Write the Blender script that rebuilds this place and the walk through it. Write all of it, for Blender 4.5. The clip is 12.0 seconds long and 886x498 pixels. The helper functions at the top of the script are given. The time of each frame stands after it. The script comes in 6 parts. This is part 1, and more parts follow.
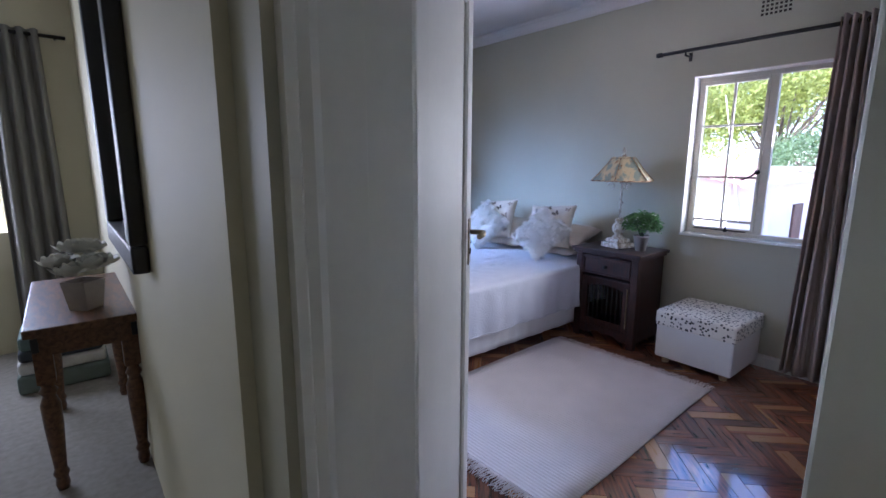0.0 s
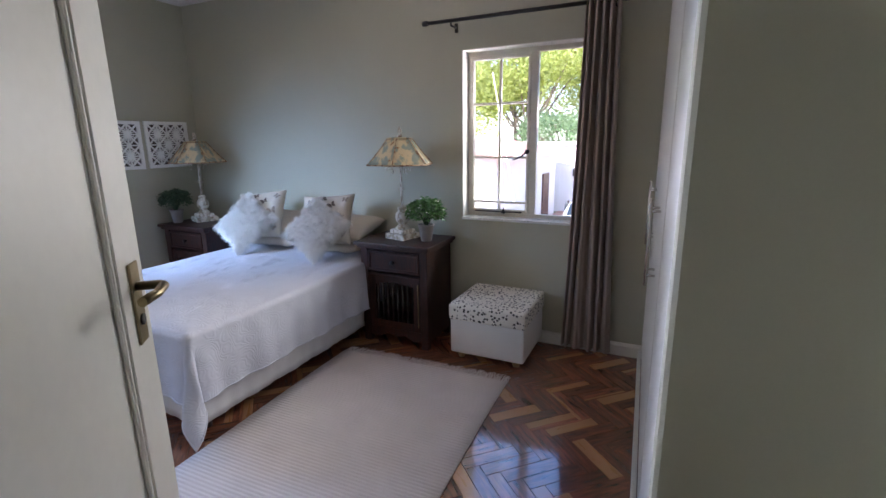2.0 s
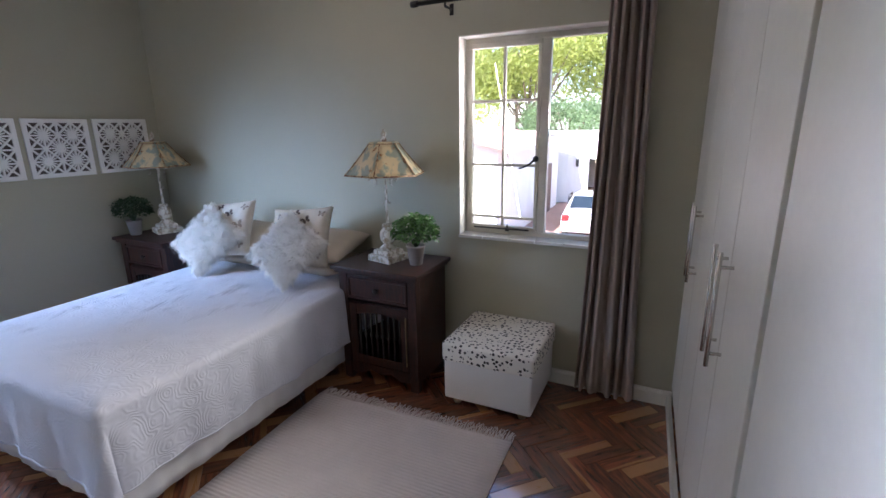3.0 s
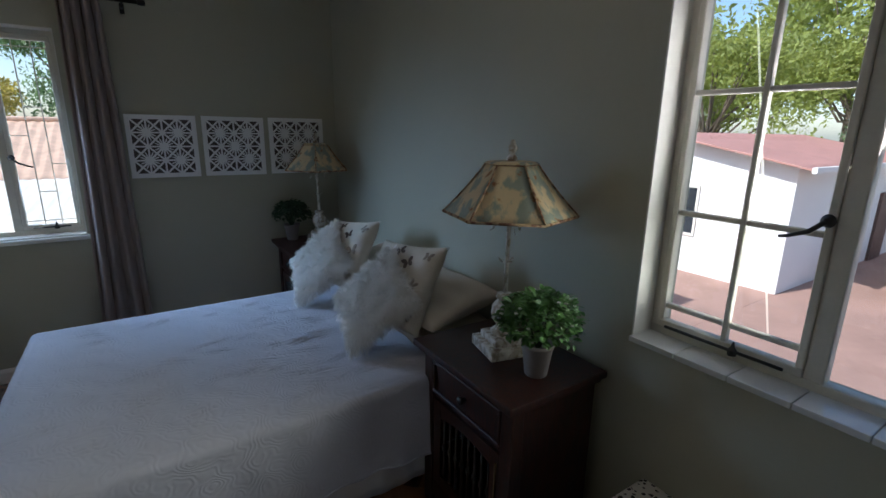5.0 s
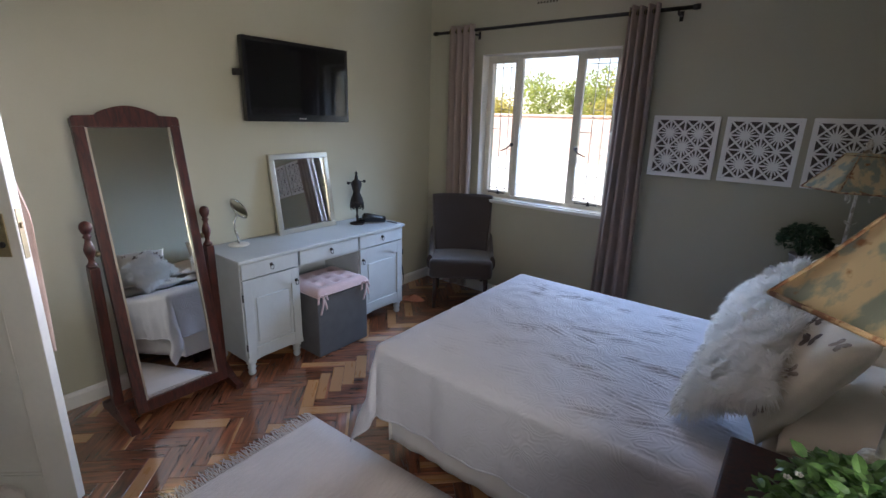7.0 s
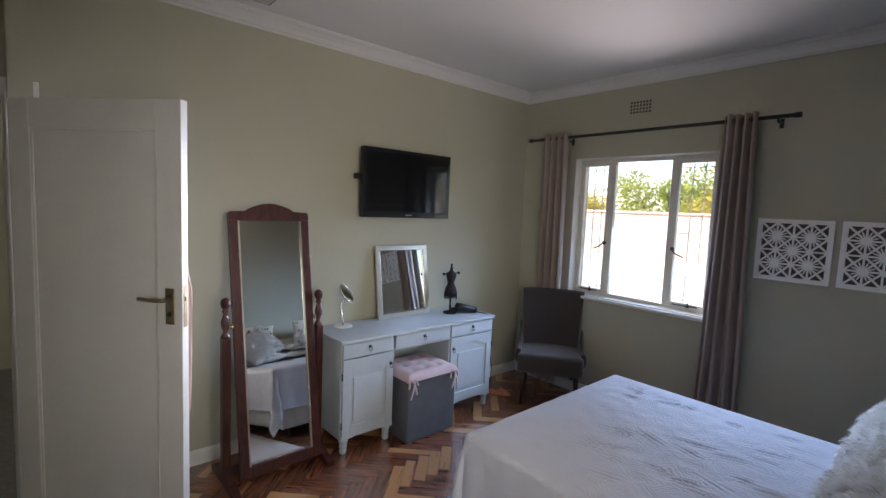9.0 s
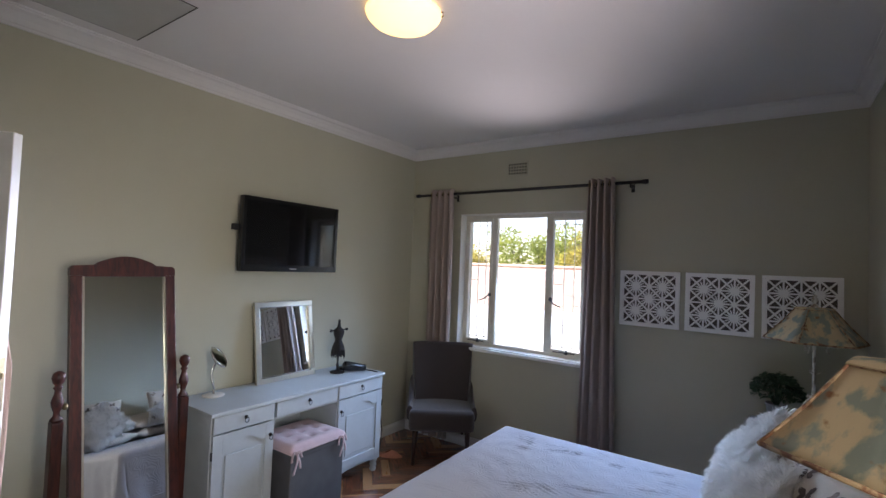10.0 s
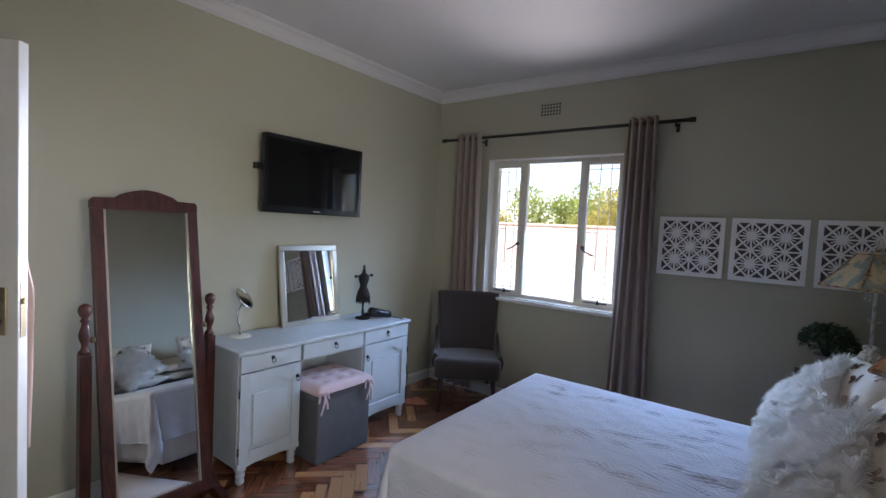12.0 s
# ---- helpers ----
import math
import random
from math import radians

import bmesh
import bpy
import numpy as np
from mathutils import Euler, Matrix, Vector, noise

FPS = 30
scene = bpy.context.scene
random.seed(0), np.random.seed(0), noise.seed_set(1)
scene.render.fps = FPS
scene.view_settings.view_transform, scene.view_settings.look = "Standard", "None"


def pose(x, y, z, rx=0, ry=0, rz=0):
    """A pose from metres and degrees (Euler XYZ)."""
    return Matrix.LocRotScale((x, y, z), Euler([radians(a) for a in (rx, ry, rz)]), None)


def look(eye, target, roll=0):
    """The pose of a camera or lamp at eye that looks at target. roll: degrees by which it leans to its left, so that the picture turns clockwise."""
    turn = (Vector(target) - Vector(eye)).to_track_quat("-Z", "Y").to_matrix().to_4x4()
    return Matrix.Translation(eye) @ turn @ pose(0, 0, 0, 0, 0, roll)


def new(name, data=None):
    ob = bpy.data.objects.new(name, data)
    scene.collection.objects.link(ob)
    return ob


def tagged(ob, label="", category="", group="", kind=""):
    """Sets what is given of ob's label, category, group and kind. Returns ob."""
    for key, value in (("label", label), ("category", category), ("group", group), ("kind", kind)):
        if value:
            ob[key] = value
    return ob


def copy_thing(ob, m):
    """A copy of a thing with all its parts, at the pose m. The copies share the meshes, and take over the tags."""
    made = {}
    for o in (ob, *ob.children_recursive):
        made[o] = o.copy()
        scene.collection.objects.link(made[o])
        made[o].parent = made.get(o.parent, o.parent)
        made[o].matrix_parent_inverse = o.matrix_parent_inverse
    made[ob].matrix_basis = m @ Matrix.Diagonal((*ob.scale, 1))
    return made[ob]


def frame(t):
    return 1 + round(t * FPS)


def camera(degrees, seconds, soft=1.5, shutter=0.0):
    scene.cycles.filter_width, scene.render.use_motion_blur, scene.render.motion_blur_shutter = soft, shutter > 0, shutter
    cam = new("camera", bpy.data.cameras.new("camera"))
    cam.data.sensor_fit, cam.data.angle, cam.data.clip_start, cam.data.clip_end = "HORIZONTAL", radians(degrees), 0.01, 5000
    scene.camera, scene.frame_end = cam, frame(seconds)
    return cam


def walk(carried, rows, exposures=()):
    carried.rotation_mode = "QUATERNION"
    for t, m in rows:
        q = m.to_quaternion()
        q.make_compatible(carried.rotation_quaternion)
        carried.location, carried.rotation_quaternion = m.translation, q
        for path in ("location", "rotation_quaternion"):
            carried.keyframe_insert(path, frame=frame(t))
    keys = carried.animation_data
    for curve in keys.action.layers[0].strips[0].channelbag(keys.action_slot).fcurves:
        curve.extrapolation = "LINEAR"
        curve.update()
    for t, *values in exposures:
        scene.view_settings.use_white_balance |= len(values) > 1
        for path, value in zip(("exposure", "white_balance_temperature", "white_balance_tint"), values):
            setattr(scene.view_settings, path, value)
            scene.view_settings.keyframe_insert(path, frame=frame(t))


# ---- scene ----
cam = camera(87.1, 12.0)
PATH = [
    (0, (1.732, 0.858, 1.40), (2.975, 2.38, 1.038), 0.2),
    (0.5, (1.89, 0.942, 1.325), (3.35, 2.253, 0.943), -0.5),
    (1, (2.026, 0.998, 1.318), (3.655, 2.083, 0.910), -0.5),
    (1.5, (2.158, 1.068, 1.337), (3.881, 1.993, 0.919), -0.8),
    (2, (2.284, 1.134, 1.428), (4.041, 1.975, 0.975), -0.8),
    (2.5, (2.522, 1.242, 1.524), (4.287, 2.035, 1.019), -0.7),
    (2.7, (2.632, 1.279, 1.529), (4.388, 2.09, 1.022), -0.7),
    (4.3, (3.602, 1.476, 1.534), (5.181, 2.613, 1.069), 0.5),
    (4.5, (3.748, 1.504, 1.546), (5.202, 2.787, 1.056), 0.3),
    (5, (4.052, 1.589, 1.551), (5.121, 3.207, 1.06), 0.9),
    (5.5, (4.385, 1.617, 1.563), (4.834, 3.499, 1.055), 1.7),
    (6, (4.651, 1.666, 1.573), (4.481, 3.59, 1.053), 1.5),
    (6.5, (4.805, 1.697, 1.572), (4.079, 3.483, 1.039), 1.6),
    (7, (4.939, 1.711, 1.576), (3.765, 3.235, 1.03), 1.6),
    (7.2, (5.002, 1.731, 1.572), (3.731, 3.178, 1.033), 1.6),
    (8.8, (4.963, 1.576, 1.625), (3.449, 2.858, 1.372), 2.1),
    (9, (4.997, 1.585, 1.606), (3.501, 2.9, 1.429), 2.4),
    (9.5, (4.948, 1.568, 1.651), (3.619, 3.062, 1.61), 2.2),
    (10, (4.929, 1.593, 1.605), (3.789, 3.235, 1.676), 2.3),
    (10.5, (4.922, 1.664, 1.522), (3.934, 3.401, 1.605), 2.2),
    (11, (4.888, 1.667, 1.496), (4.048, 3.482, 1.504), 2.2),
    (11.5, (4.862, 1.663, 1.498), (4.049, 3.49, 1.45), 2.3),
    (12, (4.801, 1.671, 1.484), (3.602, 3.268, 1.384), 2.8),
]
EXPOSURES = [(0.0, 2.08, 4950, 27), (1.0, 2.05, 4950, 25), (1.5, 2.0, 5400, 22), (3.0, 1.95, 5650, 21), (4.5, 1.15, 5500, 11), (5.5, 0.0, 5600, 11), (6.5, 1.18, 6100, 20), (7.5, 1.25, 5750, 20), (9.5, 1.25, 6000, 21), (11.0, 1.2, 5550, 22), (12.0, 1.2, 5650, 20)]
walk(cam, [(t, look(eye, target, roll)) for t, eye, target, roll in PATH], EXPOSURES)

# ---- world, sun, large lights ----
world = bpy.data.worlds.new("sky_world")
scene.world = world
world.use_nodes = True
wn = world.node_tree.nodes
wl = world.node_tree.links
sky = wn.new("ShaderNodeTexSky")
sky.sky_type = 'NISHITA'
sky.sun_disc = False
sky.sun_elevation = radians(40)
sky.sun_rotation = radians(281)
wl.new(sky.outputs[0], wn["Background"].inputs[0])
wn["Background"].inputs[1].default_value = 0.15

sun = new("sun", bpy.data.lights.new("sun", 'SUN'))
sun.data.energy = 5.0
sun.data.angle = radians(0.5)
sun.data.color = (1.0, 0.93, 0.82)
sun.matrix_world = look((-30, 6, 27), (0, 0, 0))


def window_light(name, eye, aim, sx, sy, watts, color, spread):
    """Daylight entering by a window's opening, within a cone of so many degrees round its aim."""
    lamp = new(name, bpy.data.lights.new(name, 'AREA'))
    lamp.data.shape = 'RECTANGLE'
    lamp.data.size, lamp.data.size_y = sx, sy
    lamp.data.energy = watts
    lamp.data.color = color
    lamp.data.spread = radians(spread)
    lamp.matrix_world = look(eye, Vector(eye) + Vector(aim))
    return lamp


# room limits: west, east, north faces, cupboard front, ceiling
W, E, N, S, C = 2.03, 5.42, 5.225, 1.18, 2.72
WIN1 = (1.50, 2.47, 0.875, 2.03)     # y0, y1, z0, z1 in the east wall
WIN2 = (2.60, 3.76, 0.885, 2.085)    # x0, x1, z0, z1 in the north wall
SKYC, EASTC, BOUNCE = (0.50, 0.72, 1.0), (1.0, 0.95, 0.74), (1.0, 0.88, 0.80)
window_light("daylight_east", (E + 0.05, 2.06, 1.44), (-0.91, 0.41, -0.08), 0.62, 0.9, 3.0, EASTC, 84)
window_light("bounce_east", (E + 0.05, 2.06, 1.40), (-0.60, 0.42, 0.68), 0.5, 0.5, 2.4, BOUNCE, 62)
window_light("daylight_north", (3.18, N + 0.04, 1.47), (0.84, -0.47, -0.42), 0.8, 0.8, 4.0, SKYC, 68)
window_light("daylight_north_west", (3.18, N + 0.04, 1.47), (-0.30, -0.80, -0.55), 0.8, 0.8, 2.9, SKYC, 72)
window_light("daylight_north_south", (2.98, N + 0.04, 1.49), (-0.10, -0.99, -0.06), 0.6, 0.9, 2.4, (0.85, 0.92, 1.0), 28)
window_light("bounce_north", (3.18, N + 0.04, 1.40), (0.30, -0.62, 0.72), 0.6, 0.4, 0.7, BOUNCE, 56)
window_light("daylight_hall", (0.75, 5.45, 1.5), (0.1, -1, -0.2), 1.2, 1.1, 6.4, (1.0, 0.99, 0.88), 170)

# ---- materials ----
MATS = {}


def nodes_of(m):
    m.use_nodes = True
    t = m.node_tree
    return t.nodes, t.links, t.nodes["Principled BSDF"]


def surf(name, base, rough=0.6, var=0.12, scale=6.0, bump=0.1, bscale=80.0, metal=0.0, coat=0.0, sheen=0.0, tint=None,
         stretch=(1, 1, 1), random=0.0, dist=0.002, detail=6.0):
    """A painted, woven or stained surface: two scales of variation, and fine relief."""
    if name in MATS:
        return MATS[name]
    m = bpy.data.materials.new(name)
    n, l, p = nodes_of(m)
    p.inputs["Roughness"].default_value = rough
    p.inputs["Metallic"].default_value = metal
    p.inputs["Coat Weight"].default_value = coat
    p.inputs["Coat Roughness"].default_value = 0.12
    p.inputs["Sheen Weight"].default_value = sheen
    co = n.new("ShaderNodeTexCoord")
    mp = n.new("ShaderNodeMapping")
    mp.inputs["Scale"].default_value = stretch
    l.new(co.outputs["Object"], mp.inputs["Vector"])
    big = n.new("ShaderNodeTexNoise")
    big.inputs["Scale"].default_value = scale
    big.inputs["Detail"].default_value = detail
    l.new(mp.outputs[0], big.inputs["Vector"])
    fine = n.new("ShaderNodeTexNoise")
    fine.inputs["Scale"].default_value = bscale
    fine.inputs["Detail"].default_value = 4
    l.new(mp.outputs[0], fine.inputs["Vector"])
    ramp = n.new("ShaderNodeValToRGB")
    lo = tuple(c * (1 - var) for c in base)
    hi = tuple(min(1, c * (1 + var)) for c in (tint or base))
    ramp.color_ramp.elements[0].color = (*lo, 1)
    ramp.color_ramp.elements[1].color = (*hi, 1)
    ramp.color_ramp.elements[0].position, ramp.color_ramp.elements[1].position = 0.3, 0.7
    mix = n.new("ShaderNodeMix")
    mix.data_type = 'FLOAT'
    mix.inputs[0].default_value = 0.3
    l.new(big.outputs[0], mix.inputs[2])
    l.new(fine.outputs[0], mix.inputs[3])
    l.new(mix.outputs[0], ramp.inputs[0])
    colour = ramp.outputs[0]
    if random:
        info = n.new("ShaderNodeObjectInfo")
        hsv = n.new("ShaderNodeHueSaturation")
        rng = n.new("ShaderNodeMapRange")
        rng.inputs["To Min"].default_value, rng.inputs["To Max"].default_value = 1 - random, 1 + random
        l.new(info.outputs["Random"], rng.inputs[0])
        l.new(rng.outputs[0], hsv.inputs["Value"])
        l.new(colour, hsv.inputs["Color"])
        colour = hsv.outputs[0]
    l.new(colour, p.inputs["Base Color"])
    rr = n.new("ShaderNodeMapRange")
    rr.inputs["To Min"].default_value, rr.inputs["To Max"].default_value = max(0.02, rough - 0.08), min(1, rough + 0.08)
    l.new(big.outputs[0], rr.inputs[0])
    l.new(rr.outputs[0], p.inputs["Roughness"])
    if bump:
        b = n.new("ShaderNodeBump")
        b.inputs["Strength"].default_value = bump
        b.inputs["Distance"].default_value = dist
        l.new(fine.outputs[0], b.inputs["Height"])
        l.new(b.outputs[0], p.inputs["Normal"])
    MATS[name] = m
    return m


def wood(name, dark, light, rough=0.4, coat=0.2, grain=(6, 6, 0.8), random=0.0, sap=None, gscale=9.0):
    """Stained timber: streaks along the local z axis, with pores."""
    if name in MATS:
        return MATS[name]
    m = bpy.data.materials.new(name)
    n, l, p = nodes_of(m)
    co = n.new("ShaderNodeTexCoord")
    mp = n.new("ShaderNodeMapping")
    mp.inputs["Scale"].default_value = grain
    l.new(co.outputs["Object"], mp.inputs["Vector"])
    vec = mp.outputs[0]
    info = n.new("ShaderNodeObjectInfo")
    if random:
        add = n.new("ShaderNodeVectorMath")
        add.operation = 'MULTIPLY_ADD'
        add.inputs[1].default_value = (37, 91, 53)
        l.new(info.outputs["Random"], add.inputs[0])
        l.new(mp.outputs[0], add.inputs[2])
        vec = add.outputs[0]
    t1 = n.new("ShaderNodeTexNoise")
    t1.inputs["Scale"].default_value = gscale
    t1.inputs["Detail"].default_value = 8
    t1.inputs["Distortion"].default_value = 0.6
    l.new(vec, t1.inputs["Vector"])
    ramp = n.new("ShaderNodeValToRGB")
    ramp.color_ramp.elements[0].color = (*dark, 1)
    ramp.color_ramp.elements[1].color = (*light, 1)
    ramp.color_ramp.elements[0].position, ramp.color_ramp.elements[1].position = 0.35, 0.68
    l.new(t1.outputs[0], ramp.inputs[0])
    colour = ramp.outputs[0]
    if random:
        hsv = n.new("ShaderNodeHueSaturation")
        rng = n.new("ShaderNodeMapRange")
        rng.inputs["To Min"].default_value, rng.inputs["To Max"].default_value = 1 - random, 1 + random
        l.new(info.outputs["Random"], rng.inputs[0])
        l.new(rng.outputs[0], hsv.inputs["Value"])
        l.new(colour, hsv.inputs["Color"])
        colour = hsv.outputs[0]
    if sap:
        # pale sapwood along one side of some of the blocks
        sx = n.new("ShaderNodeSeparateXYZ")
        l.new(co.outputs["Object"], sx.inputs[0])
        wob = n.new("ShaderNodeMath")
        wob.operation = 'MULTIPLY_ADD'
        wob.inputs[1].default_value = 0.03
        l.new(t1.outputs[0], wob.inputs[0])
        l.new(sx.outputs["Y"], wob.inputs[2])
        thr = n.new("ShaderNodeMath")
        thr.operation = 'MULTIPLY_ADD'
        thr.inputs[1].default_value, thr.inputs[2].default_value = 0.34, -0.25
        l.new(info.outputs["Random"], thr.inputs[0])
        cmp = n.new("ShaderNodeMath")
        cmp.operation = 'SUBTRACT'
        l.new(thr.outputs[0], cmp.inputs[0])
        l.new(wob.outputs[0], cmp.inputs[1])
        sm = n.new("ShaderNodeMapRange")
        sm.inputs["From Min"].default_value, sm.inputs["From Max"].default_value = 0.0, 0.006
        l.new(cmp.outputs[0], sm.inputs[0])
        mx = n.new("ShaderNodeMix")
        mx.data_type = 'RGBA'
        mx.inputs[7].default_value = (*sap, 1)
        l.new(sm.outputs[0], mx.inputs[0])
        l.new(colour, mx.inputs[6])
        colour = mx.outputs[2]
    l.new(colour, p.inputs["Base Color"])
    p.inputs["Roughness"].default_value = rough
    rr = n.new("ShaderNodeMapRange")
    rr.inputs["To Min"].default_value, rr.inputs["To Max"].default_value = max(0.05, rough - 0.1), rough + 0.1
    l.new(t1.outputs[0], rr.inputs[0])
    l.new(rr.outputs[0], p.inputs["Roughness"])
    p.inputs["Coat Weight"].default_value = coat
    p.inputs["Coat Roughness"].default_value = 0.15 - 0.06 * (coat >= 1.0)
    p.inputs["Coat IOR"].default_value = 1.5 + 0.9 * (coat >= 1.0)
    b = n.new("ShaderNodeBump")
    b.inputs["Strength"].default_value, b.inputs["Distance"].default_value = 0.15, 0.002
    l.new(t1.outputs[0], b.inputs["Height"])
    l.new(b.outputs[0], p.inputs["Normal"])
    MATS[name] = m
    return m


def simple(name, base, rough=0.5, metal=0.0, emit=0.0, emit_color=None, trans=0.0):
    if name in MATS:
        return MATS[name]
    m = bpy.data.materials.new(name)
    n, l, p = nodes_of(m)
    p.inputs["Base Color"].default_value = (*base, 1)
    p.inputs["Roughness"].default_value = rough
    p.inputs["Metallic"].default_value = metal
    p.inputs["Transmission Weight"].default_value = trans
    if emit:
        p.inputs["Emission Color"].default_value = (*(emit_color or base), 1)
        p.inputs["Emission Strength"].default_value = emit
    MATS[name] = m
    return m


def patina(name, base, patch, rust, rough=0.7, scale=(16, 16, 5)):
    """Old cream paint, rubbed through to grey-green in downward streaks, with rust."""
    m = bpy.data.materials.new(name)
    n, l, p = nodes_of(m)
    co = n.new("ShaderNodeTexCoord")
    mp = n.new("ShaderNodeMapping")
    mp.inputs["Scale"].default_value = scale
    l.new(co.outputs["Object"], mp.inputs["Vector"])
    t1 = n.new("ShaderNodeTexNoise")
    t1.inputs["Scale"].default_value, t1.inputs["Detail"].default_value = 1.6, 9
    l.new(mp.outputs[0], t1.inputs["Vector"])
    r1 = n.new("ShaderNodeValToRGB")
    r1.color_ramp.elements[0].position, r1.color_ramp.elements[1].position = 0.46, 0.56
    r1.color_ramp.elements[0].color, r1.color_ramp.elements[1].color = (*base, 1), (*patch, 1)
    l.new(t1.outputs[0], r1.inputs[0])
    t2 = n.new("ShaderNodeTexNoise")
    t2.inputs["Scale"].default_value, t2.inputs["Detail"].default_value = 22, 8
    l.new(co.outputs["Object"], t2.inputs["Vector"])
    r2 = n.new("ShaderNodeValToRGB")
    r2.color_ramp.elements[0].position, r2.color_ramp.elements[1].position = 0.6, 0.68
    l.new(t2.outputs[0], r2.inputs[0])
    mx = n.new("ShaderNodeMix")
    mx.data_type = 'RGBA'
    l.new(r2.outputs[0], mx.inputs[0])
    l.new(r1.outputs[0], mx.inputs[6])
    mx.inputs[7].default_value = (*rust, 1)
    l.new(mx.outputs[2], p.inputs["Base Color"])
    p.inputs["Roughness"].default_value = rough
    b = n.new("ShaderNodeBump")
    b.inputs["Strength"].default_value, b.inputs["Distance"].default_value = 0.3, 0.003
    l.new(t1.outputs[0], b.inputs["Height"])
    l.new(b.outputs[0], p.inputs["Normal"])
    MATS[name] = m
    return m


def spotted(name):
    """Cream hide print with small dark spots."""
    m = bpy.data.materials.new(name)
    n, l, p = nodes_of(m)
    co = n.new("ShaderNodeTexCoord")
    wob = n.new("ShaderNodeTexNoise")
    wob.inputs["Scale"].default_value = 60
    l.new(co.outputs["Object"], wob.inputs["Vector"])
    mixv = n.new("ShaderNodeMix")
    mixv.data_type = 'VECTOR'
    mixv.inputs[0].default_value = 0.012
    l.new(co.outputs["Object"], mixv.inputs[4])
    l.new(wob.outputs["Color"], mixv.inputs[5])
    v = n.new("ShaderNodeTexVoronoi")
    v.inputs["Scale"].default_value = 42
    v.inputs["Randomness"].default_value = 0.85
    l.new(mixv.outputs[1], v.inputs["Vector"])
    r = n.new("ShaderNodeValToRGB")
    r.color_ramp.elements[0].color, r.color_ramp.elements[1].color = (0.02, 0.018, 0.016, 1), (0.78, 0.74, 0.66, 1)
    r.color_ramp.elements[0].position, r.color_ramp.elements[1].position = 0.30, 0.36
    l.new(v.outputs["Distance"], r.inputs[0])
    l.new(r.outputs[0], p.inputs["Base Color"])
    p.inputs["Roughness"].default_value = 0.75
    p.inputs["Sheen Weight"].default_value = 0.2
    MATS[name] = m
    return m


def quilt(name, base):
    """White matelasse bedcover with raised swirling ridges."""
    m = bpy.data.materials.new(name)
    n, l, p = nodes_of(m)
    co = n.new("ShaderNodeTexCoord")
    sw = n.new("ShaderNodeTexNoise")
    sw.inputs["Scale"].default_value, sw.inputs["Detail"].default_value = 8.0, 1.5
    l.new(co.outputs["Object"], sw.inputs["Vector"])
    mul = n.new("ShaderNodeMath")
    mul.operation = 'MULTIPLY'
    mul.inputs[1].default_value = 120
    l.new(sw.outputs[0], mul.inputs[0])
    w = n.new("ShaderNodeMath")
    w.operation = 'SINE'
    l.new(mul.outputs[0], w.inputs[0])
    t = n.new("ShaderNodeTexNoise")
    t.inputs["Scale"].default_value = 400
    l.new(co.outputs["Object"], t.inputs["Vector"])
    big = n.new("ShaderNodeTexNoise")
    big.inputs["Scale"].default_value = 5
    l.new(co.outputs["Object"], big.inputs["Vector"])
    r = n.new("ShaderNodeValToRGB")
    r.color_ramp.elements[0].color = (*(c * 0.93 for c in base), 1)
    r.color_ramp.elements[1].color = (*base, 1)
    l.new(big.outputs[0], r.inputs[0])
    l.new(r.outputs[0], p.inputs["Base Color"])
    p.inputs["Roughness"].default_value = 0.7
    p.inputs["Sheen Weight"].default_value = 0.25
    b1 = n.new("ShaderNodeBump")
    b1.inputs["Strength"].default_value, b1.inputs["Distance"].default_value = 0.22, 0.002
    l.new(w.outputs[0], b1.inputs["Height"])
    b2 = n.new("ShaderNodeBump")
    b2.inputs["Strength"].default_value, b2.inputs["Distance"].default_value = 0.1, 0.001
    l.new(t.outputs[0], b2.inputs["Height"])
    l.new(b1.outputs[0], b2.inputs["Normal"])
    l.new(b2.outputs[0], p.inputs["Normal"])
    MATS[name] = m
    return m


def glass(name, tint=(1, 1, 1)):
    m = bpy.data.materials.new(name)
    n, l, p = nodes_of(m)
    p.inputs["Base Color"].default_value = (*tint, 1)
    p.inputs["Transmission Weight"].default_value = 1
    p.inputs["Roughness"].default_value = 0.0
    p.inputs["IOR"].default_value = 1.45
    MATS[name] = m
    return m


WALL = surf("taupe_wall_paint", (0.45, 0.432, 0.325), rough=0.62, var=0.035, scale=2.2, bump=0.25, bscale=180, dist=0.001)
HALL = surf("cream_hall_paint", (0.60, 0.56, 0.40), rough=0.7, var=0.04, scale=2, bump=0.2, bscale=160, dist=0.001)
CEIL = surf("white_ceiling_paint", (0.68, 0.66, 0.64), rough=0.8, var=0.03, scale=1.5, bump=0.2, bscale=120, dist=0.001)
TRIM = surf("white_gloss_trim", (0.74, 0.72, 0.66), rough=0.38, var=0.04, scale=5, bump=0.12, bscale=60, dist=0.001)
DOORP = surf("white_door_paint", (0.76, 0.74, 0.68), rough=0.42, var=0.05, scale=4, bump=0.15, bscale=45, dist=0.001)
SUB = surf("dark_subfloor", (0.02, 0.012, 0.008), rough=0.7)
PARQ = wood("parquet", (0.085, 0.024, 0.009), (0.34, 0.105, 0.040), rough=0.30, coat=1.0, grain=(1.2, 9, 1), random=0.4,
            sap=(0.50, 0.25, 0.10), gscale=6)
DARKW = wood("dark_carved_wood", (0.013, 0.0038, 0.0025), (0.050, 0.013, 0.0065), rough=0.45, coat=0.1, grain=(8, 8, 1.4))
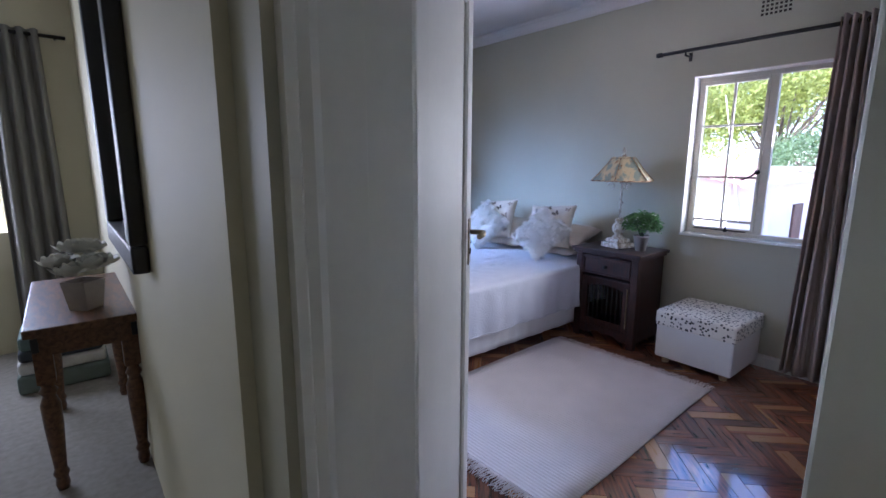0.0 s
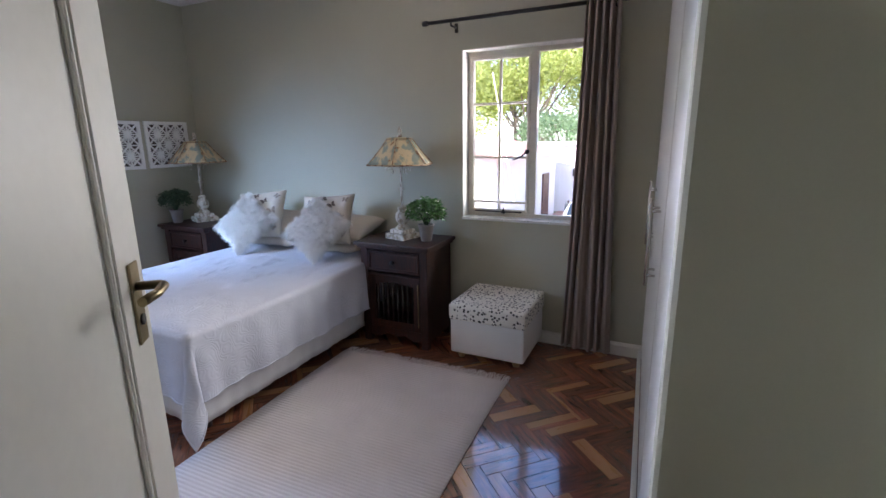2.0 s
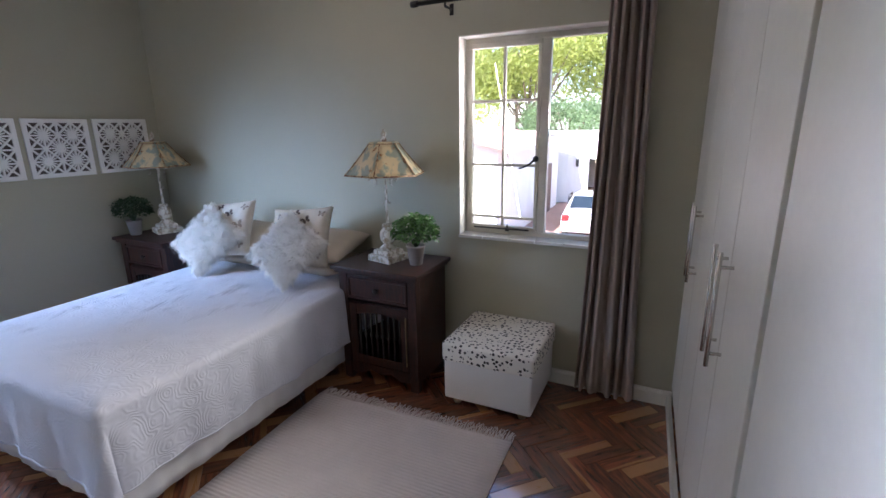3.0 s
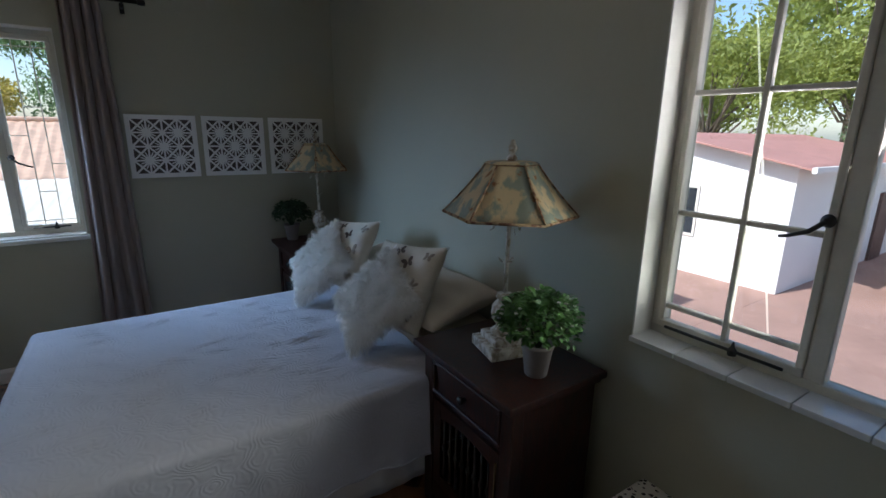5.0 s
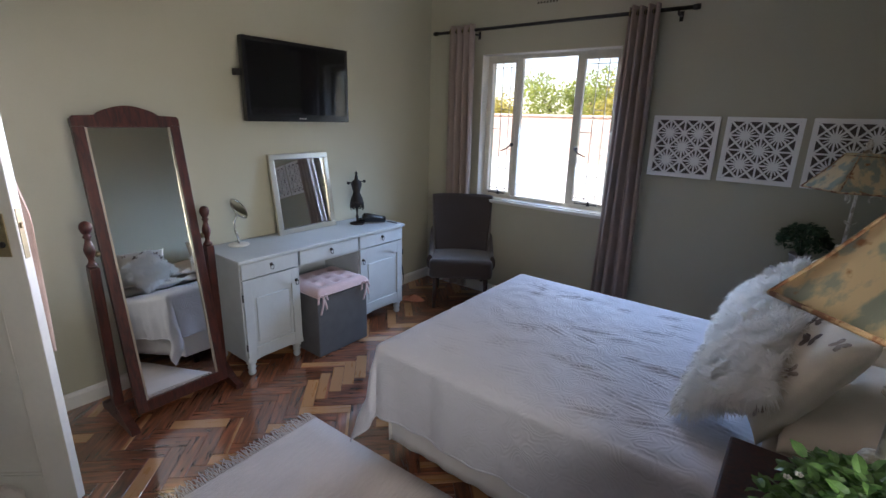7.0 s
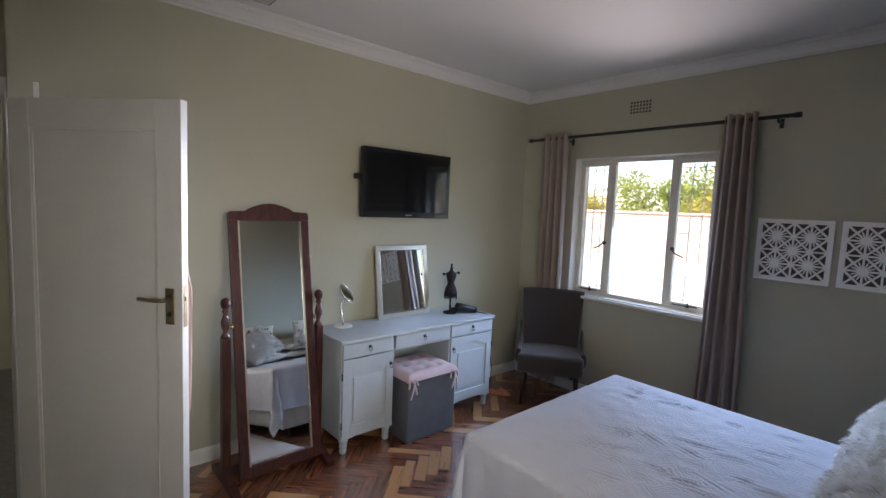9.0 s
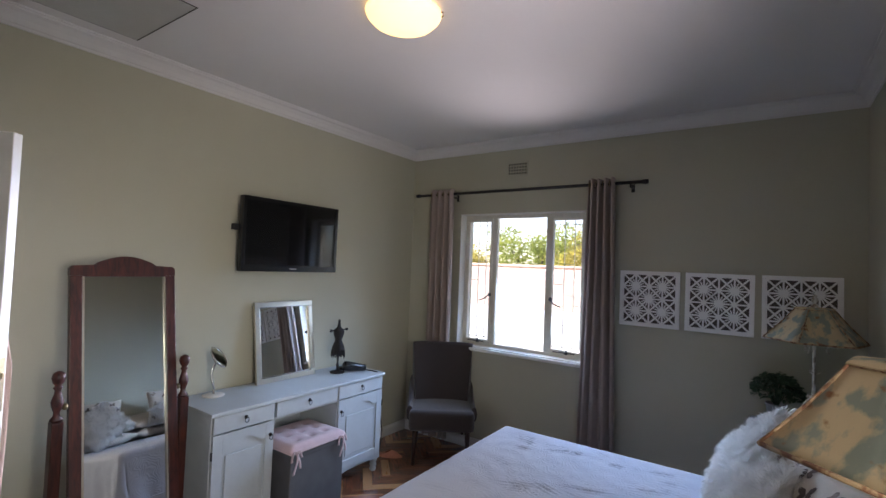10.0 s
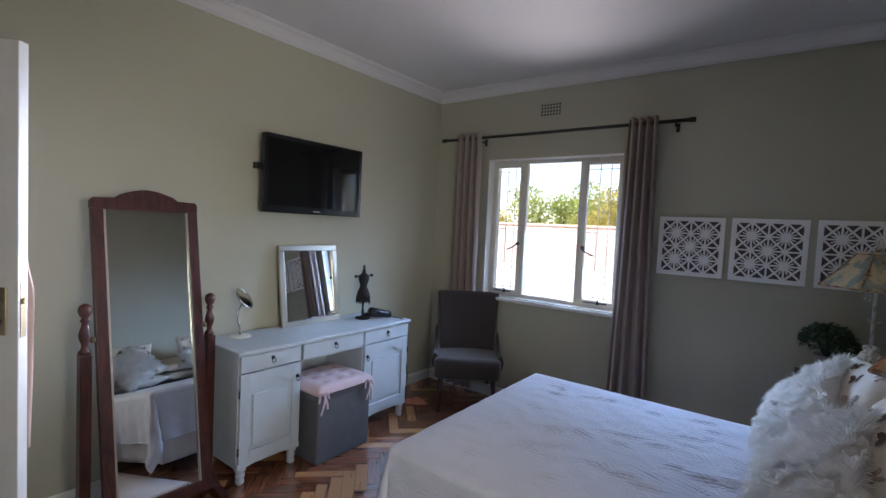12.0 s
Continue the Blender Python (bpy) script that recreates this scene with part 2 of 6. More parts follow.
MAHOG = wood("mahogany", (0.024, 0.0045, 0.0022), (0.075, 0.014, 0.006), rough=0.42, coat=0.08, grain=(7, 7, 1))
HONEY = wood("honey_wood", (0.07, 0.03, 0.012), (0.18, 0.085, 0.035), rough=0.45, coat=0.15, grain=(6, 1.2, 6))
STEEL = surf("window_steel_paint", (0.62, 0.57, 0.46), rough=0.45, var=0.1, scale=14, bump=0.2, bscale=70)
CASEMENT = surf("casement_cream_paint", (0.70, 0.66, 0.56), rough=0.45, var=0.08, scale=14, bump=0.2, bscale=70)
IRON = surf("black_iron", (0.018, 0.017, 0.017), rough=0.5, var=0.2, scale=20, bump=0.2, bscale=90)
BRASS = surf("aged_brass", (0.30, 0.24, 0.14), rough=0.35, var=0.25, scale=25, metal=1.0, bump=0.1)
CHROME = surf("brushed_steel", (0.62, 0.6, 0.56), rough=0.22, var=0.06, scale=20, metal=1.0, bump=0.05)
GLASS = glass("window_glass")
MIRROR = simple("mirror_silver", (0.86, 0.88, 0.87), rough=0.0, metal=1.0)
SILVER = surf("champagne_frame", (0.60, 0.55, 0.44), rough=0.32, var=0.03, scale=20, metal=0.9, bump=0.1)
PAINTED = surf("pale_grey_furniture_paint", (0.47, 0.51, 0.53), rough=0.5, var=0.06, scale=9, bump=0.2, bscale=50)
CREAM = patina("distressed_cream", (0.60, 0.47, 0.27), (0.27, 0.30, 0.235), (0.30, 0.14, 0.05), scale=(15, 15, 4.0))
RUSTY = patina("rusty_shade_seam", (0.44, 0.30, 0.16), (0.20, 0.09, 0.04), (0.12, 0.05, 0.025), scale=(30, 30, 20))
CREAMW = patina("distressed_white", (0.70, 0.66, 0.58), (0.42, 0.36, 0.27), (0.25, 0.17, 0.10), scale=(26, 26, 18))
COVER = quilt("matelasse_white", (0.62, 0.63, 0.71))
VALANCE = surf("white_valance", (0.74, 0.73, 0.74), rough=0.8, var=0.04, scale=7, bump=0.3, bscale=300)
LINEN = surf("cream_pillow_linen", (0.58, 0.50, 0.40), rough=0.85, var=0.06, scale=9, bump=0.3, bscale=350, sheen=0.2)
BUTTER = surf("butterfly_cushion_cloth", (0.66, 0.60, 0.50), rough=0.85, var=0.12, scale=11, bump=0.3, bscale=350)
PRINT = surf("brown_print", (0.13, 0.10, 0.085), rough=0.85, var=0.5, scale=60, bump=0)
PRINT2 = surf("pale_brown_print", (0.34, 0.28, 0.23), rough=0.85, var=0.4, scale=60, bump=0)
FUR = surf("white_fur", (0.88, 0.85, 0.80), rough=0.8, var=0.08, scale=12, bump=0, sheen=0.5)
# hair lets light through
_t = FUR.node_tree
_tr = _t.nodes.new("ShaderNodeBsdfTranslucent")
_tr.inputs[0].default_value = (0.9, 0.87, 0.82, 1)
_mx = _t.nodes.new("ShaderNodeMixShader")
_mx.inputs[0].default_value = 0.4
_t.links.new(_t.nodes["Principled BSDF"].outputs[0], _mx.inputs[1])
_t.links.new(_tr.outputs[0], _mx.inputs[2])
_t.links.new(_mx.outputs[0], _t.nodes["Material Output"].inputs[0])
HIDE = spotted("spotted_hide_print")
VINYL = surf("white_vinyl", (0.74, 0.72, 0.69), rough=0.45, var=0.03, scale=7, bump=0.15, bscale=160)
RUGM = surf("ivory_wool", (0.66, 0.60, 0.59), rough=0.95, var=0.07, scale=5, bump=0.6, bscale=260, dist=0.003, sheen=0.2)
CURT = surf("taupe_curtain_cloth", (0.42, 0.34, 0.295), rough=0.85, var=0.06, scale=5, bump=0.3, bscale=500, sheen=0.25, stretch=(1, 1, 0.4))
# the unlined cloth lets some daylight through
_t = CURT.node_tree
_tr = _t.nodes.new("ShaderNodeBsdfTranslucent")
_tr.inputs[0].default_value = (0.42, 0.33, 0.28, 1)
_mx = _t.nodes.new("ShaderNodeMixShader")
_mx.inputs[0].default_value = 0.22
_t.links.new(_t.nodes["Principled BSDF"].outputs[0], _mx.inputs[1])
_t.links.new(_tr.outputs[0], _mx.inputs[2])
_t.links.new(_mx.outputs[0], _t.nodes["Material Output"].inputs[0])
GREYF = surf("grey_upholstery", (0.040, 0.030, 0.028), rough=0.9, var=0.12, scale=9, bump=0.4, bscale=380, sheen=0.3)
BOXF = surf("charcoal_box_cloth", (0.10, 0.10, 0.105), rough=0.9, var=0.15, scale=12, bump=0.35, bscale=300)
PINK = surf("dusty_pink_cushion", (0.55, 0.40, 0.40), rough=0.85, var=0.1, scale=14, bump=0.4, bscale=240, sheen=0.3)
LEAF = surf("plastic_leaf_green", (0.04, 0.11, 0.03), rough=0.4, var=0.5, scale=25, bump=0.1, tint=(0.13, 0.26, 0.07))
LEAFD = surf("dark_leaf_green", (0.035, 0.075, 0.03), rough=0.5, var=0.4, scale=25, bump=0.1)
FLOWER = surf("white_blossom", (0.75, 0.74, 0.66), rough=0.6, var=0.05)
POT = surf("grey_clay_pot", (0.33, 0.29, 0.265), rough=0.75, var=0.12, scale=18, bump=0.25, bscale=130)
TVB = simple("tv_black_plastic", (0.012, 0.012, 0.013), rough=0.22)
TVS = simple("tv_screen_glass", (0.006, 0.006, 0.007), rough=0.06)
MANN = surf("black_velvet_form", (0.014, 0.012, 0.012), rough=0.8, var=0.2, bump=0.2)
FRINGE = surf("burgundy_fringe", (0.07, 0.02, 0.022), rough=0.85, var=0.3, bump=0.2)
WHITEP = surf("white_lacquer_panel", (0.88, 0.87, 0.84), rough=0.5, var=0.03, bump=0.1)
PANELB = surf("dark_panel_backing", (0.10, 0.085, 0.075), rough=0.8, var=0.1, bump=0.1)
TILE = surf("white_sill_tile", (0.74, 0.75, 0.74), rough=0.15, var=0.03, scale=9, bump=0.05)
CARPET = surf("grey_beige_carpet", (0.27, 0.25, 0.215), rough=0.95, var=0.2, scale=30, bump=0.7, bscale=320, dist=0.004)
ORANGE = surf("peach_slipper_cloth", (0.55, 0.22, 0.13), rough=0.85, var=0.15, scale=20, bump=0.3)
LAMPG = simple("lit_alabaster_glass", (0.9, 0.75, 0.45), rough=0.4, emit=0.85, emit_color=(1.0, 0.66, 0.22))

# ---- mesh helpers ----


def box(bm, x0, x1, y0, y1, z0, z1, bev=0.0, seg=2, m=None):
    r = bmesh.ops.create_cube(bm, size=1, matrix=Matrix.Translation(((x0 + x1) / 2, (y0 + y1) / 2, (z0 + z1) / 2)) @ Matrix.Diagonal((x1 - x0, y1 - y0, z1 - z0, 1)))
    vs = r["verts"]
    if bev:
        es = list({e for v in vs for e in v.link_edges})
        out = bmesh.ops.bevel(bm, geom=es, offset=bev, segments=seg, profile=0.6, affect='EDGES')
        vs = list({v for f in out["faces"] for v in f.verts} | {v for v in vs if v.is_valid})
    if m is not None:
        bmesh.ops.transform(bm, matrix=m, verts=[v for v in vs if v.is_valid])
    return bm


def lathe(bm, prof, seg=20, at=(0, 0, 0), m=None):
    """A turned shape: prof is rows of radius and height."""
    rings = []
    base = Matrix.Translation(at) if m is None else m
    for r, z in prof:
        rings.append([bm.verts.new(base @ Vector((r * math.cos(2 * math.pi * k / seg), r * math.sin(2 * math.pi * k / seg), z))) for k in range(seg)])
    for a, b in zip(rings, rings[1:]):
        for k in range(seg):
            f = bm.faces.new((a[k], a[(k + 1) % seg], b[(k + 1) % seg], b[k]))
            f.smooth = seg > 8
    if prof[0][0] > 1e-4:
        bm.faces.new(list(reversed(rings[0])))
    if prof[-1][0] > 1e-4:
        bm.faces.new(rings[-1])
    return bm


def tube(bm, pts, r, seg=8, taper=None):
    pts = [Vector(p) for p in pts]
    rings = []
    up = Vector((0, 0, 1))
    for i, p in enumerate(pts):
        d = (pts[min(i + 1, len(pts) - 1)] - pts[max(i - 1, 0)]).normalized()
        s = d.cross(up)
        if s.length < 1e-3:
            s = d.cross(Vector((0, 1, 0)))
        s.normalize()
        u = s.cross(d)
        rr = r if taper is None else r + (taper - r) * i / (len(pts) - 1)
        rings.append([bm.verts.new(p + rr * (math.cos(a) * s + math.sin(a) * u)) for a in (2 * math.pi * k / seg for k in range(seg))])
    for a, b in zip(rings, rings[1:]):
        for k in range(seg):
            bm.faces.new((a[k], a[(k + 1) % seg], b[(k + 1) % seg], b[k])).smooth = True
    bm.faces.new(list(reversed(rings[0])))
    bm.faces.new(rings[-1])
    return bm


def sheet(bm, fn, nu, nv, thick=0.0):
    """A grid of nu x nv cells through fn(u, v), u and v from 0 to 1, with a back side thick metres behind."""
    front = [[Vector(fn(i / nu, j / nv)) for j in range(nv + 1)] for i in range(nu + 1)]
    g = [[bm.verts.new(p) for p in row] for row in front]
    for i in range(nu):
        for j in range(nv):
            bm.faces.new((g[i][j], g[i + 1][j], g[i + 1][j + 1], g[i][j + 1])).smooth = True
    if thick:
        def nrm(i, j):
            a = front[min(i + 1, nu)][j] - front[max(i - 1, 0)][j]
            b = front[i][min(j + 1, nv)] - front[i][max(j - 1, 0)]
            c = a.cross(b)
            return c.normalized() if c.length > 1e-9 else Vector((0, 0, 1))
        h = [[bm.verts.new(front[i][j] - thick * nrm(i, j)) for j in range(nv + 1)] for i in range(nu + 1)]
        for i in range(nu):
            for j in range(nv):
                bm.faces.new((h[i][j], h[i][j + 1], h[i + 1][j + 1], h[i + 1][j])).smooth = True
        for i in range(nu):
            bm.faces.new((g[i + 1][0], g[i][0], h[i][0], h[i + 1][0]))
            bm.faces.new((g[i][nv], g[i + 1][nv], h[i + 1][nv], h[i][nv]))
        for j in range(nv):
            bm.faces.new((g[0][j], g[0][j + 1], h[0][j + 1], h[0][j]))
            bm.faces.new((g[nu][j + 1], g[nu][j], h[nu][j], h[nu][j + 1]))
    return bm


def prism(bm, poly, d, axis='x', at=0.0, m=None):
    """A flat outline of (a, b) points, given depth d along an axis: x takes (y, z), y takes (x, z), z takes (x, y)."""
    def put(a, b, c):
        v = {'x': Vector((c, a, b)), 'y': Vector((a, c, b)), 'z': Vector((a, b, c))}[axis]
        return bm.verts.new(m @ v if m is not None else v)
    lo = [put(a, b, at) for a, b in poly]
    hi = [put(a, b, at + d) for a, b in poly]
    n = len(poly)
    bm.faces.new(lo)
    bm.faces.new(list(reversed(hi)))
    for k in range(n):
        bm.faces.new((lo[(k + 1) % n], lo[k], hi[k], hi[(k + 1) % n]))
    return bm


def B():
    return bmesh.new()


def part(name, bm, material, parent=None, label="", kind=""):
    bmesh.ops.recalc_face_normals(bm, faces=bm.faces)
    me = bpy.data.meshes.new(name)
    bm.to_mesh(me)
    bm.free()
    me.materials.append(material)
    ob = new(name, me)
    ob.parent = parent
    return tagged(ob, label, kind=kind)


def thing(name, at=(0, 0, 0), rz=0.0, label="", category="", group="", kind=""):
    ob = new(name)
    ob.empty_display_size = 0.05
    ob.matrix_world = pose(*at, 0, 0, rz)
    return tagged(ob, label, category, group, kind)


def structure(name, bm, material, label, category="wall"):
    return tagged(part(name, bm, material), label, category, kind="structure")


# ---- the large structure ----
bm = B()
box(bm, W - 0.12, E + 0.25, 0.45, N + 0.25, -0.2, -0.012)
structure("subfloor", bm, SUB, "dark screed under the parquet blocks", "floor")

T = 0.075   # the wall towards the hall
DY0, DY1, DZ = 0.69, 1.505, 2.035     # door opening
bm = B()
box(bm, W - T, W, DY1, N + 0.25, -0.2, C)
box(bm, W, 2.142, DY1 + 0.004, DY1 + 0.09, 0.0, C)
box(bm, W - T, W, 0.45, DY0, -0.2, C)
box(bm, W - T, W, DY0, DY1, DZ, C)
structure("wall_west", bm, WALL, "taupe painted plaster wall with the doorway", "wall")

y0, y1, z0, z1 = WIN1
bm = B()
box(bm, E, E + 0.23, 0.45, y0, -0.2, C)
box(bm, E, E + 0.23, y1, N + 0.25, -0.2, C)
box(bm, E, E + 0.23, y0, y1, -0.2, z0)
box(bm, E, E + 0.23, y0, y1, z1, C)
structure("wall_east", bm, WALL, "taupe painted plaster wall behind the bed", "wall")

x0, x1, z2, z3 = WIN2
bm = B()
box(bm, W, x0, N, N + 0.23, -0.2, C)
box(bm, x1, E, N, N + 0.23, -0.2, C)
box(bm, x0, x1, N, N + 0.23, -0.2, z2)
box(bm, x0, x1, N, N + 0.23, z3, C)
structure("wall_north", bm, WALL, "taupe painted plaster wall with the wide window", "wall")

bm = B()
box(bm, W - T, E + 0.23, 0.35, 0.5, -0.2, C)
structure("wall_south", bm, WALL, "taupe painted plaster wall behind the cupboards", "wall")
bm = B()
box(bm, 3.18, 3.297, 0.5, 1.110, -0.01, C, bev=0.012)
structure("wall_nib", bm, WALL, "short taupe painted wall end beside the cupboards", "wall")

bm = B()
box(bm, W - T, E + 0.23, 0.35, N + 0.23, C, C + 0.12)
structure("ceiling", bm, CEIL, "white painted board ceiling", "ceiling")

# cornice: a coved moulding round the bedroom ceiling
COVE = [(0, 0), (0.010, 0), (0.012, 0.012), (0.018, 0.016), (0.030, 0.040), (0.052, 0.060), (0.072, 0.068), (0.074, 0.075), (0.085, 0.076), (0.085, 0.084), (0, 0.084)]
bm = B()
zc = C - 0.084
prism(bm, [(W + a, zc + b) for a, b in COVE], N - 0.5, 'y', 0.5)
structure("cornice_west", bm, CEIL, "white coved plaster cornice", "cornice")
bm = B()
prism(bm, [(E - a, zc + b) for a, b in COVE], N - S, 'y', S)
structure("cornice_east", bm, CEIL, "white coved plaster cornice", "cornice")
bm = B()
prism(bm, [(N - a, zc + b - 0.001) for a, b in COVE], E - W, 'x', W)
structure("cornice_north", bm, CEIL, "white coved plaster cornice", "cornice")

SKIRT = [(0, 0), (0.016, 0), (0.016, 0.070), (0.010, 0.082), (0.006, 0.088), (0, 0.09)]


def baseboard(name, bm):
    return structure(name, bm, TRIM, "white painted wooden skirting board", "baseboard")


bm = B()
prism(bm, [(W + a, b) for a, b in SKIRT], N - 1.62, 'y', 1.62)
baseboard("baseboard_west", bm)
bm = B()
prism(bm, [(E - a, b) for a, b in SKIRT], N - S, 'y', S)
baseboard("baseboard_east", bm)
bm = B()
prism(bm, [(N - a, b) for a, b in SKIRT], E - W - 0.04, 'x', W + 0.02)
baseboard("baseboard_north", bm)

# loft hatch, flush in the ceiling
hatch = thing("ceiling_hatch", (2.51, 2.33, C), 0, "white painted loft hatch panel set in the ceiling", "hatch", kind="structure")
bm = B()
box(bm, -0.295, 0.295, -0.295, 0.295, -0.004, 0.0, bev=0.001, seg=1)
part("panel", bm, surf("grey_hatch_board", (0.46, 0.46, 0.42), rough=0.8, var=0.05, bump=0.2), hatch)
bm = B()
for a, b, c, d in ((-0.303, -0.297, -0.303, 0.303), (0.297, 0.303, -0.303, 0.303), (-0.297, 0.297, -0.303, -0.297), (-0.297, 0.297, 0.297, 0.303)):
    box(bm, a, b, c, d, -0.0015, 0.0)
part("gap", bm, SUB, hatch, "dark gap round the panel")

# ---- doorway: lining, stops, architraves, leaf ----
frame_ = thing("door_frame", (0, 0, 0), 0, "cream painted wooden door frame with moulded architraves", "door frame", kind="structure")
bm = B()
prism(bm, [(1.974, DY1), (1.974, DY1 - 0.024), (1.990, DY1 - 0.024), (1.996, DY1 - 0.016), (2.012, DY1 - 0.022), (2.028, DY1 - 0.014), (2.10, DY1 - 0.014), (2.106, DY1 - 0.004), (2.192, DY1 - 0.004), (2.192, DY1)], DZ, 'z', 0.0)
part("jamb", bm, DOORP, frame_)
bm = B()
box(bm, W - T - 0.004, W + 0.004, DY0, DY0 + 0.03, 0, DZ, bev=0.003)
part("jamb", bm, DOORP, frame_)
bm = B()
box(bm, W - T - 0.004, W + 0.004, DY0, DY1, DZ - 0.012, DZ + 0.02, bev=0.003)
part("head", bm, DOORP, frame_)

def architrave(y_in, sign, face, out):
    """An upright moulded architrave; out: which way it stands proud of the wall."""
    prof = [(0, 0), (0, 0.012), (0.012, 0.018), (0.02, 0.012), (0.062, 0.016), (0.075, 0.024), (0.09, 0.024), (0.092, 0.0)]
    bm = B()
    prism(bm, [(face + out * d, y_in + sign * w) for w, d in prof], 2.09, 'z', 0.0)
    part("architrave", bm, DOORP, frame_)


architrave(DY0 + 0.01, -1, W - T, -1)
bm = B()
box(bm, W, W + 0.022, DY0 - 0.09, DY1 + 0.11, DZ - 0.01, DZ + 0.075, bev=0.004)
part("architrave", bm, DOORP, frame_)
bm = B()
box(bm, W - T - 0.022, W - T, DY0 - 0.09, DY1 + 0.085, DZ - 0.01, DZ + 0.075, bev=0.004)
part("architrave", bm, DOORP, frame_)

door = thing("door_1", (2.178, 1.536, 0.008), 41.0, "white painted single-panel wooden door standing open, with worn edges", "door", kind="structure")
LW, LH, LT = 0.82, 1.992, 0.04
bm = B()
# stiles and rails round one sunken panel, on both faces
for a, b, c, d in ((0, 0.105, 0, LH), (LW - 0.115, LW, 0, LH), (0.105, LW - 0.115, 0, 0.13), (0.105, LW - 0.115, LH - 0.125, LH)):
    box(bm, a, b, -LT, 0, c, d, bev=0.002, seg=1)
part("leaf_frame", bm, DOORP, door)
bm = B()
box(bm, 0.1, LW - 0.11, -LT + 0.013, -0.013, 0.125, LH - 0.12)
part("leaf_panel", bm, DOORP, door)
bm = B()
for yy, s in ((-LT, 1), (0, -1)):
    for a, b, c, d in ((0.105, 0.115, 0.13, LH - 0.125), (LW - 0.125, LW - 0.115, 0.13, LH - 0.125), (0.115, LW - 0.125, 0.13, 0.14), (0.115, LW - 0.125, LH - 0.135, LH - 0.125)):
        yb = sorted((yy + s * 0.003, yy + s * 0.013))
        box(bm, a, b, yb[0], yb[1], c, d, bev=0.003, seg=1)
part("panel_bead", bm, DOORP, door)
for yy, s in ((-LT, -1), (0, 1)):
    bm = B()
    yb = sorted((yy, yy + s * 0.005))
    box(bm, LW - 0.075, LW - 0.033, yb[0], yb[1], 1.055, 1.21, bev=0.0015, seg=1)
    plate = part("handle_plate", bm, BRASS, door, "tarnished metal handle plate with keyhole")
    bm = B()
    tube(bm, [(LW - 0.054, yy + s * 0.004, 1.165), (LW - 0.054, yy + s * 0.045, 1.165), (LW - 0.062, yy + s * 0.052, 1.165), (LW - 0.11, yy + s * 0.055, 1.165), (LW - 0.165, yy + s * 0.047, 1.166)], 0.0085, 10)
    part("lever", bm, BRASS, plate)
    bm = B()
    lathe(bm, [(0.011, 0), (0.011, 0.003), (0.006, 0.004)], 12, m=Matrix.Translation((LW - 0.054, yy + s * 0.005, 1.10)) @ Matrix.Rotation(-s * math.pi / 2, 4, 'X'))
    part("keyhole", bm, IRON, plate)
bm = B()
box(bm, LW - 0.0005, LW + 0.0015, -0.031, -0.009, 1.045, 1.225)
box(bm, LW, LW + 0.008, -0.026, -0.014, 1.155, 1.175, bev=0.002, seg=1)
part("latch", bm, BRASS, door)
for z in (0.22, 1.72):
    bm = B()
    lathe(bm, [(0.007, -0.05), (0.007, 0.05)], 10, at=(-0.006, 0.004, z))
    part("hinge", bm, BRASS, door)
# a bathrobe on a hook behind the leaf
robe = thing("bathrobe", (2.178, 1.536, 0.008), 41.0, "pale pink bathrobe hanging behind the open door", "robe")
bm = B()


def robe_fn(u, v):
    z = 1.62 - 0.98 * v
    a = 2 * math.pi * u
    wv = 0.06 + 0.10 * min(1, v * 2.2) + 0.012 * math.sin(5 * a + 3 * v)
    return (LW - 0.20 + wv * math.cos(a), 0.062 + (0.05 + 0.01 * math.sin(7 * a)) * math.sin(a), z)


sheet(bm, robe_fn, 36, 18)
ROBE = surf("pale_pink_towelling", (0.62, 0.45, 0.38), rough=0.95, var=0.08, bump=0.5, bscale=260)
part("cloth", bm, ROBE, robe)
bm = B()
tube(bm, [(LW - 0.20, 0.0, 1.66), (LW - 0.20, 0.05, 1.645), (LW - 0.20, 0.07, 1.66)], 0.005, 8)
part("hook", bm, BRASS, robe)
stop = thing("door_stopper", (2.70, 1.835, 0), 0, "round white woolly door stopper on the floor", "door stop")
bm = B()
bmesh.ops.create_icosphere(bm, subdivisions=4, radius=0.07, matrix=Matrix.Translation((0, 0, 0.068)))
for v in bm.verts:
    d = (v.co - Vector((0, 0, 0.068))).normalized()
    v.co += d * (0.010 * noise.noise(d * 9) + 0.006 * noise.noise(d * 22))
    v.co.z = max(v.co.z, 0.001)
for f in bm.faces:
    f.smooth = True
part("ball", bm, FUR, stop)


# ---- windows ----
def bars(bm, rows):
    for r in rows:
        box(bm, *r, bev=0.003, seg=1)
    return bm


def window_catch(parent, m):
    bm = B()
    lathe(bm, [(0.016, 0), (0.018, 0.006), (0.009, 0.014), (0.007, 0.022)], 10, m=m @ Matrix.Rotation(math.pi / 2, 4, 'X'))
    tube(bm, [m @ Vector(p) for p in ((0, -0.02, 0), (-0.03, -0.03, -0.03), (-0.075, -0.028, -0.05), (-0.095, -0.024, -0.055))], 0.007, 8, 0.004)
    part("catch", bm, IRON, parent, "black iron window catch")


def window_stay(parent, m, length):
    bm = B()
    tube(bm, [m @ Vector(p) for p in ((0, -0.02, 0), (length, -0.018, 0))], 0.005, 6)
    lathe(bm, [(0.013, -0.012), (0.014, 0.004), (0.006, 0.014), (0.003, 0.03)], 8, m=m @ Matrix.Translation((length * 0.62, -0.02, 0)))
    part("stay", bm, IRON, parent, "black iron window stay")


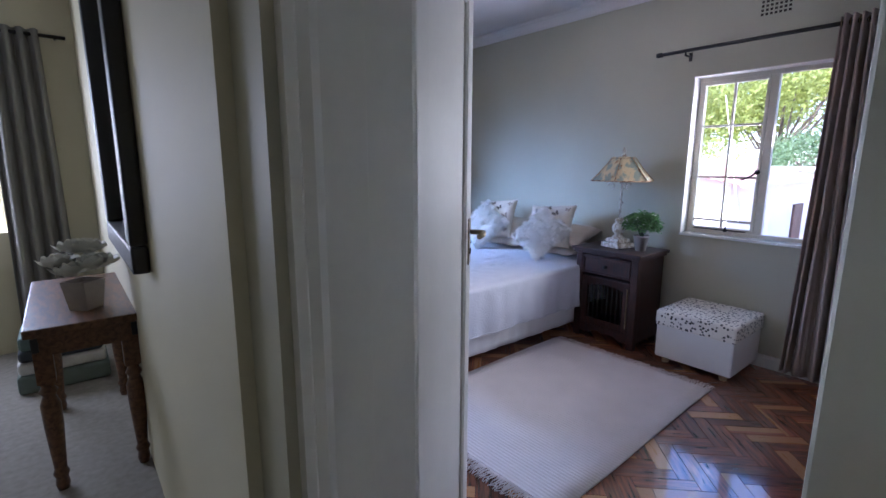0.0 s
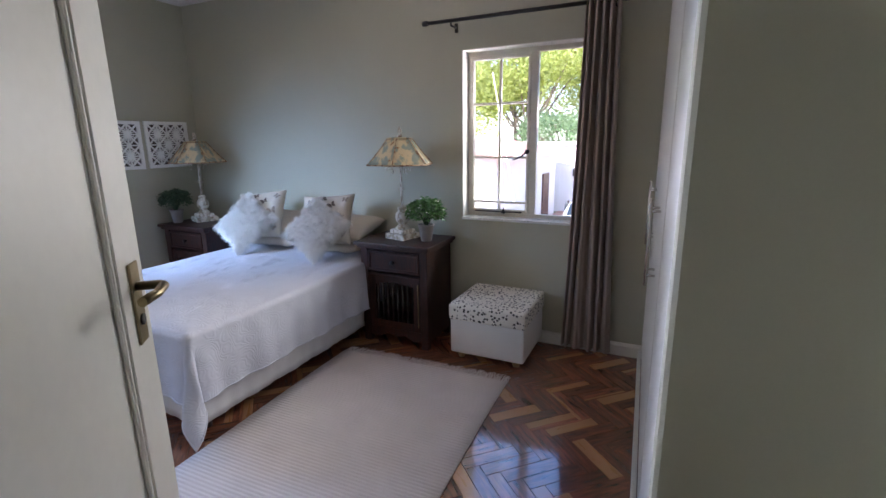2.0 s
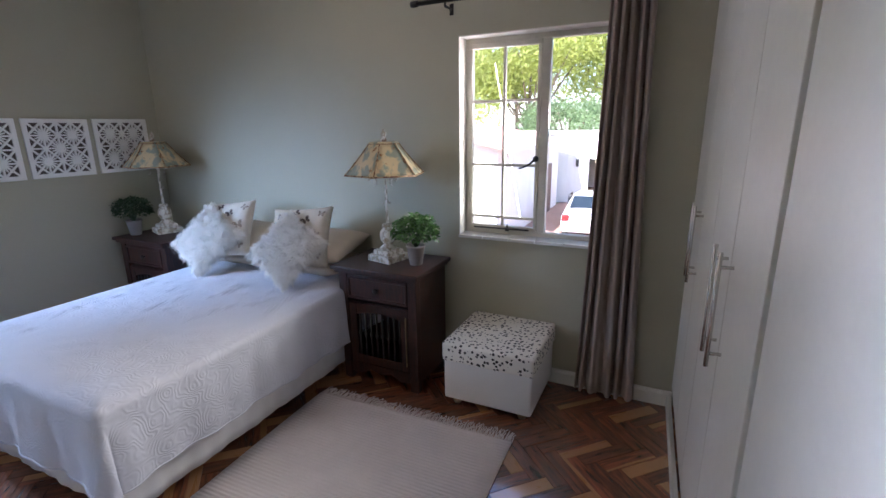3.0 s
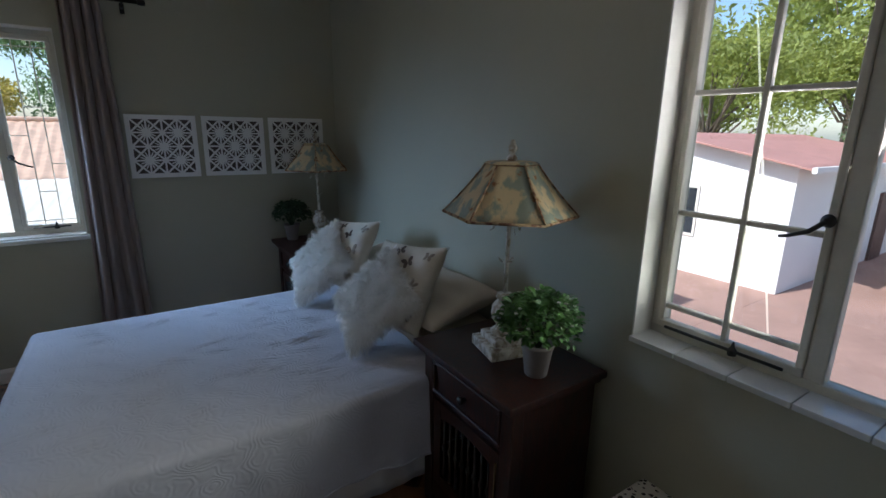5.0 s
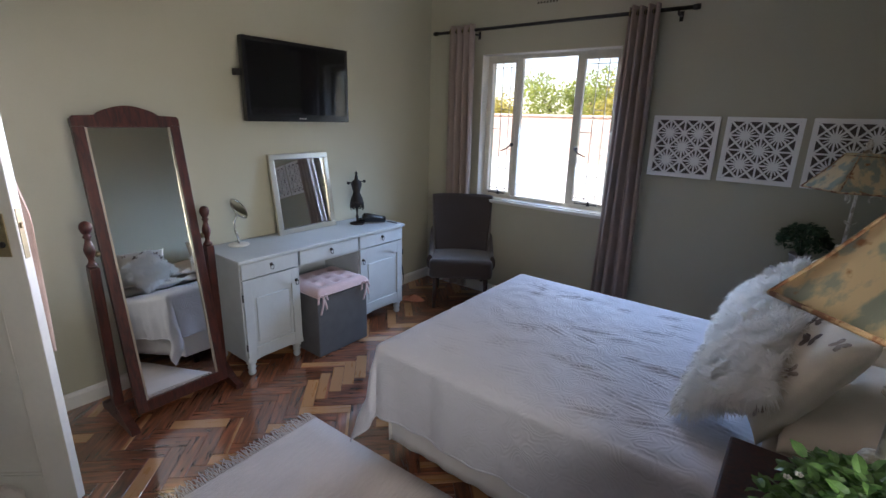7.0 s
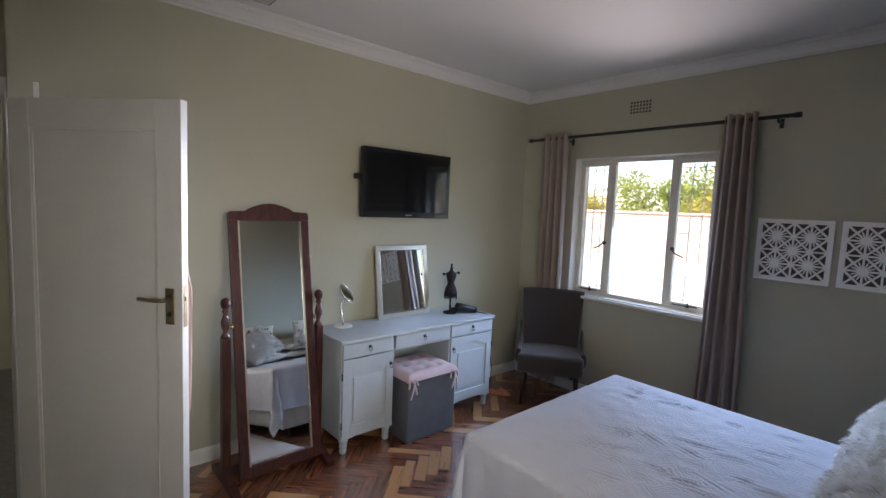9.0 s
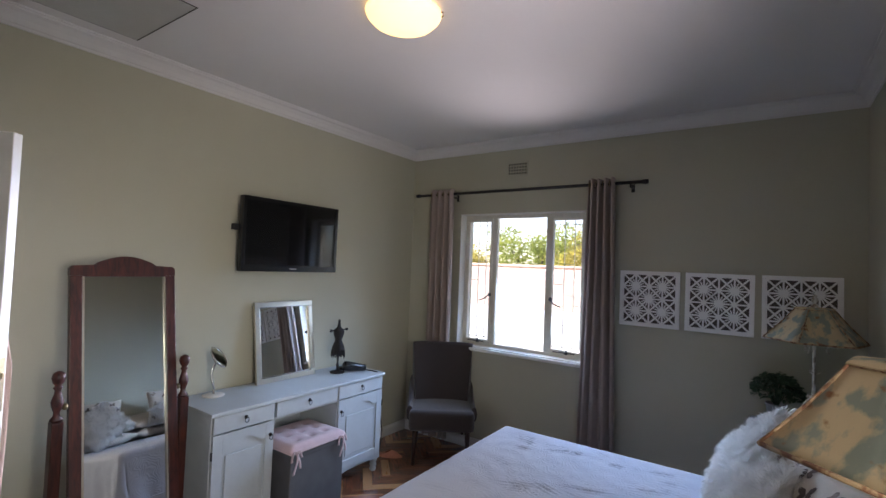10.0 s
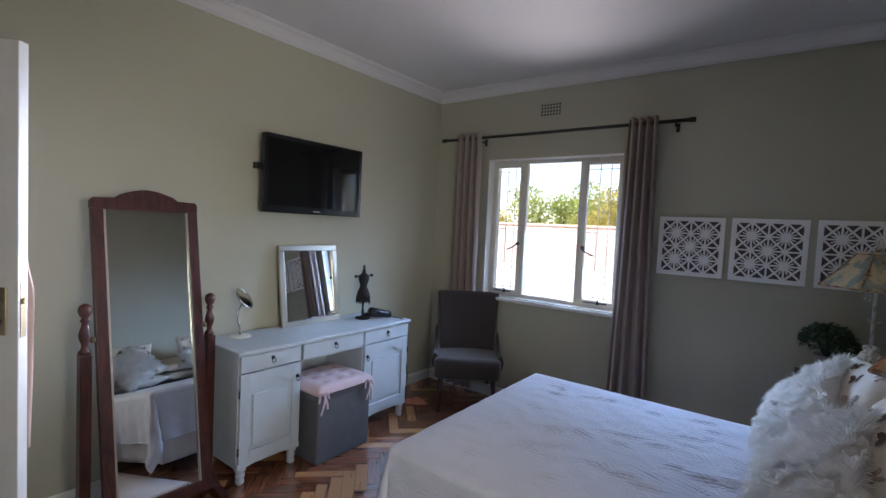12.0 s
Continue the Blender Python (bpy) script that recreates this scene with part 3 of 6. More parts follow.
# the north window, its frame in the plane of the wall's middle; a casement each side of a fixed light
def window_north():
    win = thing("window_2", (0, 0, 0), 0, "wide cream steel window with three lights and burglar bars", "window", kind="structure")
    x0, x1, z0, z1 = WIN2
    yf = N + 0.09
    m1, m2 = 2.915, 3.425
    bm = B()
    bars(bm, [(x0, x1, yf, yf + 0.045, z1 - 0.035, z1), (x0, x1, yf, yf + 0.045, z0, z0 + 0.035),
              (x0, x0 + 0.03, yf, yf + 0.045, z0 + 0.035, z1 - 0.035), (x1 - 0.03, x1, yf, yf + 0.045, z0 + 0.035, z1 - 0.035),
              (m1 - 0.022, m1 + 0.022, yf, yf + 0.045, z0 + 0.035, z1 - 0.035), (m2 - 0.022, m2 + 0.022, yf, yf + 0.045, z0 + 0.035, z1 - 0.035)])
    part("window_frame", bm, CASEMENT, win)
    for a, b, s in ((x0 + 0.03, m1 - 0.022, 1), (m2 + 0.022, x1 - 0.03, -1)):
        bm = B()
        bars(bm, [(a, b, yf - 0.008, yf + 0.03, z1 - 0.065, z1 - 0.036), (a, b, yf - 0.008, yf + 0.03, z0 + 0.036, z0 + 0.065),
                  (a, a + 0.022, yf - 0.008, yf + 0.03, z0 + 0.065, z1 - 0.065), (b - 0.022, b, yf - 0.008, yf + 0.03, z0 + 0.065, z1 - 0.065)])
        sash = part("casement", bm, CASEMENT, win)
        bm = B()
        box(bm, a + 0.02, b - 0.02, yf + 0.012, yf + 0.016, z0 + 0.06, z1 - 0.06)
        part("pane", bm, GLASS, sash).visible_shadow = False
        bm = B()
        w = b - a
        for f in (0.36, 0.66):
            box(bm, a + w * f - 0.003, a + w * f + 0.003, yf + 0.046, yf + 0.052, z0 + 0.05, z1 - 0.05)
        levels = [0.07, 0.22, 0.36, 0.5, 0.64, 0.78, 0.92]
        for k, f in enumerate(levels):
            h = z0 + (z1 - z0) * f
            lo, hi = ((0, 0.36), (0.36, 0.66), (0.66, 1.0))[k % 3]
            if k in (0, 6):
                lo, hi = 0, 1
            box(bm, a + w * lo, a + w * hi, yf + 0.046, yf + 0.052, h - 0.003, h + 0.003)
        part("burglar_bars", bm, STEEL, win, "thin painted steel burglar bars")
        hx = b - 0.012 if s > 0 else a + 0.012
        window_catch(sash, Matrix.Translation((hx, yf - 0.008, 1.36)) @ (Matrix.Identity(4) if s > 0 else Matrix.Diagonal((-1, 1, 1, 1))))
        window_stay(sash, Matrix.Translation((a + 0.05, yf - 0.006, z0 + 0.052)), w - 0.1)
    bm = B()
    box(bm, m1 + 0.02, m2 - 0.02, yf + 0.018, yf + 0.022, z0 + 0.03, z1 - 0.03)
    part("pane", bm, GLASS, win).visible_shadow = False
    bm = B()
    box(bm, x0 - 0.02, x1 + 0.02, N - 0.03, N, z0 - 0.028, z0 - 0.001, bev=0.006)
    part("window_sill", bm, TRIM, win)
    bm = B()
    box(bm, x0, x1, N, yf, z0, z0 + 0.006)
    part("window_sill", bm, TRIM, win)
    bm = B()
    for a, b in ((x0, x0 + 0.006), (x1 - 0.006, x1)):
        box(bm, a, b, N - 0.002, yf, z0 + 0.006, z1)
    box(bm, x0 + 0.006, x1 - 0.006, N - 0.002, yf, z1 - 0.006, z1)
    part("reveal", bm, TRIM, win)


window_north()


def window_east():
    win = thing("window_1", (0, 0, 0), 0, "cream steel cottage-pane window with a tiled sill", "window", kind="structure")
    y0, y1, z0, z1 = WIN1
    xf = E + 0.10
    my = 1.985
    bm = B()
    bars(bm, [(xf, xf + 0.045, y0, y1, z1 - 0.035, z1), (xf, xf + 0.045, y0, y1, z0, z0 + 0.032),
              (xf, xf + 0.045, y0, y0 + 0.03, z0 + 0.032, z1 - 0.035), (xf, xf + 0.045, y1 - 0.03, y1, z0 + 0.032, z1 - 0.035),
              (xf, xf + 0.045, my - 0.024, my + 0.024, z0 + 0.032, z1 - 0.035)])
    part("window_frame", bm, CASEMENT, win)
    a, b = my + 0.024, y1 - 0.03
    bm = B()
    xa, xb = xf - 0.008, xf + 0.03
    bars(bm, [(xa, xb, a, b, z1 - 0.062, z1 - 0.036), (xa, xb, a, b, z0 + 0.033, z0 + 0.058),
              (xa, xb, a, a + 0.02, z0 + 0.058, z1 - 0.062), (xa, xb, b - 0.02, b, z0 + 0.058, z1 - 0.062)])
    sash = part("casement", bm, CASEMENT, win)
    bm = B()
    mid = 2.225
    bars(bm, [(xa + 0.006, xb - 0.006, mid - 0.008, mid + 0.008, z0 + 0.05, z1 - 0.05)])
    for z in (1.675, 1.305, 0.985):
        bars(bm, [(xa + 0.008, xb - 0.008, a + 0.015, mid - 0.008, z - 0.008, z + 0.008), (xa + 0.008, xb - 0.008, mid + 0.008, b - 0.015, z - 0.008, z + 0.008)])
    part("glazing_bars", bm, CASEMENT, sash)
    for c, d, e, f in ((a + 0.018, mid, z0 + 0.05, z1 - 0.055), (mid, b - 0.018, z0 + 0.05, z1 - 0.055)):
        bm = B()
        box(bm, xf + 0.012, xf + 0.015, c, d, e, f)
        part("pane", bm, GLASS, sash).visible_shadow = False
    bm = B()
    box(bm, xf + 0.018, xf + 0.021, y0 + 0.025, my - 0.02, z0 + 0.028, z1 - 0.03)
    part("pane", bm, GLASS, win).visible_shadow = False
    rot = Matrix.Rotation(-math.pi / 2, 4, 'Z')
    window_catch(sash, Matrix.Translation((xa, a + 0.014, 1.345)) @ rot @ Matrix.Diagonal((1, 1, 1, 1)))
    window_stay(sash, Matrix.Translation((xa + 0.002, b - 0.04, z0 + 0.045)) @ rot, b - a - 0.08)
    bm = B()
    for p, q in ((z0, z1),):
        box(bm, E - 0.002, xf, y0, y0 + 0.006, z0 + 0.006, z1)
        box(bm, E - 0.002, xf, y1 - 0.006, y1, z0 + 0.006, z1)
        box(bm, E - 0.002, xf, y0 + 0.006, y1 - 0.006, z1 - 0.006, z1)
    part("reveal", bm, TRIM, win)
    n = 6
    step = (y1 - y0) / n
    for k in range(n):
        bm = B()
        box(bm, E - 0.018, xf, y0 + k * step + 0.0015, y0 + (k + 1) * step - 0.0015, z0 - 0.012, z0 + 0.007, bev=0.003)
        part("tile", bm, TILE, win, "glazed white sill tile")


window_east()


def wall_vent(at, rz):
    v = thing("air_vent", at, rz, "small taupe painted wall vent with square holes", "air vent", kind="structure")
    bm = B()
    cols, rows, w, h = 7, 4, 0.19, 0.115
    for i in range(cols + 1):
        x = -w / 2 + i * (w - 0.012) / cols
        box(bm, x, x + 0.009, -0.006, 0, -h / 2, h / 2)
    for j in range(rows + 1):
        z = -h / 2 + j * (h - 0.012) / rows
        box(bm, -w / 2, w / 2, -0.0055, 0, z, z + 0.010)
    part("grille", bm, WALL, v)
    bm = B()
    box(bm, -w / 2 + 0.004, w / 2 - 0.004, -0.0022, 0, -h / 2 + 0.004, h / 2 - 0.004)
    part("backing", bm, SUB, v)


wall_vent((3.16, N, 2.465), 0)
wall_vent((E, 2.0, 2.40), -90)


# ---- curtains and rods ----
def curtain(name, at, rz, width, height, folds, bottom, label, depth=0.045):
    c = thing(name, at, rz, label, "curtain", "taupe eyelet curtains")
    bm = B()
    random.seed(folds * 7 + int(width * 100))
    ph = [random.uniform(-0.5, 0.5) for _ in range(folds + 2)]

    def fn(u, v):
        k = u * folds
        i = int(min(k, folds - 1))
        f = k - i
        ww = width + (bottom - width) * v ** 1.3
        x = (u - 0.5) * ww + 0.012 * v * math.sin(2.1 * k + 2 * v)
        amp = depth * (1 - 0.25 * v) * (1 + 0.3 * (ph[i] * (1 - f) + ph[i + 1] * f))
        y = amp * math.sin(2 * math.pi * k + 0.8 * v * ph[i])
        return (x, y, -height * v + 0.004 * math.sin(9 * u))
    sheet(bm, fn, folds * 12, 30, 0.003)
    cl = part("cloth", bm, CURT, c)
    for i in range(folds * 2):
        bm = B()
        x = (i + 0.5) / (folds * 2) * width - width / 2
        prof = []
        lathe(bm, [(0.016, -0.002), (0.024, -0.002), (0.024, 0.002), (0.016, 0.002)], 14, m=Matrix.Translation((x, 0, -0.038)) @ Matrix.Rotation(math.pi / 2, 4, 'Y'))
        part("eyelet", bm, BRASS, cl)
    return c


def rod(at, rz, length, brackets):
    r = thing("curtain_rod", at, rz, "black metal curtain rod with wall brackets", "curtain rod", "black curtain rods")
    bm = B()
    m = Matrix.Rotation(math.pi / 2, 4, 'Y')
    lathe(bm, [(0.0125, 0), (0.0125, length)], 14, m=m)
    part("pole", bm, IRON, r)
    for x in (0, length):
        bm = B()
        lathe(bm, [(0.016, -0.02), (0.018, 0.0), (0.016, 0.02)], 14, m=Matrix.Translation((x, 0, 0)) @ m)
        part("end_cap", bm, IRON, r)
    for x in brackets:
        bm = B()
        tube(bm, [(x, 0.0, -0.012), (x, 0.0, -0.03), (x, 0.085, -0.03)], 0.007, 8)
        box(bm, x - 0.012, x + 0.012, 0.084, 0.09, -0.06, 0.0, bev=0.002, seg=1)
        part("bracket", bm, IRON, r)
    return r


rod((2.16, N - 0.09, 2.265), 0, 2.05, (0.40, 1.95))
curtain("curtain", (2.44, N - 0.09, 2.305), 0, 0.26, 2.26, 4, 0.30, "taupe eyelet curtain drawn aside beside the north window")
curtain("curtain", (3.90, N - 0.09, 2.305), 0, 0.20, 2.28, 4, 0.31, "taupe eyelet curtain drawn aside, hanging to the floor")
rod((E - 0.09, 2.70, 2.20), -90, 1.28, (0.19, 1.22))
curtain("curtain", (E - 0.09, 1.545, 2.24), -90, 0.20, 2.20, 5, 0.33, "taupe eyelet curtain hanging beside the east window")

# ---- built-in cupboards along the south side ----
cup = thing("built_in_cupboard", (3.20, 1.117, 0), 2.2, "cream painted built-in wardrobe with tall bar-handled doors", "wardrobe")
LEN = E - 3.20 - 0.002
bm = B()
box(bm, 0.098, 0.60, -0.055, -0.012, 0, C, bev=0.003)
part("end_panel", bm, DOORP, cup)
bm = B()
box(bm, 0.64, LEN, -0.60, -0.055, 0.0, 0.11)
part("plinth", bm, DOORP, cup)
bm = B()
box(bm, 0.10, LEN, -0.60, -0.062, 0.11, C)
part("carcass", bm, DOORP, cup)
nd = 4
dw = (LEN - 0.645) / nd
for k in range(nd):
    a = 0.64 + k * dw
    bm = B()
    box(bm, a + 0.003, a + dw - 0.003, -0.04, -0.012, 0.125, 2.12, bev=0.003)
    leaf = part("door", bm, DOORP, cup)
    hx = a + (dw - 0.05 if k % 2 == 0 else 0.05)
    bm = B()
    tube(bm, [(hx, 0.022, 0.87), (hx, 0.022, 1.20)], 0.006, 10)
    for z in (0.91, 1.16):
        tube(bm, [(hx, -0.013, z), (hx, 0.022, z)], 0.005, 8)
    part("handle", bm, CHROME, leaf, "brushed steel bar handle")
    bm = B()
    box(bm, a + 0.003, a + dw - 0.003, -0.04, -0.012, 2.135, C - 0.02, bev=0.003)
    part("top_door", bm, DOORP, cup)
bm = B()
box(bm, 0.62, LEN, -0.012, 0.008, 0.0, 0.075, bev=0.003)
part("skirting", bm, DOORP, cup)

# ---- ceiling light ----
cl = thing("ceiling_light", (3.60, 3.13, C), 0, "round amber glass ceiling light, switched on", "ceiling light")
bm = B()
lathe(bm, [(0.0, -0.088), (0.05, -0.084), (0.095, -0.073), (0.137, -0.052), (0.162, -0.027), (0.168, -0.012)], 36)
part("shade", bm, LAMPG, cl, "lit alabaster glass bowl")
bm = B()
lathe(bm, [(0.10, -0.02), (0.11, 0)], 30)
part("backplate", bm, CHROME, cl)
for k in range(3):
    a = 2 * math.pi * k / 3 + 0.5
    bm = B()
    m = Matrix.Rotation(a, 4, 'Z')
    tube(bm, [m @ Vector(p) for p in ((0.09, 0, -0.004), (0.176, 0, -0.008), (0.176, 0, -0.026), (0.168, 0, -0.03))], 0.004, 6)
    part("clip", bm, BRASS, cl)

# ---- bed ----
BX0, BX1, BY0, BY1, BZ = 3.575, 5.40, 3.06, 4.35, 0.60
bed = thing("bed", (0, 0, 0), 0, "double bed with a white valance, pushed against the wall", "bed")
bm = B()
box(bm, BX0 + 0.03, BX1, BY0 + 0.03, BY1 - 0.03, 0.335, BZ - 0.012, bev=0.04, seg=3)
part("mattress", bm, VALANCE, bed)
bm = B()


def valance(u, v):
    per = 2 * (BX1 - BX0) + (BY1 - BY0)
    d = u * per
    lx, ly = BX1 - BX0, BY1 - BY0
    if d < lx:
        x, y, ox, oy = BX1 - d, BY0 + 0.022, 0, -1
    elif d < lx + ly:
        x, y, ox, oy = BX0 + 0.022, BY0 + d - lx, -1, 0
    else:
        x, y, ox, oy = BX0 + d - lx - ly, BY1 - 0.022, 0, 1
    o = 0.004 * math.sin(d * 23) * v + 0.003 * math.sin(d * 61) * v
    return (x + ox * o, y + oy * o, 0.34 - 0.255 * v)


sheet(bm, valance, 240, 6, 0.003)
part("valance", bm, VALANCE, bed, "white gathered valance cloth")
for x in (BX0 + 0.12, BX1 - 0.12):
    for y in (BY0 + 0.12, BY1 - 0.12):
        bm = B()
        lathe(bm, [(0.024, 0), (0.028, 0.30)], 12, at=(x, y, 0))
        part("leg", bm, DARKW, bed)
bm = B()
box(bm, BX0 + 0.035, BX1, BY0 + 0.035, BY1 - 0.035, 0.12, 0.33)
part("base", bm, VALANCE, bed)

random.seed(11)
PUCK = [(random.uniform(0.1, 1.7), random.uniform(0.08, 1.22), random.uniform(-0.5, 0.5), random.uniform(0.035, 0.085), random.uniform(0.007, 0.013), random.uniform(0.4, 1.0)) for _ in range(110)]


def puckers(x, y):
    """Short groups of crosswise creases in the stretched cover."""
    h = 0.0
    for px, py, an, ln, wd, am in PUCK:
        c, s = math.cos(an), math.sin(an)
        dx, dy = x - px, y - py
        if abs(dx) > 0.4 or abs(dy) > 0.4:
            continue
        a, b = c * dx + s * dy, -s * dx + c * dy
        h += am * 0.0078 * math.exp(-(a / ln) ** 2 - (b / (wd * 2.2)) ** 2) * math.sin(b / wd * 3.0)
    return h


OV = 0.365     # overhang of the cover
RC = 0.035     # its rounded edge


def cover_fn(u, v):
    lx, ly = BX1 - BX0, BY1 - BY0
    p = -OV + u * (lx + OV)          # from beyond the foot to the wall
    q = -OV + v * (ly + 2 * OV)      # across, from south to north
    a = max(0.0, -p)
    b = max(0.0, -q) if q < 0 else max(0.0, q - ly)
    sy = -1 if q < 0 else 1
    x = BX0 + max(0.0, p)
    y = BY0 + min(max(q, 0.0), ly)
    r = math.hypot(a, b)
    if r == 0:
        e = min(p, q, ly - q)
        soft = -0.012 * math.exp(-(e / 0.035))
        return (x, y, BZ + soft + puckers(p, q) + 0.004 * noise.noise((p * 4, q * 4, 0)) + 0.003 * noise.noise((p * 13, q * 13, 3)))
    th = math.atan2(b, a)
    diag = math.sin(2 * th)
    arc = min(r, RC * 1.57)
    out = RC * math.sin(arc / RC)
    down = 0.012 + RC * (1 - math.cos(arc / RC)) + max(0.0, r - RC * 1.57) * (0.985 + 0.05 * diag)
    hang = max(0.0, r - 0.05)
    along = (q if b < 1e-6 else p)
    out += 0.02 * hang + 0.22 * hang * diag ** 2 + 0.010 * hang * math.sin(along * 15 + 1) / 0.3 + 0.006 * math.sin(along * 37) * hang / 0.3
    out += 0.004 * noise.noise((p * 12, q * 12, 7))
    fold = 0.10 * hang * diag ** 2 * math.sin(4 * th)
    ox, oy = math.cos(th), math.sin(th)
    z = BZ - down
    return (x - out * ox - fold * oy, y + sy * (out * oy - fold * ox), max(z, 0.014))


cover = thing("bedspread", (0, 0, 0), 0, "white matelasse bedspread with puckered ridges, draped over the bed", "bedspread")
bm = B()
sheet(bm, cover_fn, 300, 270, 0.004)
part("cloth", bm, COVER, cover)
bm = B()
edge = [cover_fn(1 - k / 160, 0) for k in range(161)] + [cover_fn(0, k / 160) for k in range(1, 161)] + [cover_fn(k / 160, 1) for k in range(1, 161)]
tube(bm, edge, 0.0045, 6)
part("hem", bm, COVER, cover, "stitched white hem")


# ---- pillows and cushions ----
def pillow_point(u, v, w, h, t, pinch=0.10, wob=0.0):
    """u, v from -1 to 1; one face of a stuffed pillow."""
    k = (1 - abs(u) ** 2.2) * (1 - abs(v) ** 2.2)
    px = u * w / 2 * (1 - pinch * (1 - abs(v) ** 2) * abs(u) ** 3 * 0.9 - 0)
    pz = v * h / 2 * (1 - pinch * (1 - abs(u) ** 2) * abs(v) ** 3 * 0.9)
    y = t / 2 * max(k, 0) ** 0.45
    y += wob * noise.noise((u * 2.2, v * 2.2, w * 7)) * (k > 0.02)
    return px, y, pz


def pillow_mesh(bm, w, h, t, n=26, wob=0.012, pinch=0.10):
    for side in (1, -1):
        g = []
        for i in range(n + 1):
            row = []
            for j in range(n + 1):
                x, y, z = pillow_point(2 * i / n - 1, 2 * j / n - 1, w, h, t, pinch, wob)
                row.append(bm.verts.new((x, side * y, z)))
            g.append(row)
        for i in range(n):
            for j in range(n):
                bm.faces.new((g[i][j], g[i + 1][j], g[i + 1][j + 1], g[i][j + 1])).smooth = True
    bmesh.ops.remove_doubles(bm, verts=bm.verts, dist=0.0006)
    return bm


def lay(ob, centre, face, tilt, spin):
    """Stand a cushion: face is the bearing of its front, tilt how far it leans back, spin its turn in its own plane."""
    ob.matrix_world = Matrix.Translation(centre) @ Matrix.Rotation(radians(face - 90), 4, 'Z') @ Matrix.Rotation(radians(tilt), 4, 'X') @ Matrix.Rotation(radians(spin), 4, 'Y')


WING = [(0, 0), (0.25, 0.75), (0.7, 1.0), (1.0, 0.8), (0.85, 0.3), (0.55, 0.05), (0.8, -0.25), (0.7, -0.7), (0.35, -0.75), (0.1, -0.3)]


def butterfly(bm, u0, v0, size, turn, w, h, t, wob):
    for s in (1, -1):
        pts = []
        for a, b in WING:
            a *= s
            c, d = math.cos(turn), math.sin(turn)
            u, v = u0 + size * (a * c - b * d), v0 + size * (a * d + b * c)
            u, v = max(-0.97, min(0.97, u)), max(-0.97, min(0.97, v))
            x, y, z = pillow_point(u, v, w, h, t, 0.10, wob)
            pts.append(bm.verts.new((x, y + 0.0025, z)))
        c = bm.verts.new(sum((p.co for p in pts), Vector()) / len(pts) + Vector((0, 0.002, 0)))
        for k in range(len(pts)):
            bm.faces.new((pts[k], pts[(k + 1) % len(pts)], c))


def print_cushion(seed, centre, face, tilt, spin):
    w = h = 0.42
    t, wob = 0.13, 0.012
    c = thing("cushion", (0, 0, 0), 0, "cream cushion printed with brown butterflies", "cushion", "butterfly cushions")
    lay(c, centre, face, tilt, spin)
    bm = B()
    pillow_mesh(bm, w, h, t, 26, wob)
    part("cover", bm, BUTTER, c)
    random.seed(seed)
    spots = [(-0.72, 0.66), (0.62, 0.62), (0.1, 0.72), (-0.62, 0.0), (0.74, -0.1), (0.3, 0.2), (-0.2, -0.1), (0.55, -0.66), (-0.1, -0.7), (-0.7, -0.66), (-0.25, 0.45), (0.9, 0.35)]
    for k, (u, v) in enumerate(spots):
        bm = B()
        butterfly(bm, u, v, random.uniform(0.11, 0.17), random.uniform(-0.7, 0.7), w, h, t, wob)
        part("butterfly_print", bm, PRINT if k % 3 else PRINT2, c)
    return c


def fur_cushion(seed, centre, face, tilt, spin, strands=17000):
    w, h, t, wob = 0.365, 0.375, 0.085, 0.012
    c = thing("fur_cushion", (0, 0, 0), 0, "fluffy white long-haired fur cushion", "cushion", "white fur cushions")
    lay(c, centre, face, tilt, spin)
    bm = B()
    pillow_mesh(bm, w, h, t, 22, wob)
    part("cover", bm, FUR, c)
    rng = np.random.default_rng(seed)
    down = (c.matrix_world.to_3x3().inverted() @ Vector((0, 0, -1)))
    verts, faces = [], []
    clump = rng.uniform(-1, 1, (160, 2))
    cdir = rng.normal(0, 0.6, (160, 3))
    for k in range(strands):
        side = 1 if rng.random() < 0.72 else -1
        u, v = rng.uniform(-1, 1, 2)
        x, y, z = pillow_point(u, v, w, h, t, 0.10, wob)
        root = Vector((x, side * y, z))
        nrm = Vector((u * abs(u) ** 2 * 0.9, side * (0.35 + (1 - abs(u) ** 2) * (1 - abs(v) ** 2)), v * abs(v) ** 2 * 0.9)).normalized()
        q = int(np.argmin((clump[:, 0] - u) ** 2 + (clump[:, 1] - v) ** 2))
        dirn = (nrm * 0.75 + down * 0.55 + Vector(cdir[q]) * 0.55 + Vector(rng.normal(0, 0.22, 3))).normalized()
        ln = rng.uniform(0.022, 0.050)
        across = dirn.cross(nrm)
        if across.length < 1e-3:
            across = Vector((1, 0, 0))
        across.normalize()
        wd = rng.uniform(0.0007, 0.0015)
        mid = root + dirn * ln * 0.55 + nrm * 0.004
        tip = root + dirn * ln + down * ln * 0.25
        i = len(verts)
        verts += [root - across * wd, root + across * wd, mid - across * wd * 0.8, mid + across * wd * 0.8, tip]
        faces += [(i, i + 1, i + 3, i + 2), (i + 2, i + 3, i + 4)]
    me = bpy.data.meshes.new("fur")
    me.from_pydata([tuple(p) for p in verts], [], faces)
    me.materials.append(FUR)
    f = new("fur", me)
    f.parent = c
    tagged(f, kind="stuff")
    return c


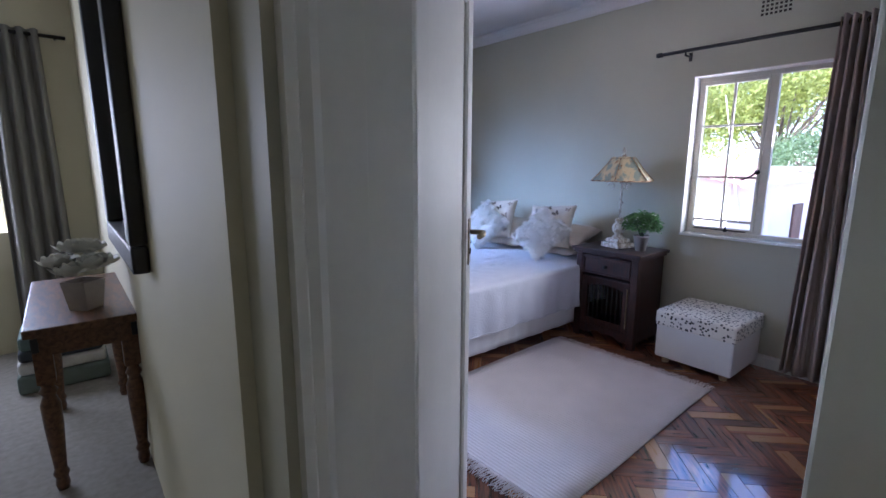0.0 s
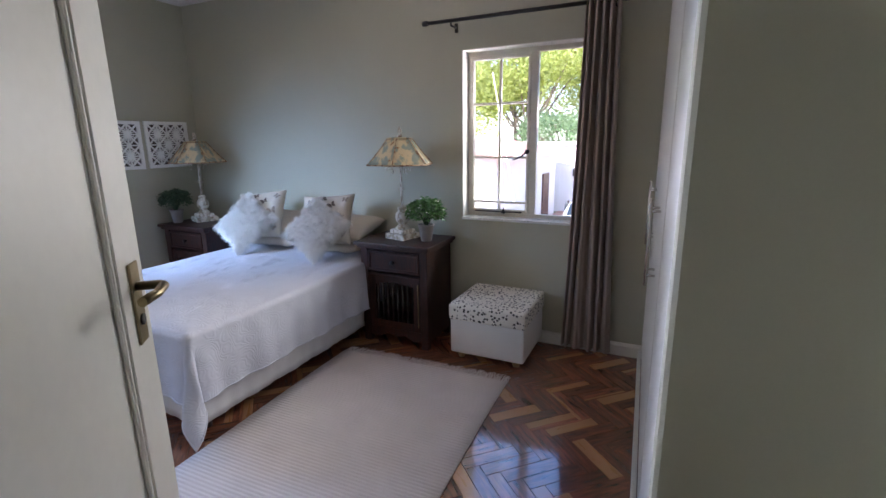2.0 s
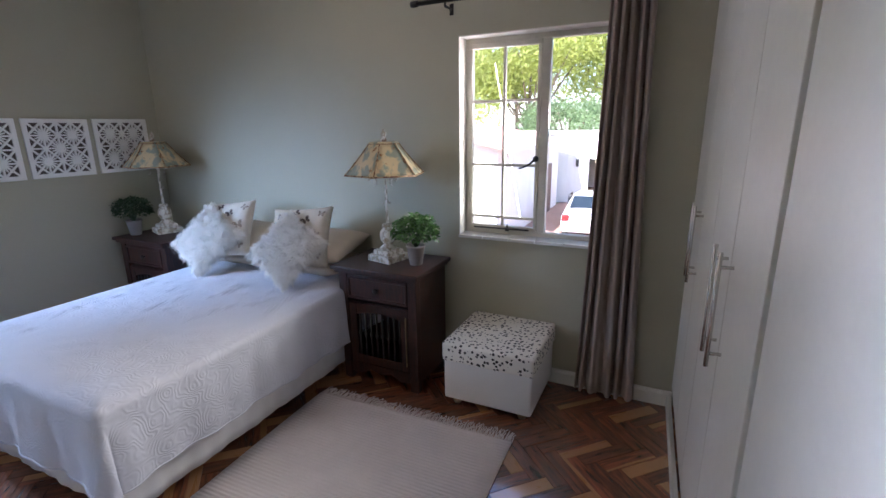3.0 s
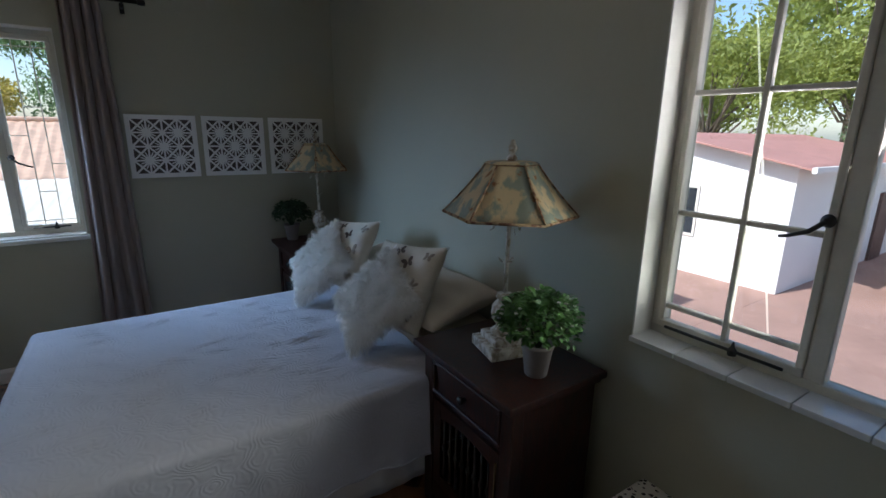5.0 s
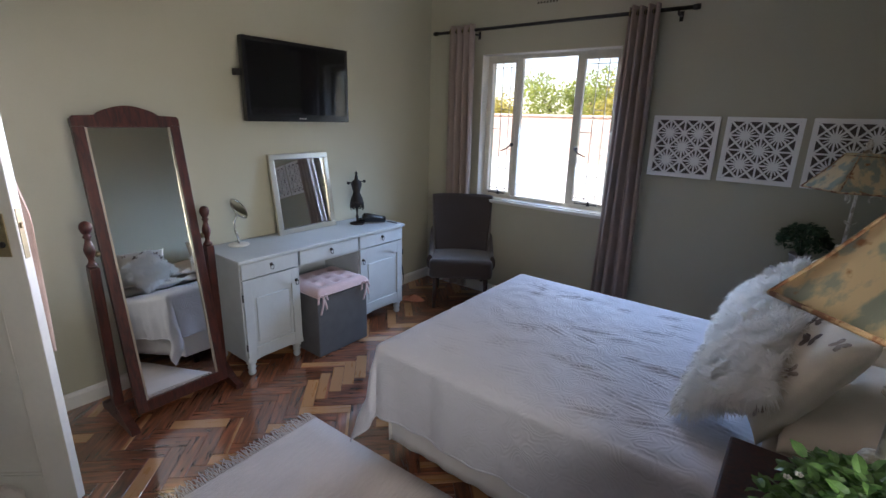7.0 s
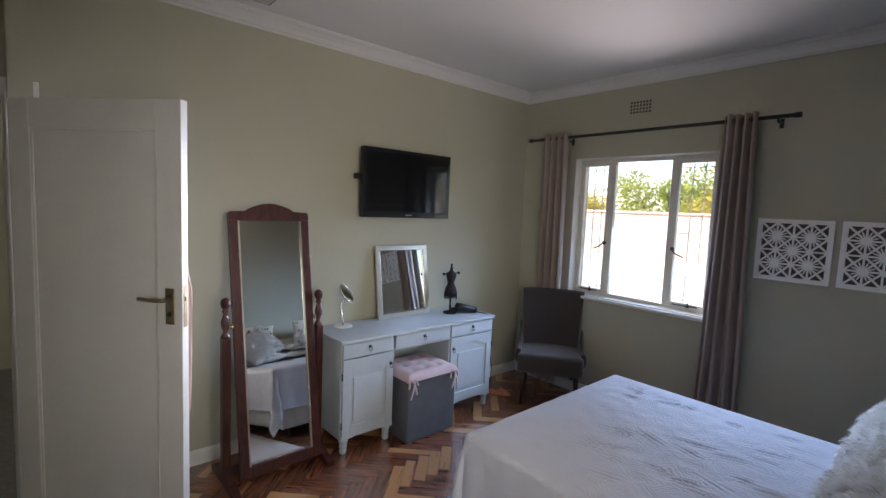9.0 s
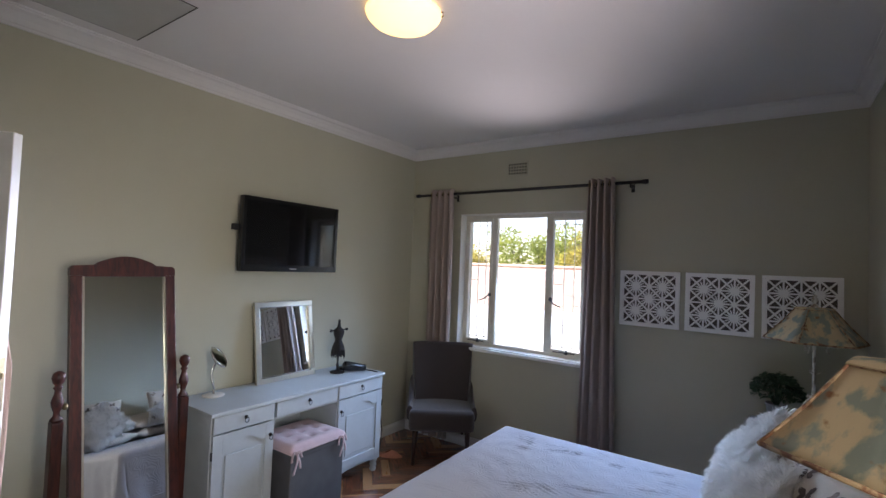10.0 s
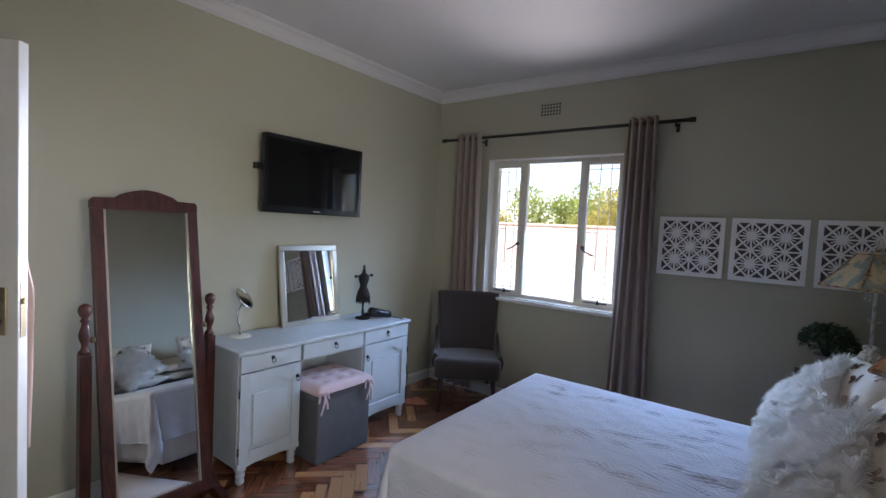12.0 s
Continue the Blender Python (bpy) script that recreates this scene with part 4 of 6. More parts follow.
def sleeping_pillow(centre, rz, tilt, w=0.62, h=0.42, t=0.13, roll=0.0):
    c = thing("pillow", (0, 0, 0), 0, "plain cream linen pillow on the bed", "pillow", "cream pillows")
    c.matrix_world = Matrix.Translation(centre) @ Matrix.Rotation(radians(rz), 4, 'Z') @ Matrix.Rotation(radians(tilt), 4, 'Y') @ Matrix.Rotation(radians(90), 4, 'Z') @ Matrix.Rotation(radians(90 + roll), 4, 'X')
    bm = B()
    pillow_mesh(bm, w, h, t, 24, 0.015, 0.06)
    part("cover", bm, LINEN, c)
    return c


sleeping_pillow((5.185, 3.44, BZ + 0.062), 0, 0)
sleeping_pillow((5.20, 3.43, BZ + 0.178), 3, -12)
sleeping_pillow((5.185, 4.03, BZ + 0.062), 0, 0)
sleeping_pillow((5.20, 4.03, BZ + 0.178), -2, -13)
print_cushion(3, (5.015, 3.40, BZ + 0.262), 193, 33, 5)
print_cushion(8, (5.005, 4.06, BZ + 0.264), 193, 33, 7)
fur_cushion(1, (4.878, 3.39, BZ + 0.222), 193, 39, -34)
fur_cushion(2, (4.868, 4.085, BZ + 0.226), 193, 37, -36)


# ---- bedside cabinets: front faces the local -x side ----
def bedside_cabinet(at, label):
    c = thing("bedside_cabinet", at, 0, label, "bedside cabinet", "bedside cabinets")
    d, w, h = 0.39, 0.53, 0.745      # depth (x), width (y), height
    bm = B()
    box(bm, -0.04, d + 0.02, -w / 2 - 0.03, w / 2 + 0.03, h - 0.026, h, bev=0.006)
    box(bm, -0.022, d + 0.01, -w / 2 - 0.015, w / 2 + 0.015, h - 0.046, h - 0.026, bev=0.006)
    part("top", bm, DARKW, c, "polished dark wooden top")
    for pn, r in (("side_panel", (0.02, d, -w / 2 + 0.004, -w / 2 + 0.03, 0.05, h - 0.046)), ("side_panel", (0.02, d, w / 2 - 0.03, w / 2 - 0.004, 0.05, h - 0.046)),
                  ("back_panel", (d - 0.02, d - 0.002, -w / 2 + 0.03, w / 2 - 0.03, 0.05, h - 0.046)), ("shelf", (0.03, d - 0.02, -w / 2 + 0.03, w / 2 - 0.03, 0.09, 0.11)),
                  ("shelf", (0.02, d - 0.02, -w / 2 + 0.03, w / 2 - 0.03, 0.50, 0.515))):
        bm = B()
        box(bm, *r)
        part(pn, bm, DARKW, c)
    for s in (-1, 1):
        bm = B()
        y = s * (w / 2 - 0.028)
        box(bm, 0, 0.05, y - 0.028, y + 0.028, 0, h - 0.046, bev=0.005)
        part("corner_post", bm, DARKW, c)
        bm = B()
        box(bm, d - 0.05, d, y - 0.026, y + 0.026, 0, 0.06, bev=0.004)
        part("back_foot", bm, DARKW, c)
    bm = B()
    box(bm, 0.008, 0.03, -w / 2 + 0.056, w / 2 - 0.056, 0.535, 0.685, bev=0.003)
    drawer = part("drawer", bm, DARKW, c)
    bm = B()
    for a, b, e, f in ((-w / 2 + 0.06, w / 2 - 0.06, 0.54, 0.556), (-w / 2 + 0.06, w / 2 - 0.06, 0.664, 0.68), (-w / 2 + 0.06, -w / 2 + 0.076, 0.556, 0.664), (w / 2 - 0.076, w / 2 - 0.06, 0.556, 0.664)):
        box(bm, -0.003, 0.008, a, b, e, f, bev=0.003, seg=1)
    part("drawer_moulding", bm, DARKW, drawer)
    bm = B()
    lathe(bm, [(0.008, 0), (0.008, 0.012), (0.016, 0.018), (0.016, 0.026), (0.006, 0.03)], 12, m=Matrix.Translation((0.008, 0, 0.61)) @ Matrix.Rotation(-math.pi / 2, 4, 'Y'))
    part("knob", bm, IRON, drawer, "black iron knob")
    # barred door
    bm = B()
    a, b, lo, hi = -w / 2 + 0.06, w / 2 - 0.06, 0.12, 0.51
    box(bm, 0.006, 0.03, a, a + 0.05, lo, hi, bev=0.003)
    box(bm, 0.006, 0.03, b - 0.05, b, lo, hi, bev=0.003)
    box(bm, 0.006, 0.03, a + 0.05, b - 0.05, lo, lo + 0.055, bev=0.003)
    box(bm, 0.006, 0.03, a + 0.05, b - 0.05, hi - 0.04, hi, bev=0.003)
    arch = [(a + 0.05, hi - 0.04), (b - 0.05, hi - 0.04)] + [(b - 0.05 - (b - a - 0.1) * k / 10, hi - 0.07 + 0.022 * math.sin(math.pi * k / 10)) for k in range(11)]
    prism(bm, arch, 0.018, 'x', 0.009)
    dr = part("door", bm, DARKW, c)
    nb = 8
    for k in range(nb):
        y = a + 0.065 + (b - a - 0.13) * k / (nb - 1)
        bm = B()
        tube(bm, [(0.018, y, lo + 0.05), (0.018, y, hi - 0.05)], 0.006, 8)
        lathe(bm, [(0.006, -0.02), (0.011, -0.008), (0.011, 0.008), (0.006, 0.02)], 8, at=(0.018, y, (lo + hi) / 2))
        part("bar", bm, IRON, dr, "black iron bar")
    bm = B()
    box(bm, -0.001, 0.006, a + 0.012, a + 0.018, lo + 0.04, hi - 0.04)
    part("hinge_rod", bm, BRASS, dr, "worn brass strip")
    # shaped plinth
    bm = B()
    pl = [(-w / 2 + 0.056, 0.115), (w / 2 - 0.056, 0.115)]
    for k in range(13):
        f = k / 12
        y = (w / 2 - 0.056) * (1 - 2 * f)
        pl.append((y, 0.035 + 0.035 * (1 - abs(2 * f - 1) ** 2) + 0.012 * math.cos(6 * math.pi * f)))
    prism(bm, pl, 0.02, 'x', 0.008)
    part("apron", bm, DARKW, c)
    return c


bedside_cabinet((4.945, 2.795, 0), "dark carved wooden bedside cabinet with an iron-barred door")
bedside_cabinet((4.895, 4.86, 0), "dark carved wooden bedside cabinet in the shaded corner by the bed")


def table_lamp(at, rz, label):
    l = thing("table_lamp", at, rz, label, "table lamp", "distressed cream table lamps")
    bm = B()
    box(bm, -0.09, 0.09, -0.09, 0.09, 0.0, 0.04, bev=0.006)
    box(bm, -0.066, 0.066, -0.066, 0.066, 0.04, 0.068, bev=0.008)
    part("base", bm, CREAMW, l, "chipped white stepped square base")
    bm = B()
    lathe(bm, [(0.045, 0.066), (0.05, 0.078), (0.03, 0.095), (0.028, 0.105), (0.043, 0.122), (0.05, 0.15), (0.045, 0.178), (0.03, 0.198), (0.026, 0.206), (0.034, 0.212), (0.03, 0.224), (0.012, 0.23)], 24)
    part("urn", bm, CREAMW, l, "turned distressed white urn")
    bm = B()
    lathe(bm, [(0.009, 0.225), (0.0075, 0.40), (0.0075, 0.70)], 12)
    part("stem", bm, CREAMW, l)
    for k in range(3):
        a = 2 * math.pi * k / 3 + 0.4
        m = Matrix.Rotation(a, 4, 'Z')
        pts = []
        for i in range(22):
            f = i / 21
            ang = -0.6 + 5.2 * f
            rad = 0.034 * (1 - 0.6 * f)
            pts.append(m @ Vector((0.072 + rad * math.cos(ang), 0, 0.475 + rad * math.sin(ang))))
        pts = [m @ Vector((0.006, 0, 0.50)), m @ Vector((0.03, 0, 0.535)), m @ Vector((0.075, 0, 0.53)), m @ Vector((0.106, 0, 0.50))] + pts[4:]
        bm = B()
        tube(bm, pts, 0.0042, 6, 0.003)
        part("scroll", bm, CREAMW, l, "curled wrought metal scroll")
        bm = B()
        leaf = [(0, 0), (0.018, 0.012), (0.03, 0.0), (0.018, -0.012)]
        prism(bm, leaf, 0.0025, 'z', 0.0, m=m @ Matrix.Translation((0.012, 0, 0.34)) @ Matrix.Rotation(-0.7, 4, 'Y'))
        part("metal_leaf", bm, CREAMW, l)
    # six-sided shade, open below, of bent panels
    r0, r1, z0, z1, n = 0.238, 0.088, 0.525, 0.70, 6
    for k in range(n):
        a0, a1 = 2 * math.pi * (k - 0.5) / n, 2 * math.pi * (k + 0.5) / n

        def sh(u, v, a0=a0, a1=a1):
            r = r0 + (r1 - r0) * v - 0.006 * math.sin(math.pi * v)
            p0, p1 = Vector((math.cos(a0), math.sin(a0), 0)) * r, Vector((math.cos(a1), math.sin(a1), 0)) * r
            p = p0.lerp(p1, u)
            return (p.x, p.y, z0 + (z1 - z0) * v)
        bm = B()
        sheet(bm, sh, 4, 8, 0.003)
        part("shade_panel", bm, CREAM, l, "patchy cream and green metal shade panel")
    bm = B()
    for k in range(n):
        a = 2 * math.pi * (k + 0.5) / n
        pts = []
        for i in range(7):
            v = i / 6
            r = r0 + (r1 - r0) * v - 0.006 * math.sin(math.pi * v) + 0.002
            pts.append((r * math.cos(a), r * math.sin(a), z0 + (z1 - z0) * v))
        tube(bm, pts, 0.0035, 6)
        b = 2 * math.pi * (k + 1.5) / n
        for r, z in ((r0, z0), (r1, z1)):
            tube(bm, [(r * math.cos(a), r * math.sin(a), z), (r * math.cos(b), r * math.sin(b), z)], 0.005, 6)
    part("shade_frame", bm, RUSTY, l, "rust-stained shade seams")
    bm = B()
    lathe(bm, [(0.0, 0.712), (0.084, 0.708), (0.095, 0.703), (0.095, 0.70), (0.0, 0.702)], 6, m=Matrix.Rotation(radians(30), 4, "Z"))
    part("shade_cap", bm, CREAM, l)
    bm = B()
    lathe(bm, [(0.017, 0.706), (0.019, 0.712), (0.018, 0.722), (0.011, 0.731), (0.008, 0.735), (0.014, 0.742), (0.017, 0.752), (0.014, 0.762), (0.009, 0.768), (0.010, 0.774), (0.005, 0.780), (0.0, 0.782)], 14)
    part("finial", bm, CREAMW, l)
    return l


table_lamp((5.15, 2.827, 0.745), -13, "cream distressed metal table lamp with a six-sided shade")
table_lamp((5.155, 4.92, 0.745), -20, "cream distressed metal table lamp in the corner by the wall panels")


def leaf_mesh(name, length, width, mat):
    me = bpy.data.meshes.new(name)
    bm = B()
    prev = None
    for i in range(4):
        f = i / 3
        hw = width / 2 * math.sin(math.pi * (0.12 + 0.86 * f)) ** 0.8
        z = -0.35 * length * f * f
        row = (bm.verts.new((length * f, -hw, z + hw * 0.35)), bm.verts.new((length * f, 0, z)), bm.verts.new((length * f, hw, z + hw * 0.35)))
        if prev:
            bm.faces.new((prev[0], row[0], row[1], prev[1])).smooth = True
            bm.faces.new((prev[1], row[1], row[2], prev[2])).smooth = True
        prev = row
    bm.to_mesh(me)
    bm.free()
    me.materials.append(mat)
    return me


def potted_plant(at, seed, leaves, mat, label, scale=1.0, blossoms=26):
    p = thing("potted_plant", at, 0, label, "plant")
    bm = B()
    lathe(bm, [(0.036, 0.0), (0.039, 0.004), (0.053, 0.105), (0.056, 0.106), (0.057, 0.118), (0.052, 0.118), (0.049, 0.10), (0.0, 0.098)], 28)
    part("pot", bm, POT, p, "tapered grey clay pot")
    rng = random.Random(seed)
    verts, faces = [], []
    bmS = B()
    bmF = B()
    c = Vector((0, 0, 0.20))
    for k in range(46):
        a, e = rng.uniform(0, 2 * math.pi), rng.uniform(-0.25, 1.45)
        tip = c + Vector((math.cos(a) * math.cos(e), math.sin(a) * math.cos(e), math.sin(e) * 0.75)) * rng.uniform(0.075, 0.125) * scale
        mid = Vector((0, 0, 0.14)).lerp(tip, 0.5) + Vector((0, 0, 0.02))
        tube(bmS, [(0, 0, 0.09), mid, tip], 0.0016, 5)
    part("stalk", bmS, LEAFD, p, kind="stuff")
    for k in range(leaves):
        a, e = rng.uniform(0, 2 * math.pi), rng.uniform(-0.5, 1.5)
        lump = 1 + 0.22 * noise.noise((math.cos(a) * 1.7 + seed, math.sin(a) * 1.7, e * 1.4))
        r = rng.uniform(0.45, 1.0) ** 0.6 * 0.135 * scale * lump
        pos = c + Vector((math.cos(a) * math.cos(e) * 1.05, math.sin(a) * math.cos(e) * 1.05, math.sin(e) * 0.72)) * r
        yaw, pit = a + rng.uniform(-1.2, 1.2), rng.uniform(-0.9, 0.5)
        m = Matrix.Translation(pos) @ Matrix.Rotation(yaw, 4, 'Z') @ Matrix.Rotation(pit, 4, 'Y') @ Matrix.Rotation(rng.uniform(-0.7, 0.7), 4, 'X') @ Matrix.Scale(rng.uniform(0.75, 1.25) * scale, 4)
        i = len(verts)
        L, Wd = 0.028, 0.018
        for f in range(4):
            t = f / 3
            hw = Wd / 2 * math.sin(math.pi * (0.12 + 0.86 * t)) ** 0.8
            z = -0.3 * L * t * t
            verts += [m @ Vector((L * t, -hw, z + hw * 0.35)), m @ Vector((L * t, 0, z)), m @ Vector((L * t, hw, z + hw * 0.35))]
        for f in range(3):
            b = i + 3 * f
            faces += [(b, b + 3, b + 4, b + 1), (b + 1, b + 4, b + 5, b + 2)]
    me = bpy.data.meshes.new("leaves")
    me.from_pydata([tuple(v) for v in verts], [], faces)
    me.materials.append(mat)
    lf = new("leaves", me)
    lf.parent = p
    tagged(lf, kind="stuff")
    for k in range(blossoms):
        a, e = rng.uniform(0, 2 * math.pi), rng.uniform(-0.3, 1.4)
        pos = c + Vector((math.cos(a) * math.cos(e) * 1.05, math.sin(a) * math.cos(e) * 1.05, math.sin(e) * 0.75)) * 0.135 * scale
        for q in range(5):
            b = 2 * math.pi * q / 5
            bmesh.ops.create_icosphere(bmF, subdivisions=1, radius=0.0028, matrix=Matrix.Translation(pos + Vector((math.cos(b), math.sin(b), 0.3)) * 0.0045))
    if blossoms:
        part("blossoms", bmF, FLOWER, p, "tiny white blossoms", kind="stuff")
    else:
        bmF.free()
    return p


potted_plant((5.125, 2.622, 0.745), 5, 1100, LEAF, "small leafy artificial plant in a grey clay pot", 0.95)
potted_plant((4.99, 5.06, 0.745), 6, 700, LEAFD, "small dark leafy plant on the far bedside cabinet", 0.95, 0)

# ---- ottoman ----
ot = thing("ottoman", (5.165, 2.10, 0), 0, "white vinyl storage ottoman with a spotted hide lid", "ottoman")
bm = B()
box(bm, -0.245, 0.245, -0.25, 0.25, 0.045, 0.285, bev=0.015, seg=3)
part("body", bm, VINYL, ot)
bm = B()
box(bm, -0.255, 0.255, -0.26, 0.26, 0.275, 0.388, bev=0.022, seg=4)
for v in bm.verts:
    if v.co.z > 0.37:
        v.co.z += 0.012 * (1 - (v.co.x / 0.26) ** 2) * (1 - (v.co.y / 0.26) ** 2)
for f in bm.faces:
    f.smooth = True
part("lid", bm, HIDE, ot, "padded lid in black-spotted hide print")
for x in (-0.19, 0.19):
    for y in (-0.19, 0.19):
        bm = B()
        lathe(bm, [(0.02, 0), (0.026, 0.015), (0.027, 0.04), (0.02, 0.05)], 14, at=(x, y, 0))
        part("foot", bm, wood("pale_foot_wood", (0.35, 0.24, 0.13), (0.5, 0.36, 0.2), 0.4), ot, "turned pale wooden foot")

# ---- rug ----
RX, RY, RL, RW = 3.925, 2.455, 1.60, 1.17
rug = thing("rug", (RX, RY, 0.0), 1.5, "ivory flat-woven ribbed rug with fringed ends", "rug")
bm = B()


def rug_fn(u, v):
    x = (u - 0.5) * RL
    y = (v - 0.5) * RW + 0.006 * math.sin(x * 3)
    return (x, y, 0.0115 + 0.0012 * math.sin(u * RL / 0.010 * 2 * math.pi * 0.5) + 0.002 * noise.noise((x * 3, y * 3, 1)))


sheet(bm, rug_fn, 640, 12, 0.008)
part("weave", bm, RUGM, rug)
rng = random.Random(4)
for s in (-1, 1):
    bm = B()
    n = 150
    for k in range(n):
        y = (k + 0.5) / n * RW - RW / 2
        knot = 0.085 * rng.uniform(0.75, 1.1)
        pts = [(s * RL / 2, y, 0.008)]
        for i in range(1, 5):
            f = i / 4
            pts.append((s * (RL / 2 + knot * f), y + 0.010 * rng.uniform(-1, 1) * f, 0.007 + 0.006 * math.sin(3 * f) * rng.random()))
        tube(bm, pts, 0.0034, 5, 0.0022)
    part("fringe", bm, RUGM, rug, "knotted ivory fringe", kind="stuff")


# ---- fretwork panels ----
def fret_panel():
    p = thing("wall_panel", (0, 0, 0), 0, "square white fretwork wall panel with star pattern", "wall decoration", "three white fretwork panels")
    a = 0.20
    d0, d1 = -0.016, 0.0
    bm = B()
    b = 0.021
    for r in ((-a, a, a - b, a), (-a, a, -a, -a + b), (-a, -a + b, -a + b, a - b), (a - b, a, -a + b, a - b)):
        box(bm, r[0], r[1], d0, d1, r[2], r[3], bev=0.001, seg=1)
    part("border", bm, WHITEP, p)
    bm = B()

    def strut(p0, p1, wd, depth=0.0):
        v = Vector((p1[0] - p0[0], 0, p1[1] - p0[1]))
        n = Vector((-v.z, 0, v.x)).normalized() * wd / 2
        o = Vector((p0[0], 0, p0[1]))
        q = [o + n, o - n, o + v - n, o + v + n]
        lo = [bm.verts.new((c.x, d0 + 0.001 + depth, c.z)) for c in q]
        hi = [bm.verts.new((c.x, d1 - 0.001 - depth, c.z)) for c in q]
        bm.faces.new(lo)
        bm.faces.new(list(reversed(hi)))
        for k in range(4):
            bm.faces.new((lo[(k + 1) % 4], lo[k], hi[k], hi[(k + 1) % 4]))
    R = 0.0885
    n = 2
    # square lattice with diagonals
    for q in range(-n, n + 1):
        for k in range(-n, n):
            strut((q * R, k * R), (q * R, (k + 1) * R), 0.0105, 0.0002)
            strut((k * R, q * R), ((k + 1) * R, q * R), 0.0105, 0.0004)
    for a0 in range(-n, n):
        for b0 in range(-n, n):
            strut((a0 * R, b0 * R), ((a0 + 1) * R, (b0 + 1) * R), 0.0115, 0.0006)
            strut((a0 * R, (b0 + 1) * R), ((a0 + 1) * R, b0 * R), 0.0115, 0.0008)
    # stars: a pierced hub and eight petals between the struts
    for cx, cz in ((-R, -R), (R, -R), (-R, R), (R, R), (0, 0)):
        for k in range(8):
            t = 2 * math.pi * (k + 0.5) / 8
            c, sn = math.cos(t), math.sin(t)
            kite = [(0.010, 0.0035), (0.050, 0.0035), (0.060, 0), (0.050, -0.0035), (0.010, -0.0035)]
            prism(bm, [(cx + r * c - o * sn, cz + r * sn + o * c) for r, o in kite], d1 - d0 - 0.003, 'y', d0 + 0.0015)
        prism(bm, [(cx + 0.015 * math.cos(2 * math.pi * k / 12), cz + 0.015 * math.sin(2 * math.pi * k / 12)) for k in range(12)], d1 - d0 - 0.001, 'y', d0 + 0.0005)
    part("fretwork", bm, WHITEP, p)
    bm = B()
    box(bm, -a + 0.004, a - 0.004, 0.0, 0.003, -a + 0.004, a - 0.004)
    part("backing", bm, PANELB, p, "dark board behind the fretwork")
    return p


panel = fret_panel()
panel.matrix_world = pose(4.238, N - 0.004, 1.424)
copy_thing(panel, pose(4.672, N - 0.004, 1.424, 0, 0.3))
copy_thing(panel, pose(5.110, N - 0.004, 1.426, 0, -0.2))

# ---- television ----
tv = thing("television", (W + 0.085, 3.737, 1.766), 0, "black flat-screen television on a wall bracket", "television")
bm = B()
box(bm, -0.03, 0.012, -0.408, 0.408, -0.25, 0.25, bev=0.008)
box(bm, -0.055, -0.03, -0.25, 0.25, -0.17, 0.15, bev=0.01)
part("housing", bm, TVB, tv)
bm = B()
for r in ((-0.408, 0.408, 0.225, 0.25), (-0.408, 0.408, -0.25, -0.205), (-0.408, -0.382, -0.205, 0.225), (0.382, 0.408, -0.205, 0.225)):
    box(bm, 0.012, 0.02, *r, bev=0.002, seg=1)
part("bezel", bm, TVB, tv, "glossy black bezel")
bm = B()
box(bm, 0.012, 0.0145, -0.382, 0.382, -0.205, 0.225)
part("screen", bm, TVS, tv, "dark reflective screen")
bm = B()
box(bm, 0.02, 0.0205, -0.03, 0.03, -0.234, -0.226)
part("badge", bm, CHROME, tv)
bm = B()
box(bm, -0.085, -0.055, -0.12, 0.12, -0.1, 0.1, bev=0.003)
part("bracket", bm, IRON, tv)
bm = B()
box(bm, -0.06, -0.02, -0.44, -0.40, 0.02, 0.06, bev=0.004)
part("bracket_knob", bm, IRON, tv)

# ---- dressing table ----
DX0, DX1, DYA, DYB, DH = W + 0.03, 2.48, 3.005, 4.37, 0.752
dt = thing("dressing_table", (0, 0, 0), 0, "pale grey painted dressing table with arched doors and a kneehole", "dressing table")
bm = B()
box(bm, DX0 - 0.01, DX1 + 0.012, DYA - 0.015, DYB + 0.015, DH - 0.022, DH, bev=0.006)
part("top", bm, PAINTED, dt)
CABS = ((DYA, 3.40), (3.915, DYB))
pieces = [("back_panel", (DX0, DX0 + 0.012, DYA + 0.018, DYB - 0.018, 0.12, DH - 0.022)), ("kneehole_shelf", (DX0 + 0.012, DX1 - 0.02, CABS[0][1], CABS[1][0], 0.615, 0.63))]
for a, b in CABS:
    pieces += [("side_panel", (DX0, DX1 - 0.02, a, a + 0.018, 0.10, DH - 0.022)), ("side_panel", (DX0, DX1 - 0.02, b - 0.018, b, 0.10, DH - 0.022)),
               ("bottom_panel", (DX0, DX1 - 0.02, a + 0.018, b - 0.018, 0.10, 0.118))]
for pn, r in pieces:
    bm = B()
    box(bm, *r)
    part(pn, bm, PAINTED, dt)


def ring_pull(x, y, z, parent):
    bm = B()
    lathe(bm, [(0.011, 0), (0.011, 0.004), (0.005, 0.014), (0.0, 0.016)], 10, m=Matrix.Translation((x, y, z)) @ Matrix.Rotation(math.pi / 2, 4, 'Y'))
    pts = [(x + 0.012, y + 0.011 * math.sin(t), z - 0.018 - 0.016 * math.cos(t) * 1.0 + 0.004) for t in (2 * math.pi * k / 14 for k in range(15))]
    tube(bm, pts, 0.0022, 6)
    part("ring_pull", bm, IRON, parent, "black iron ring pull")


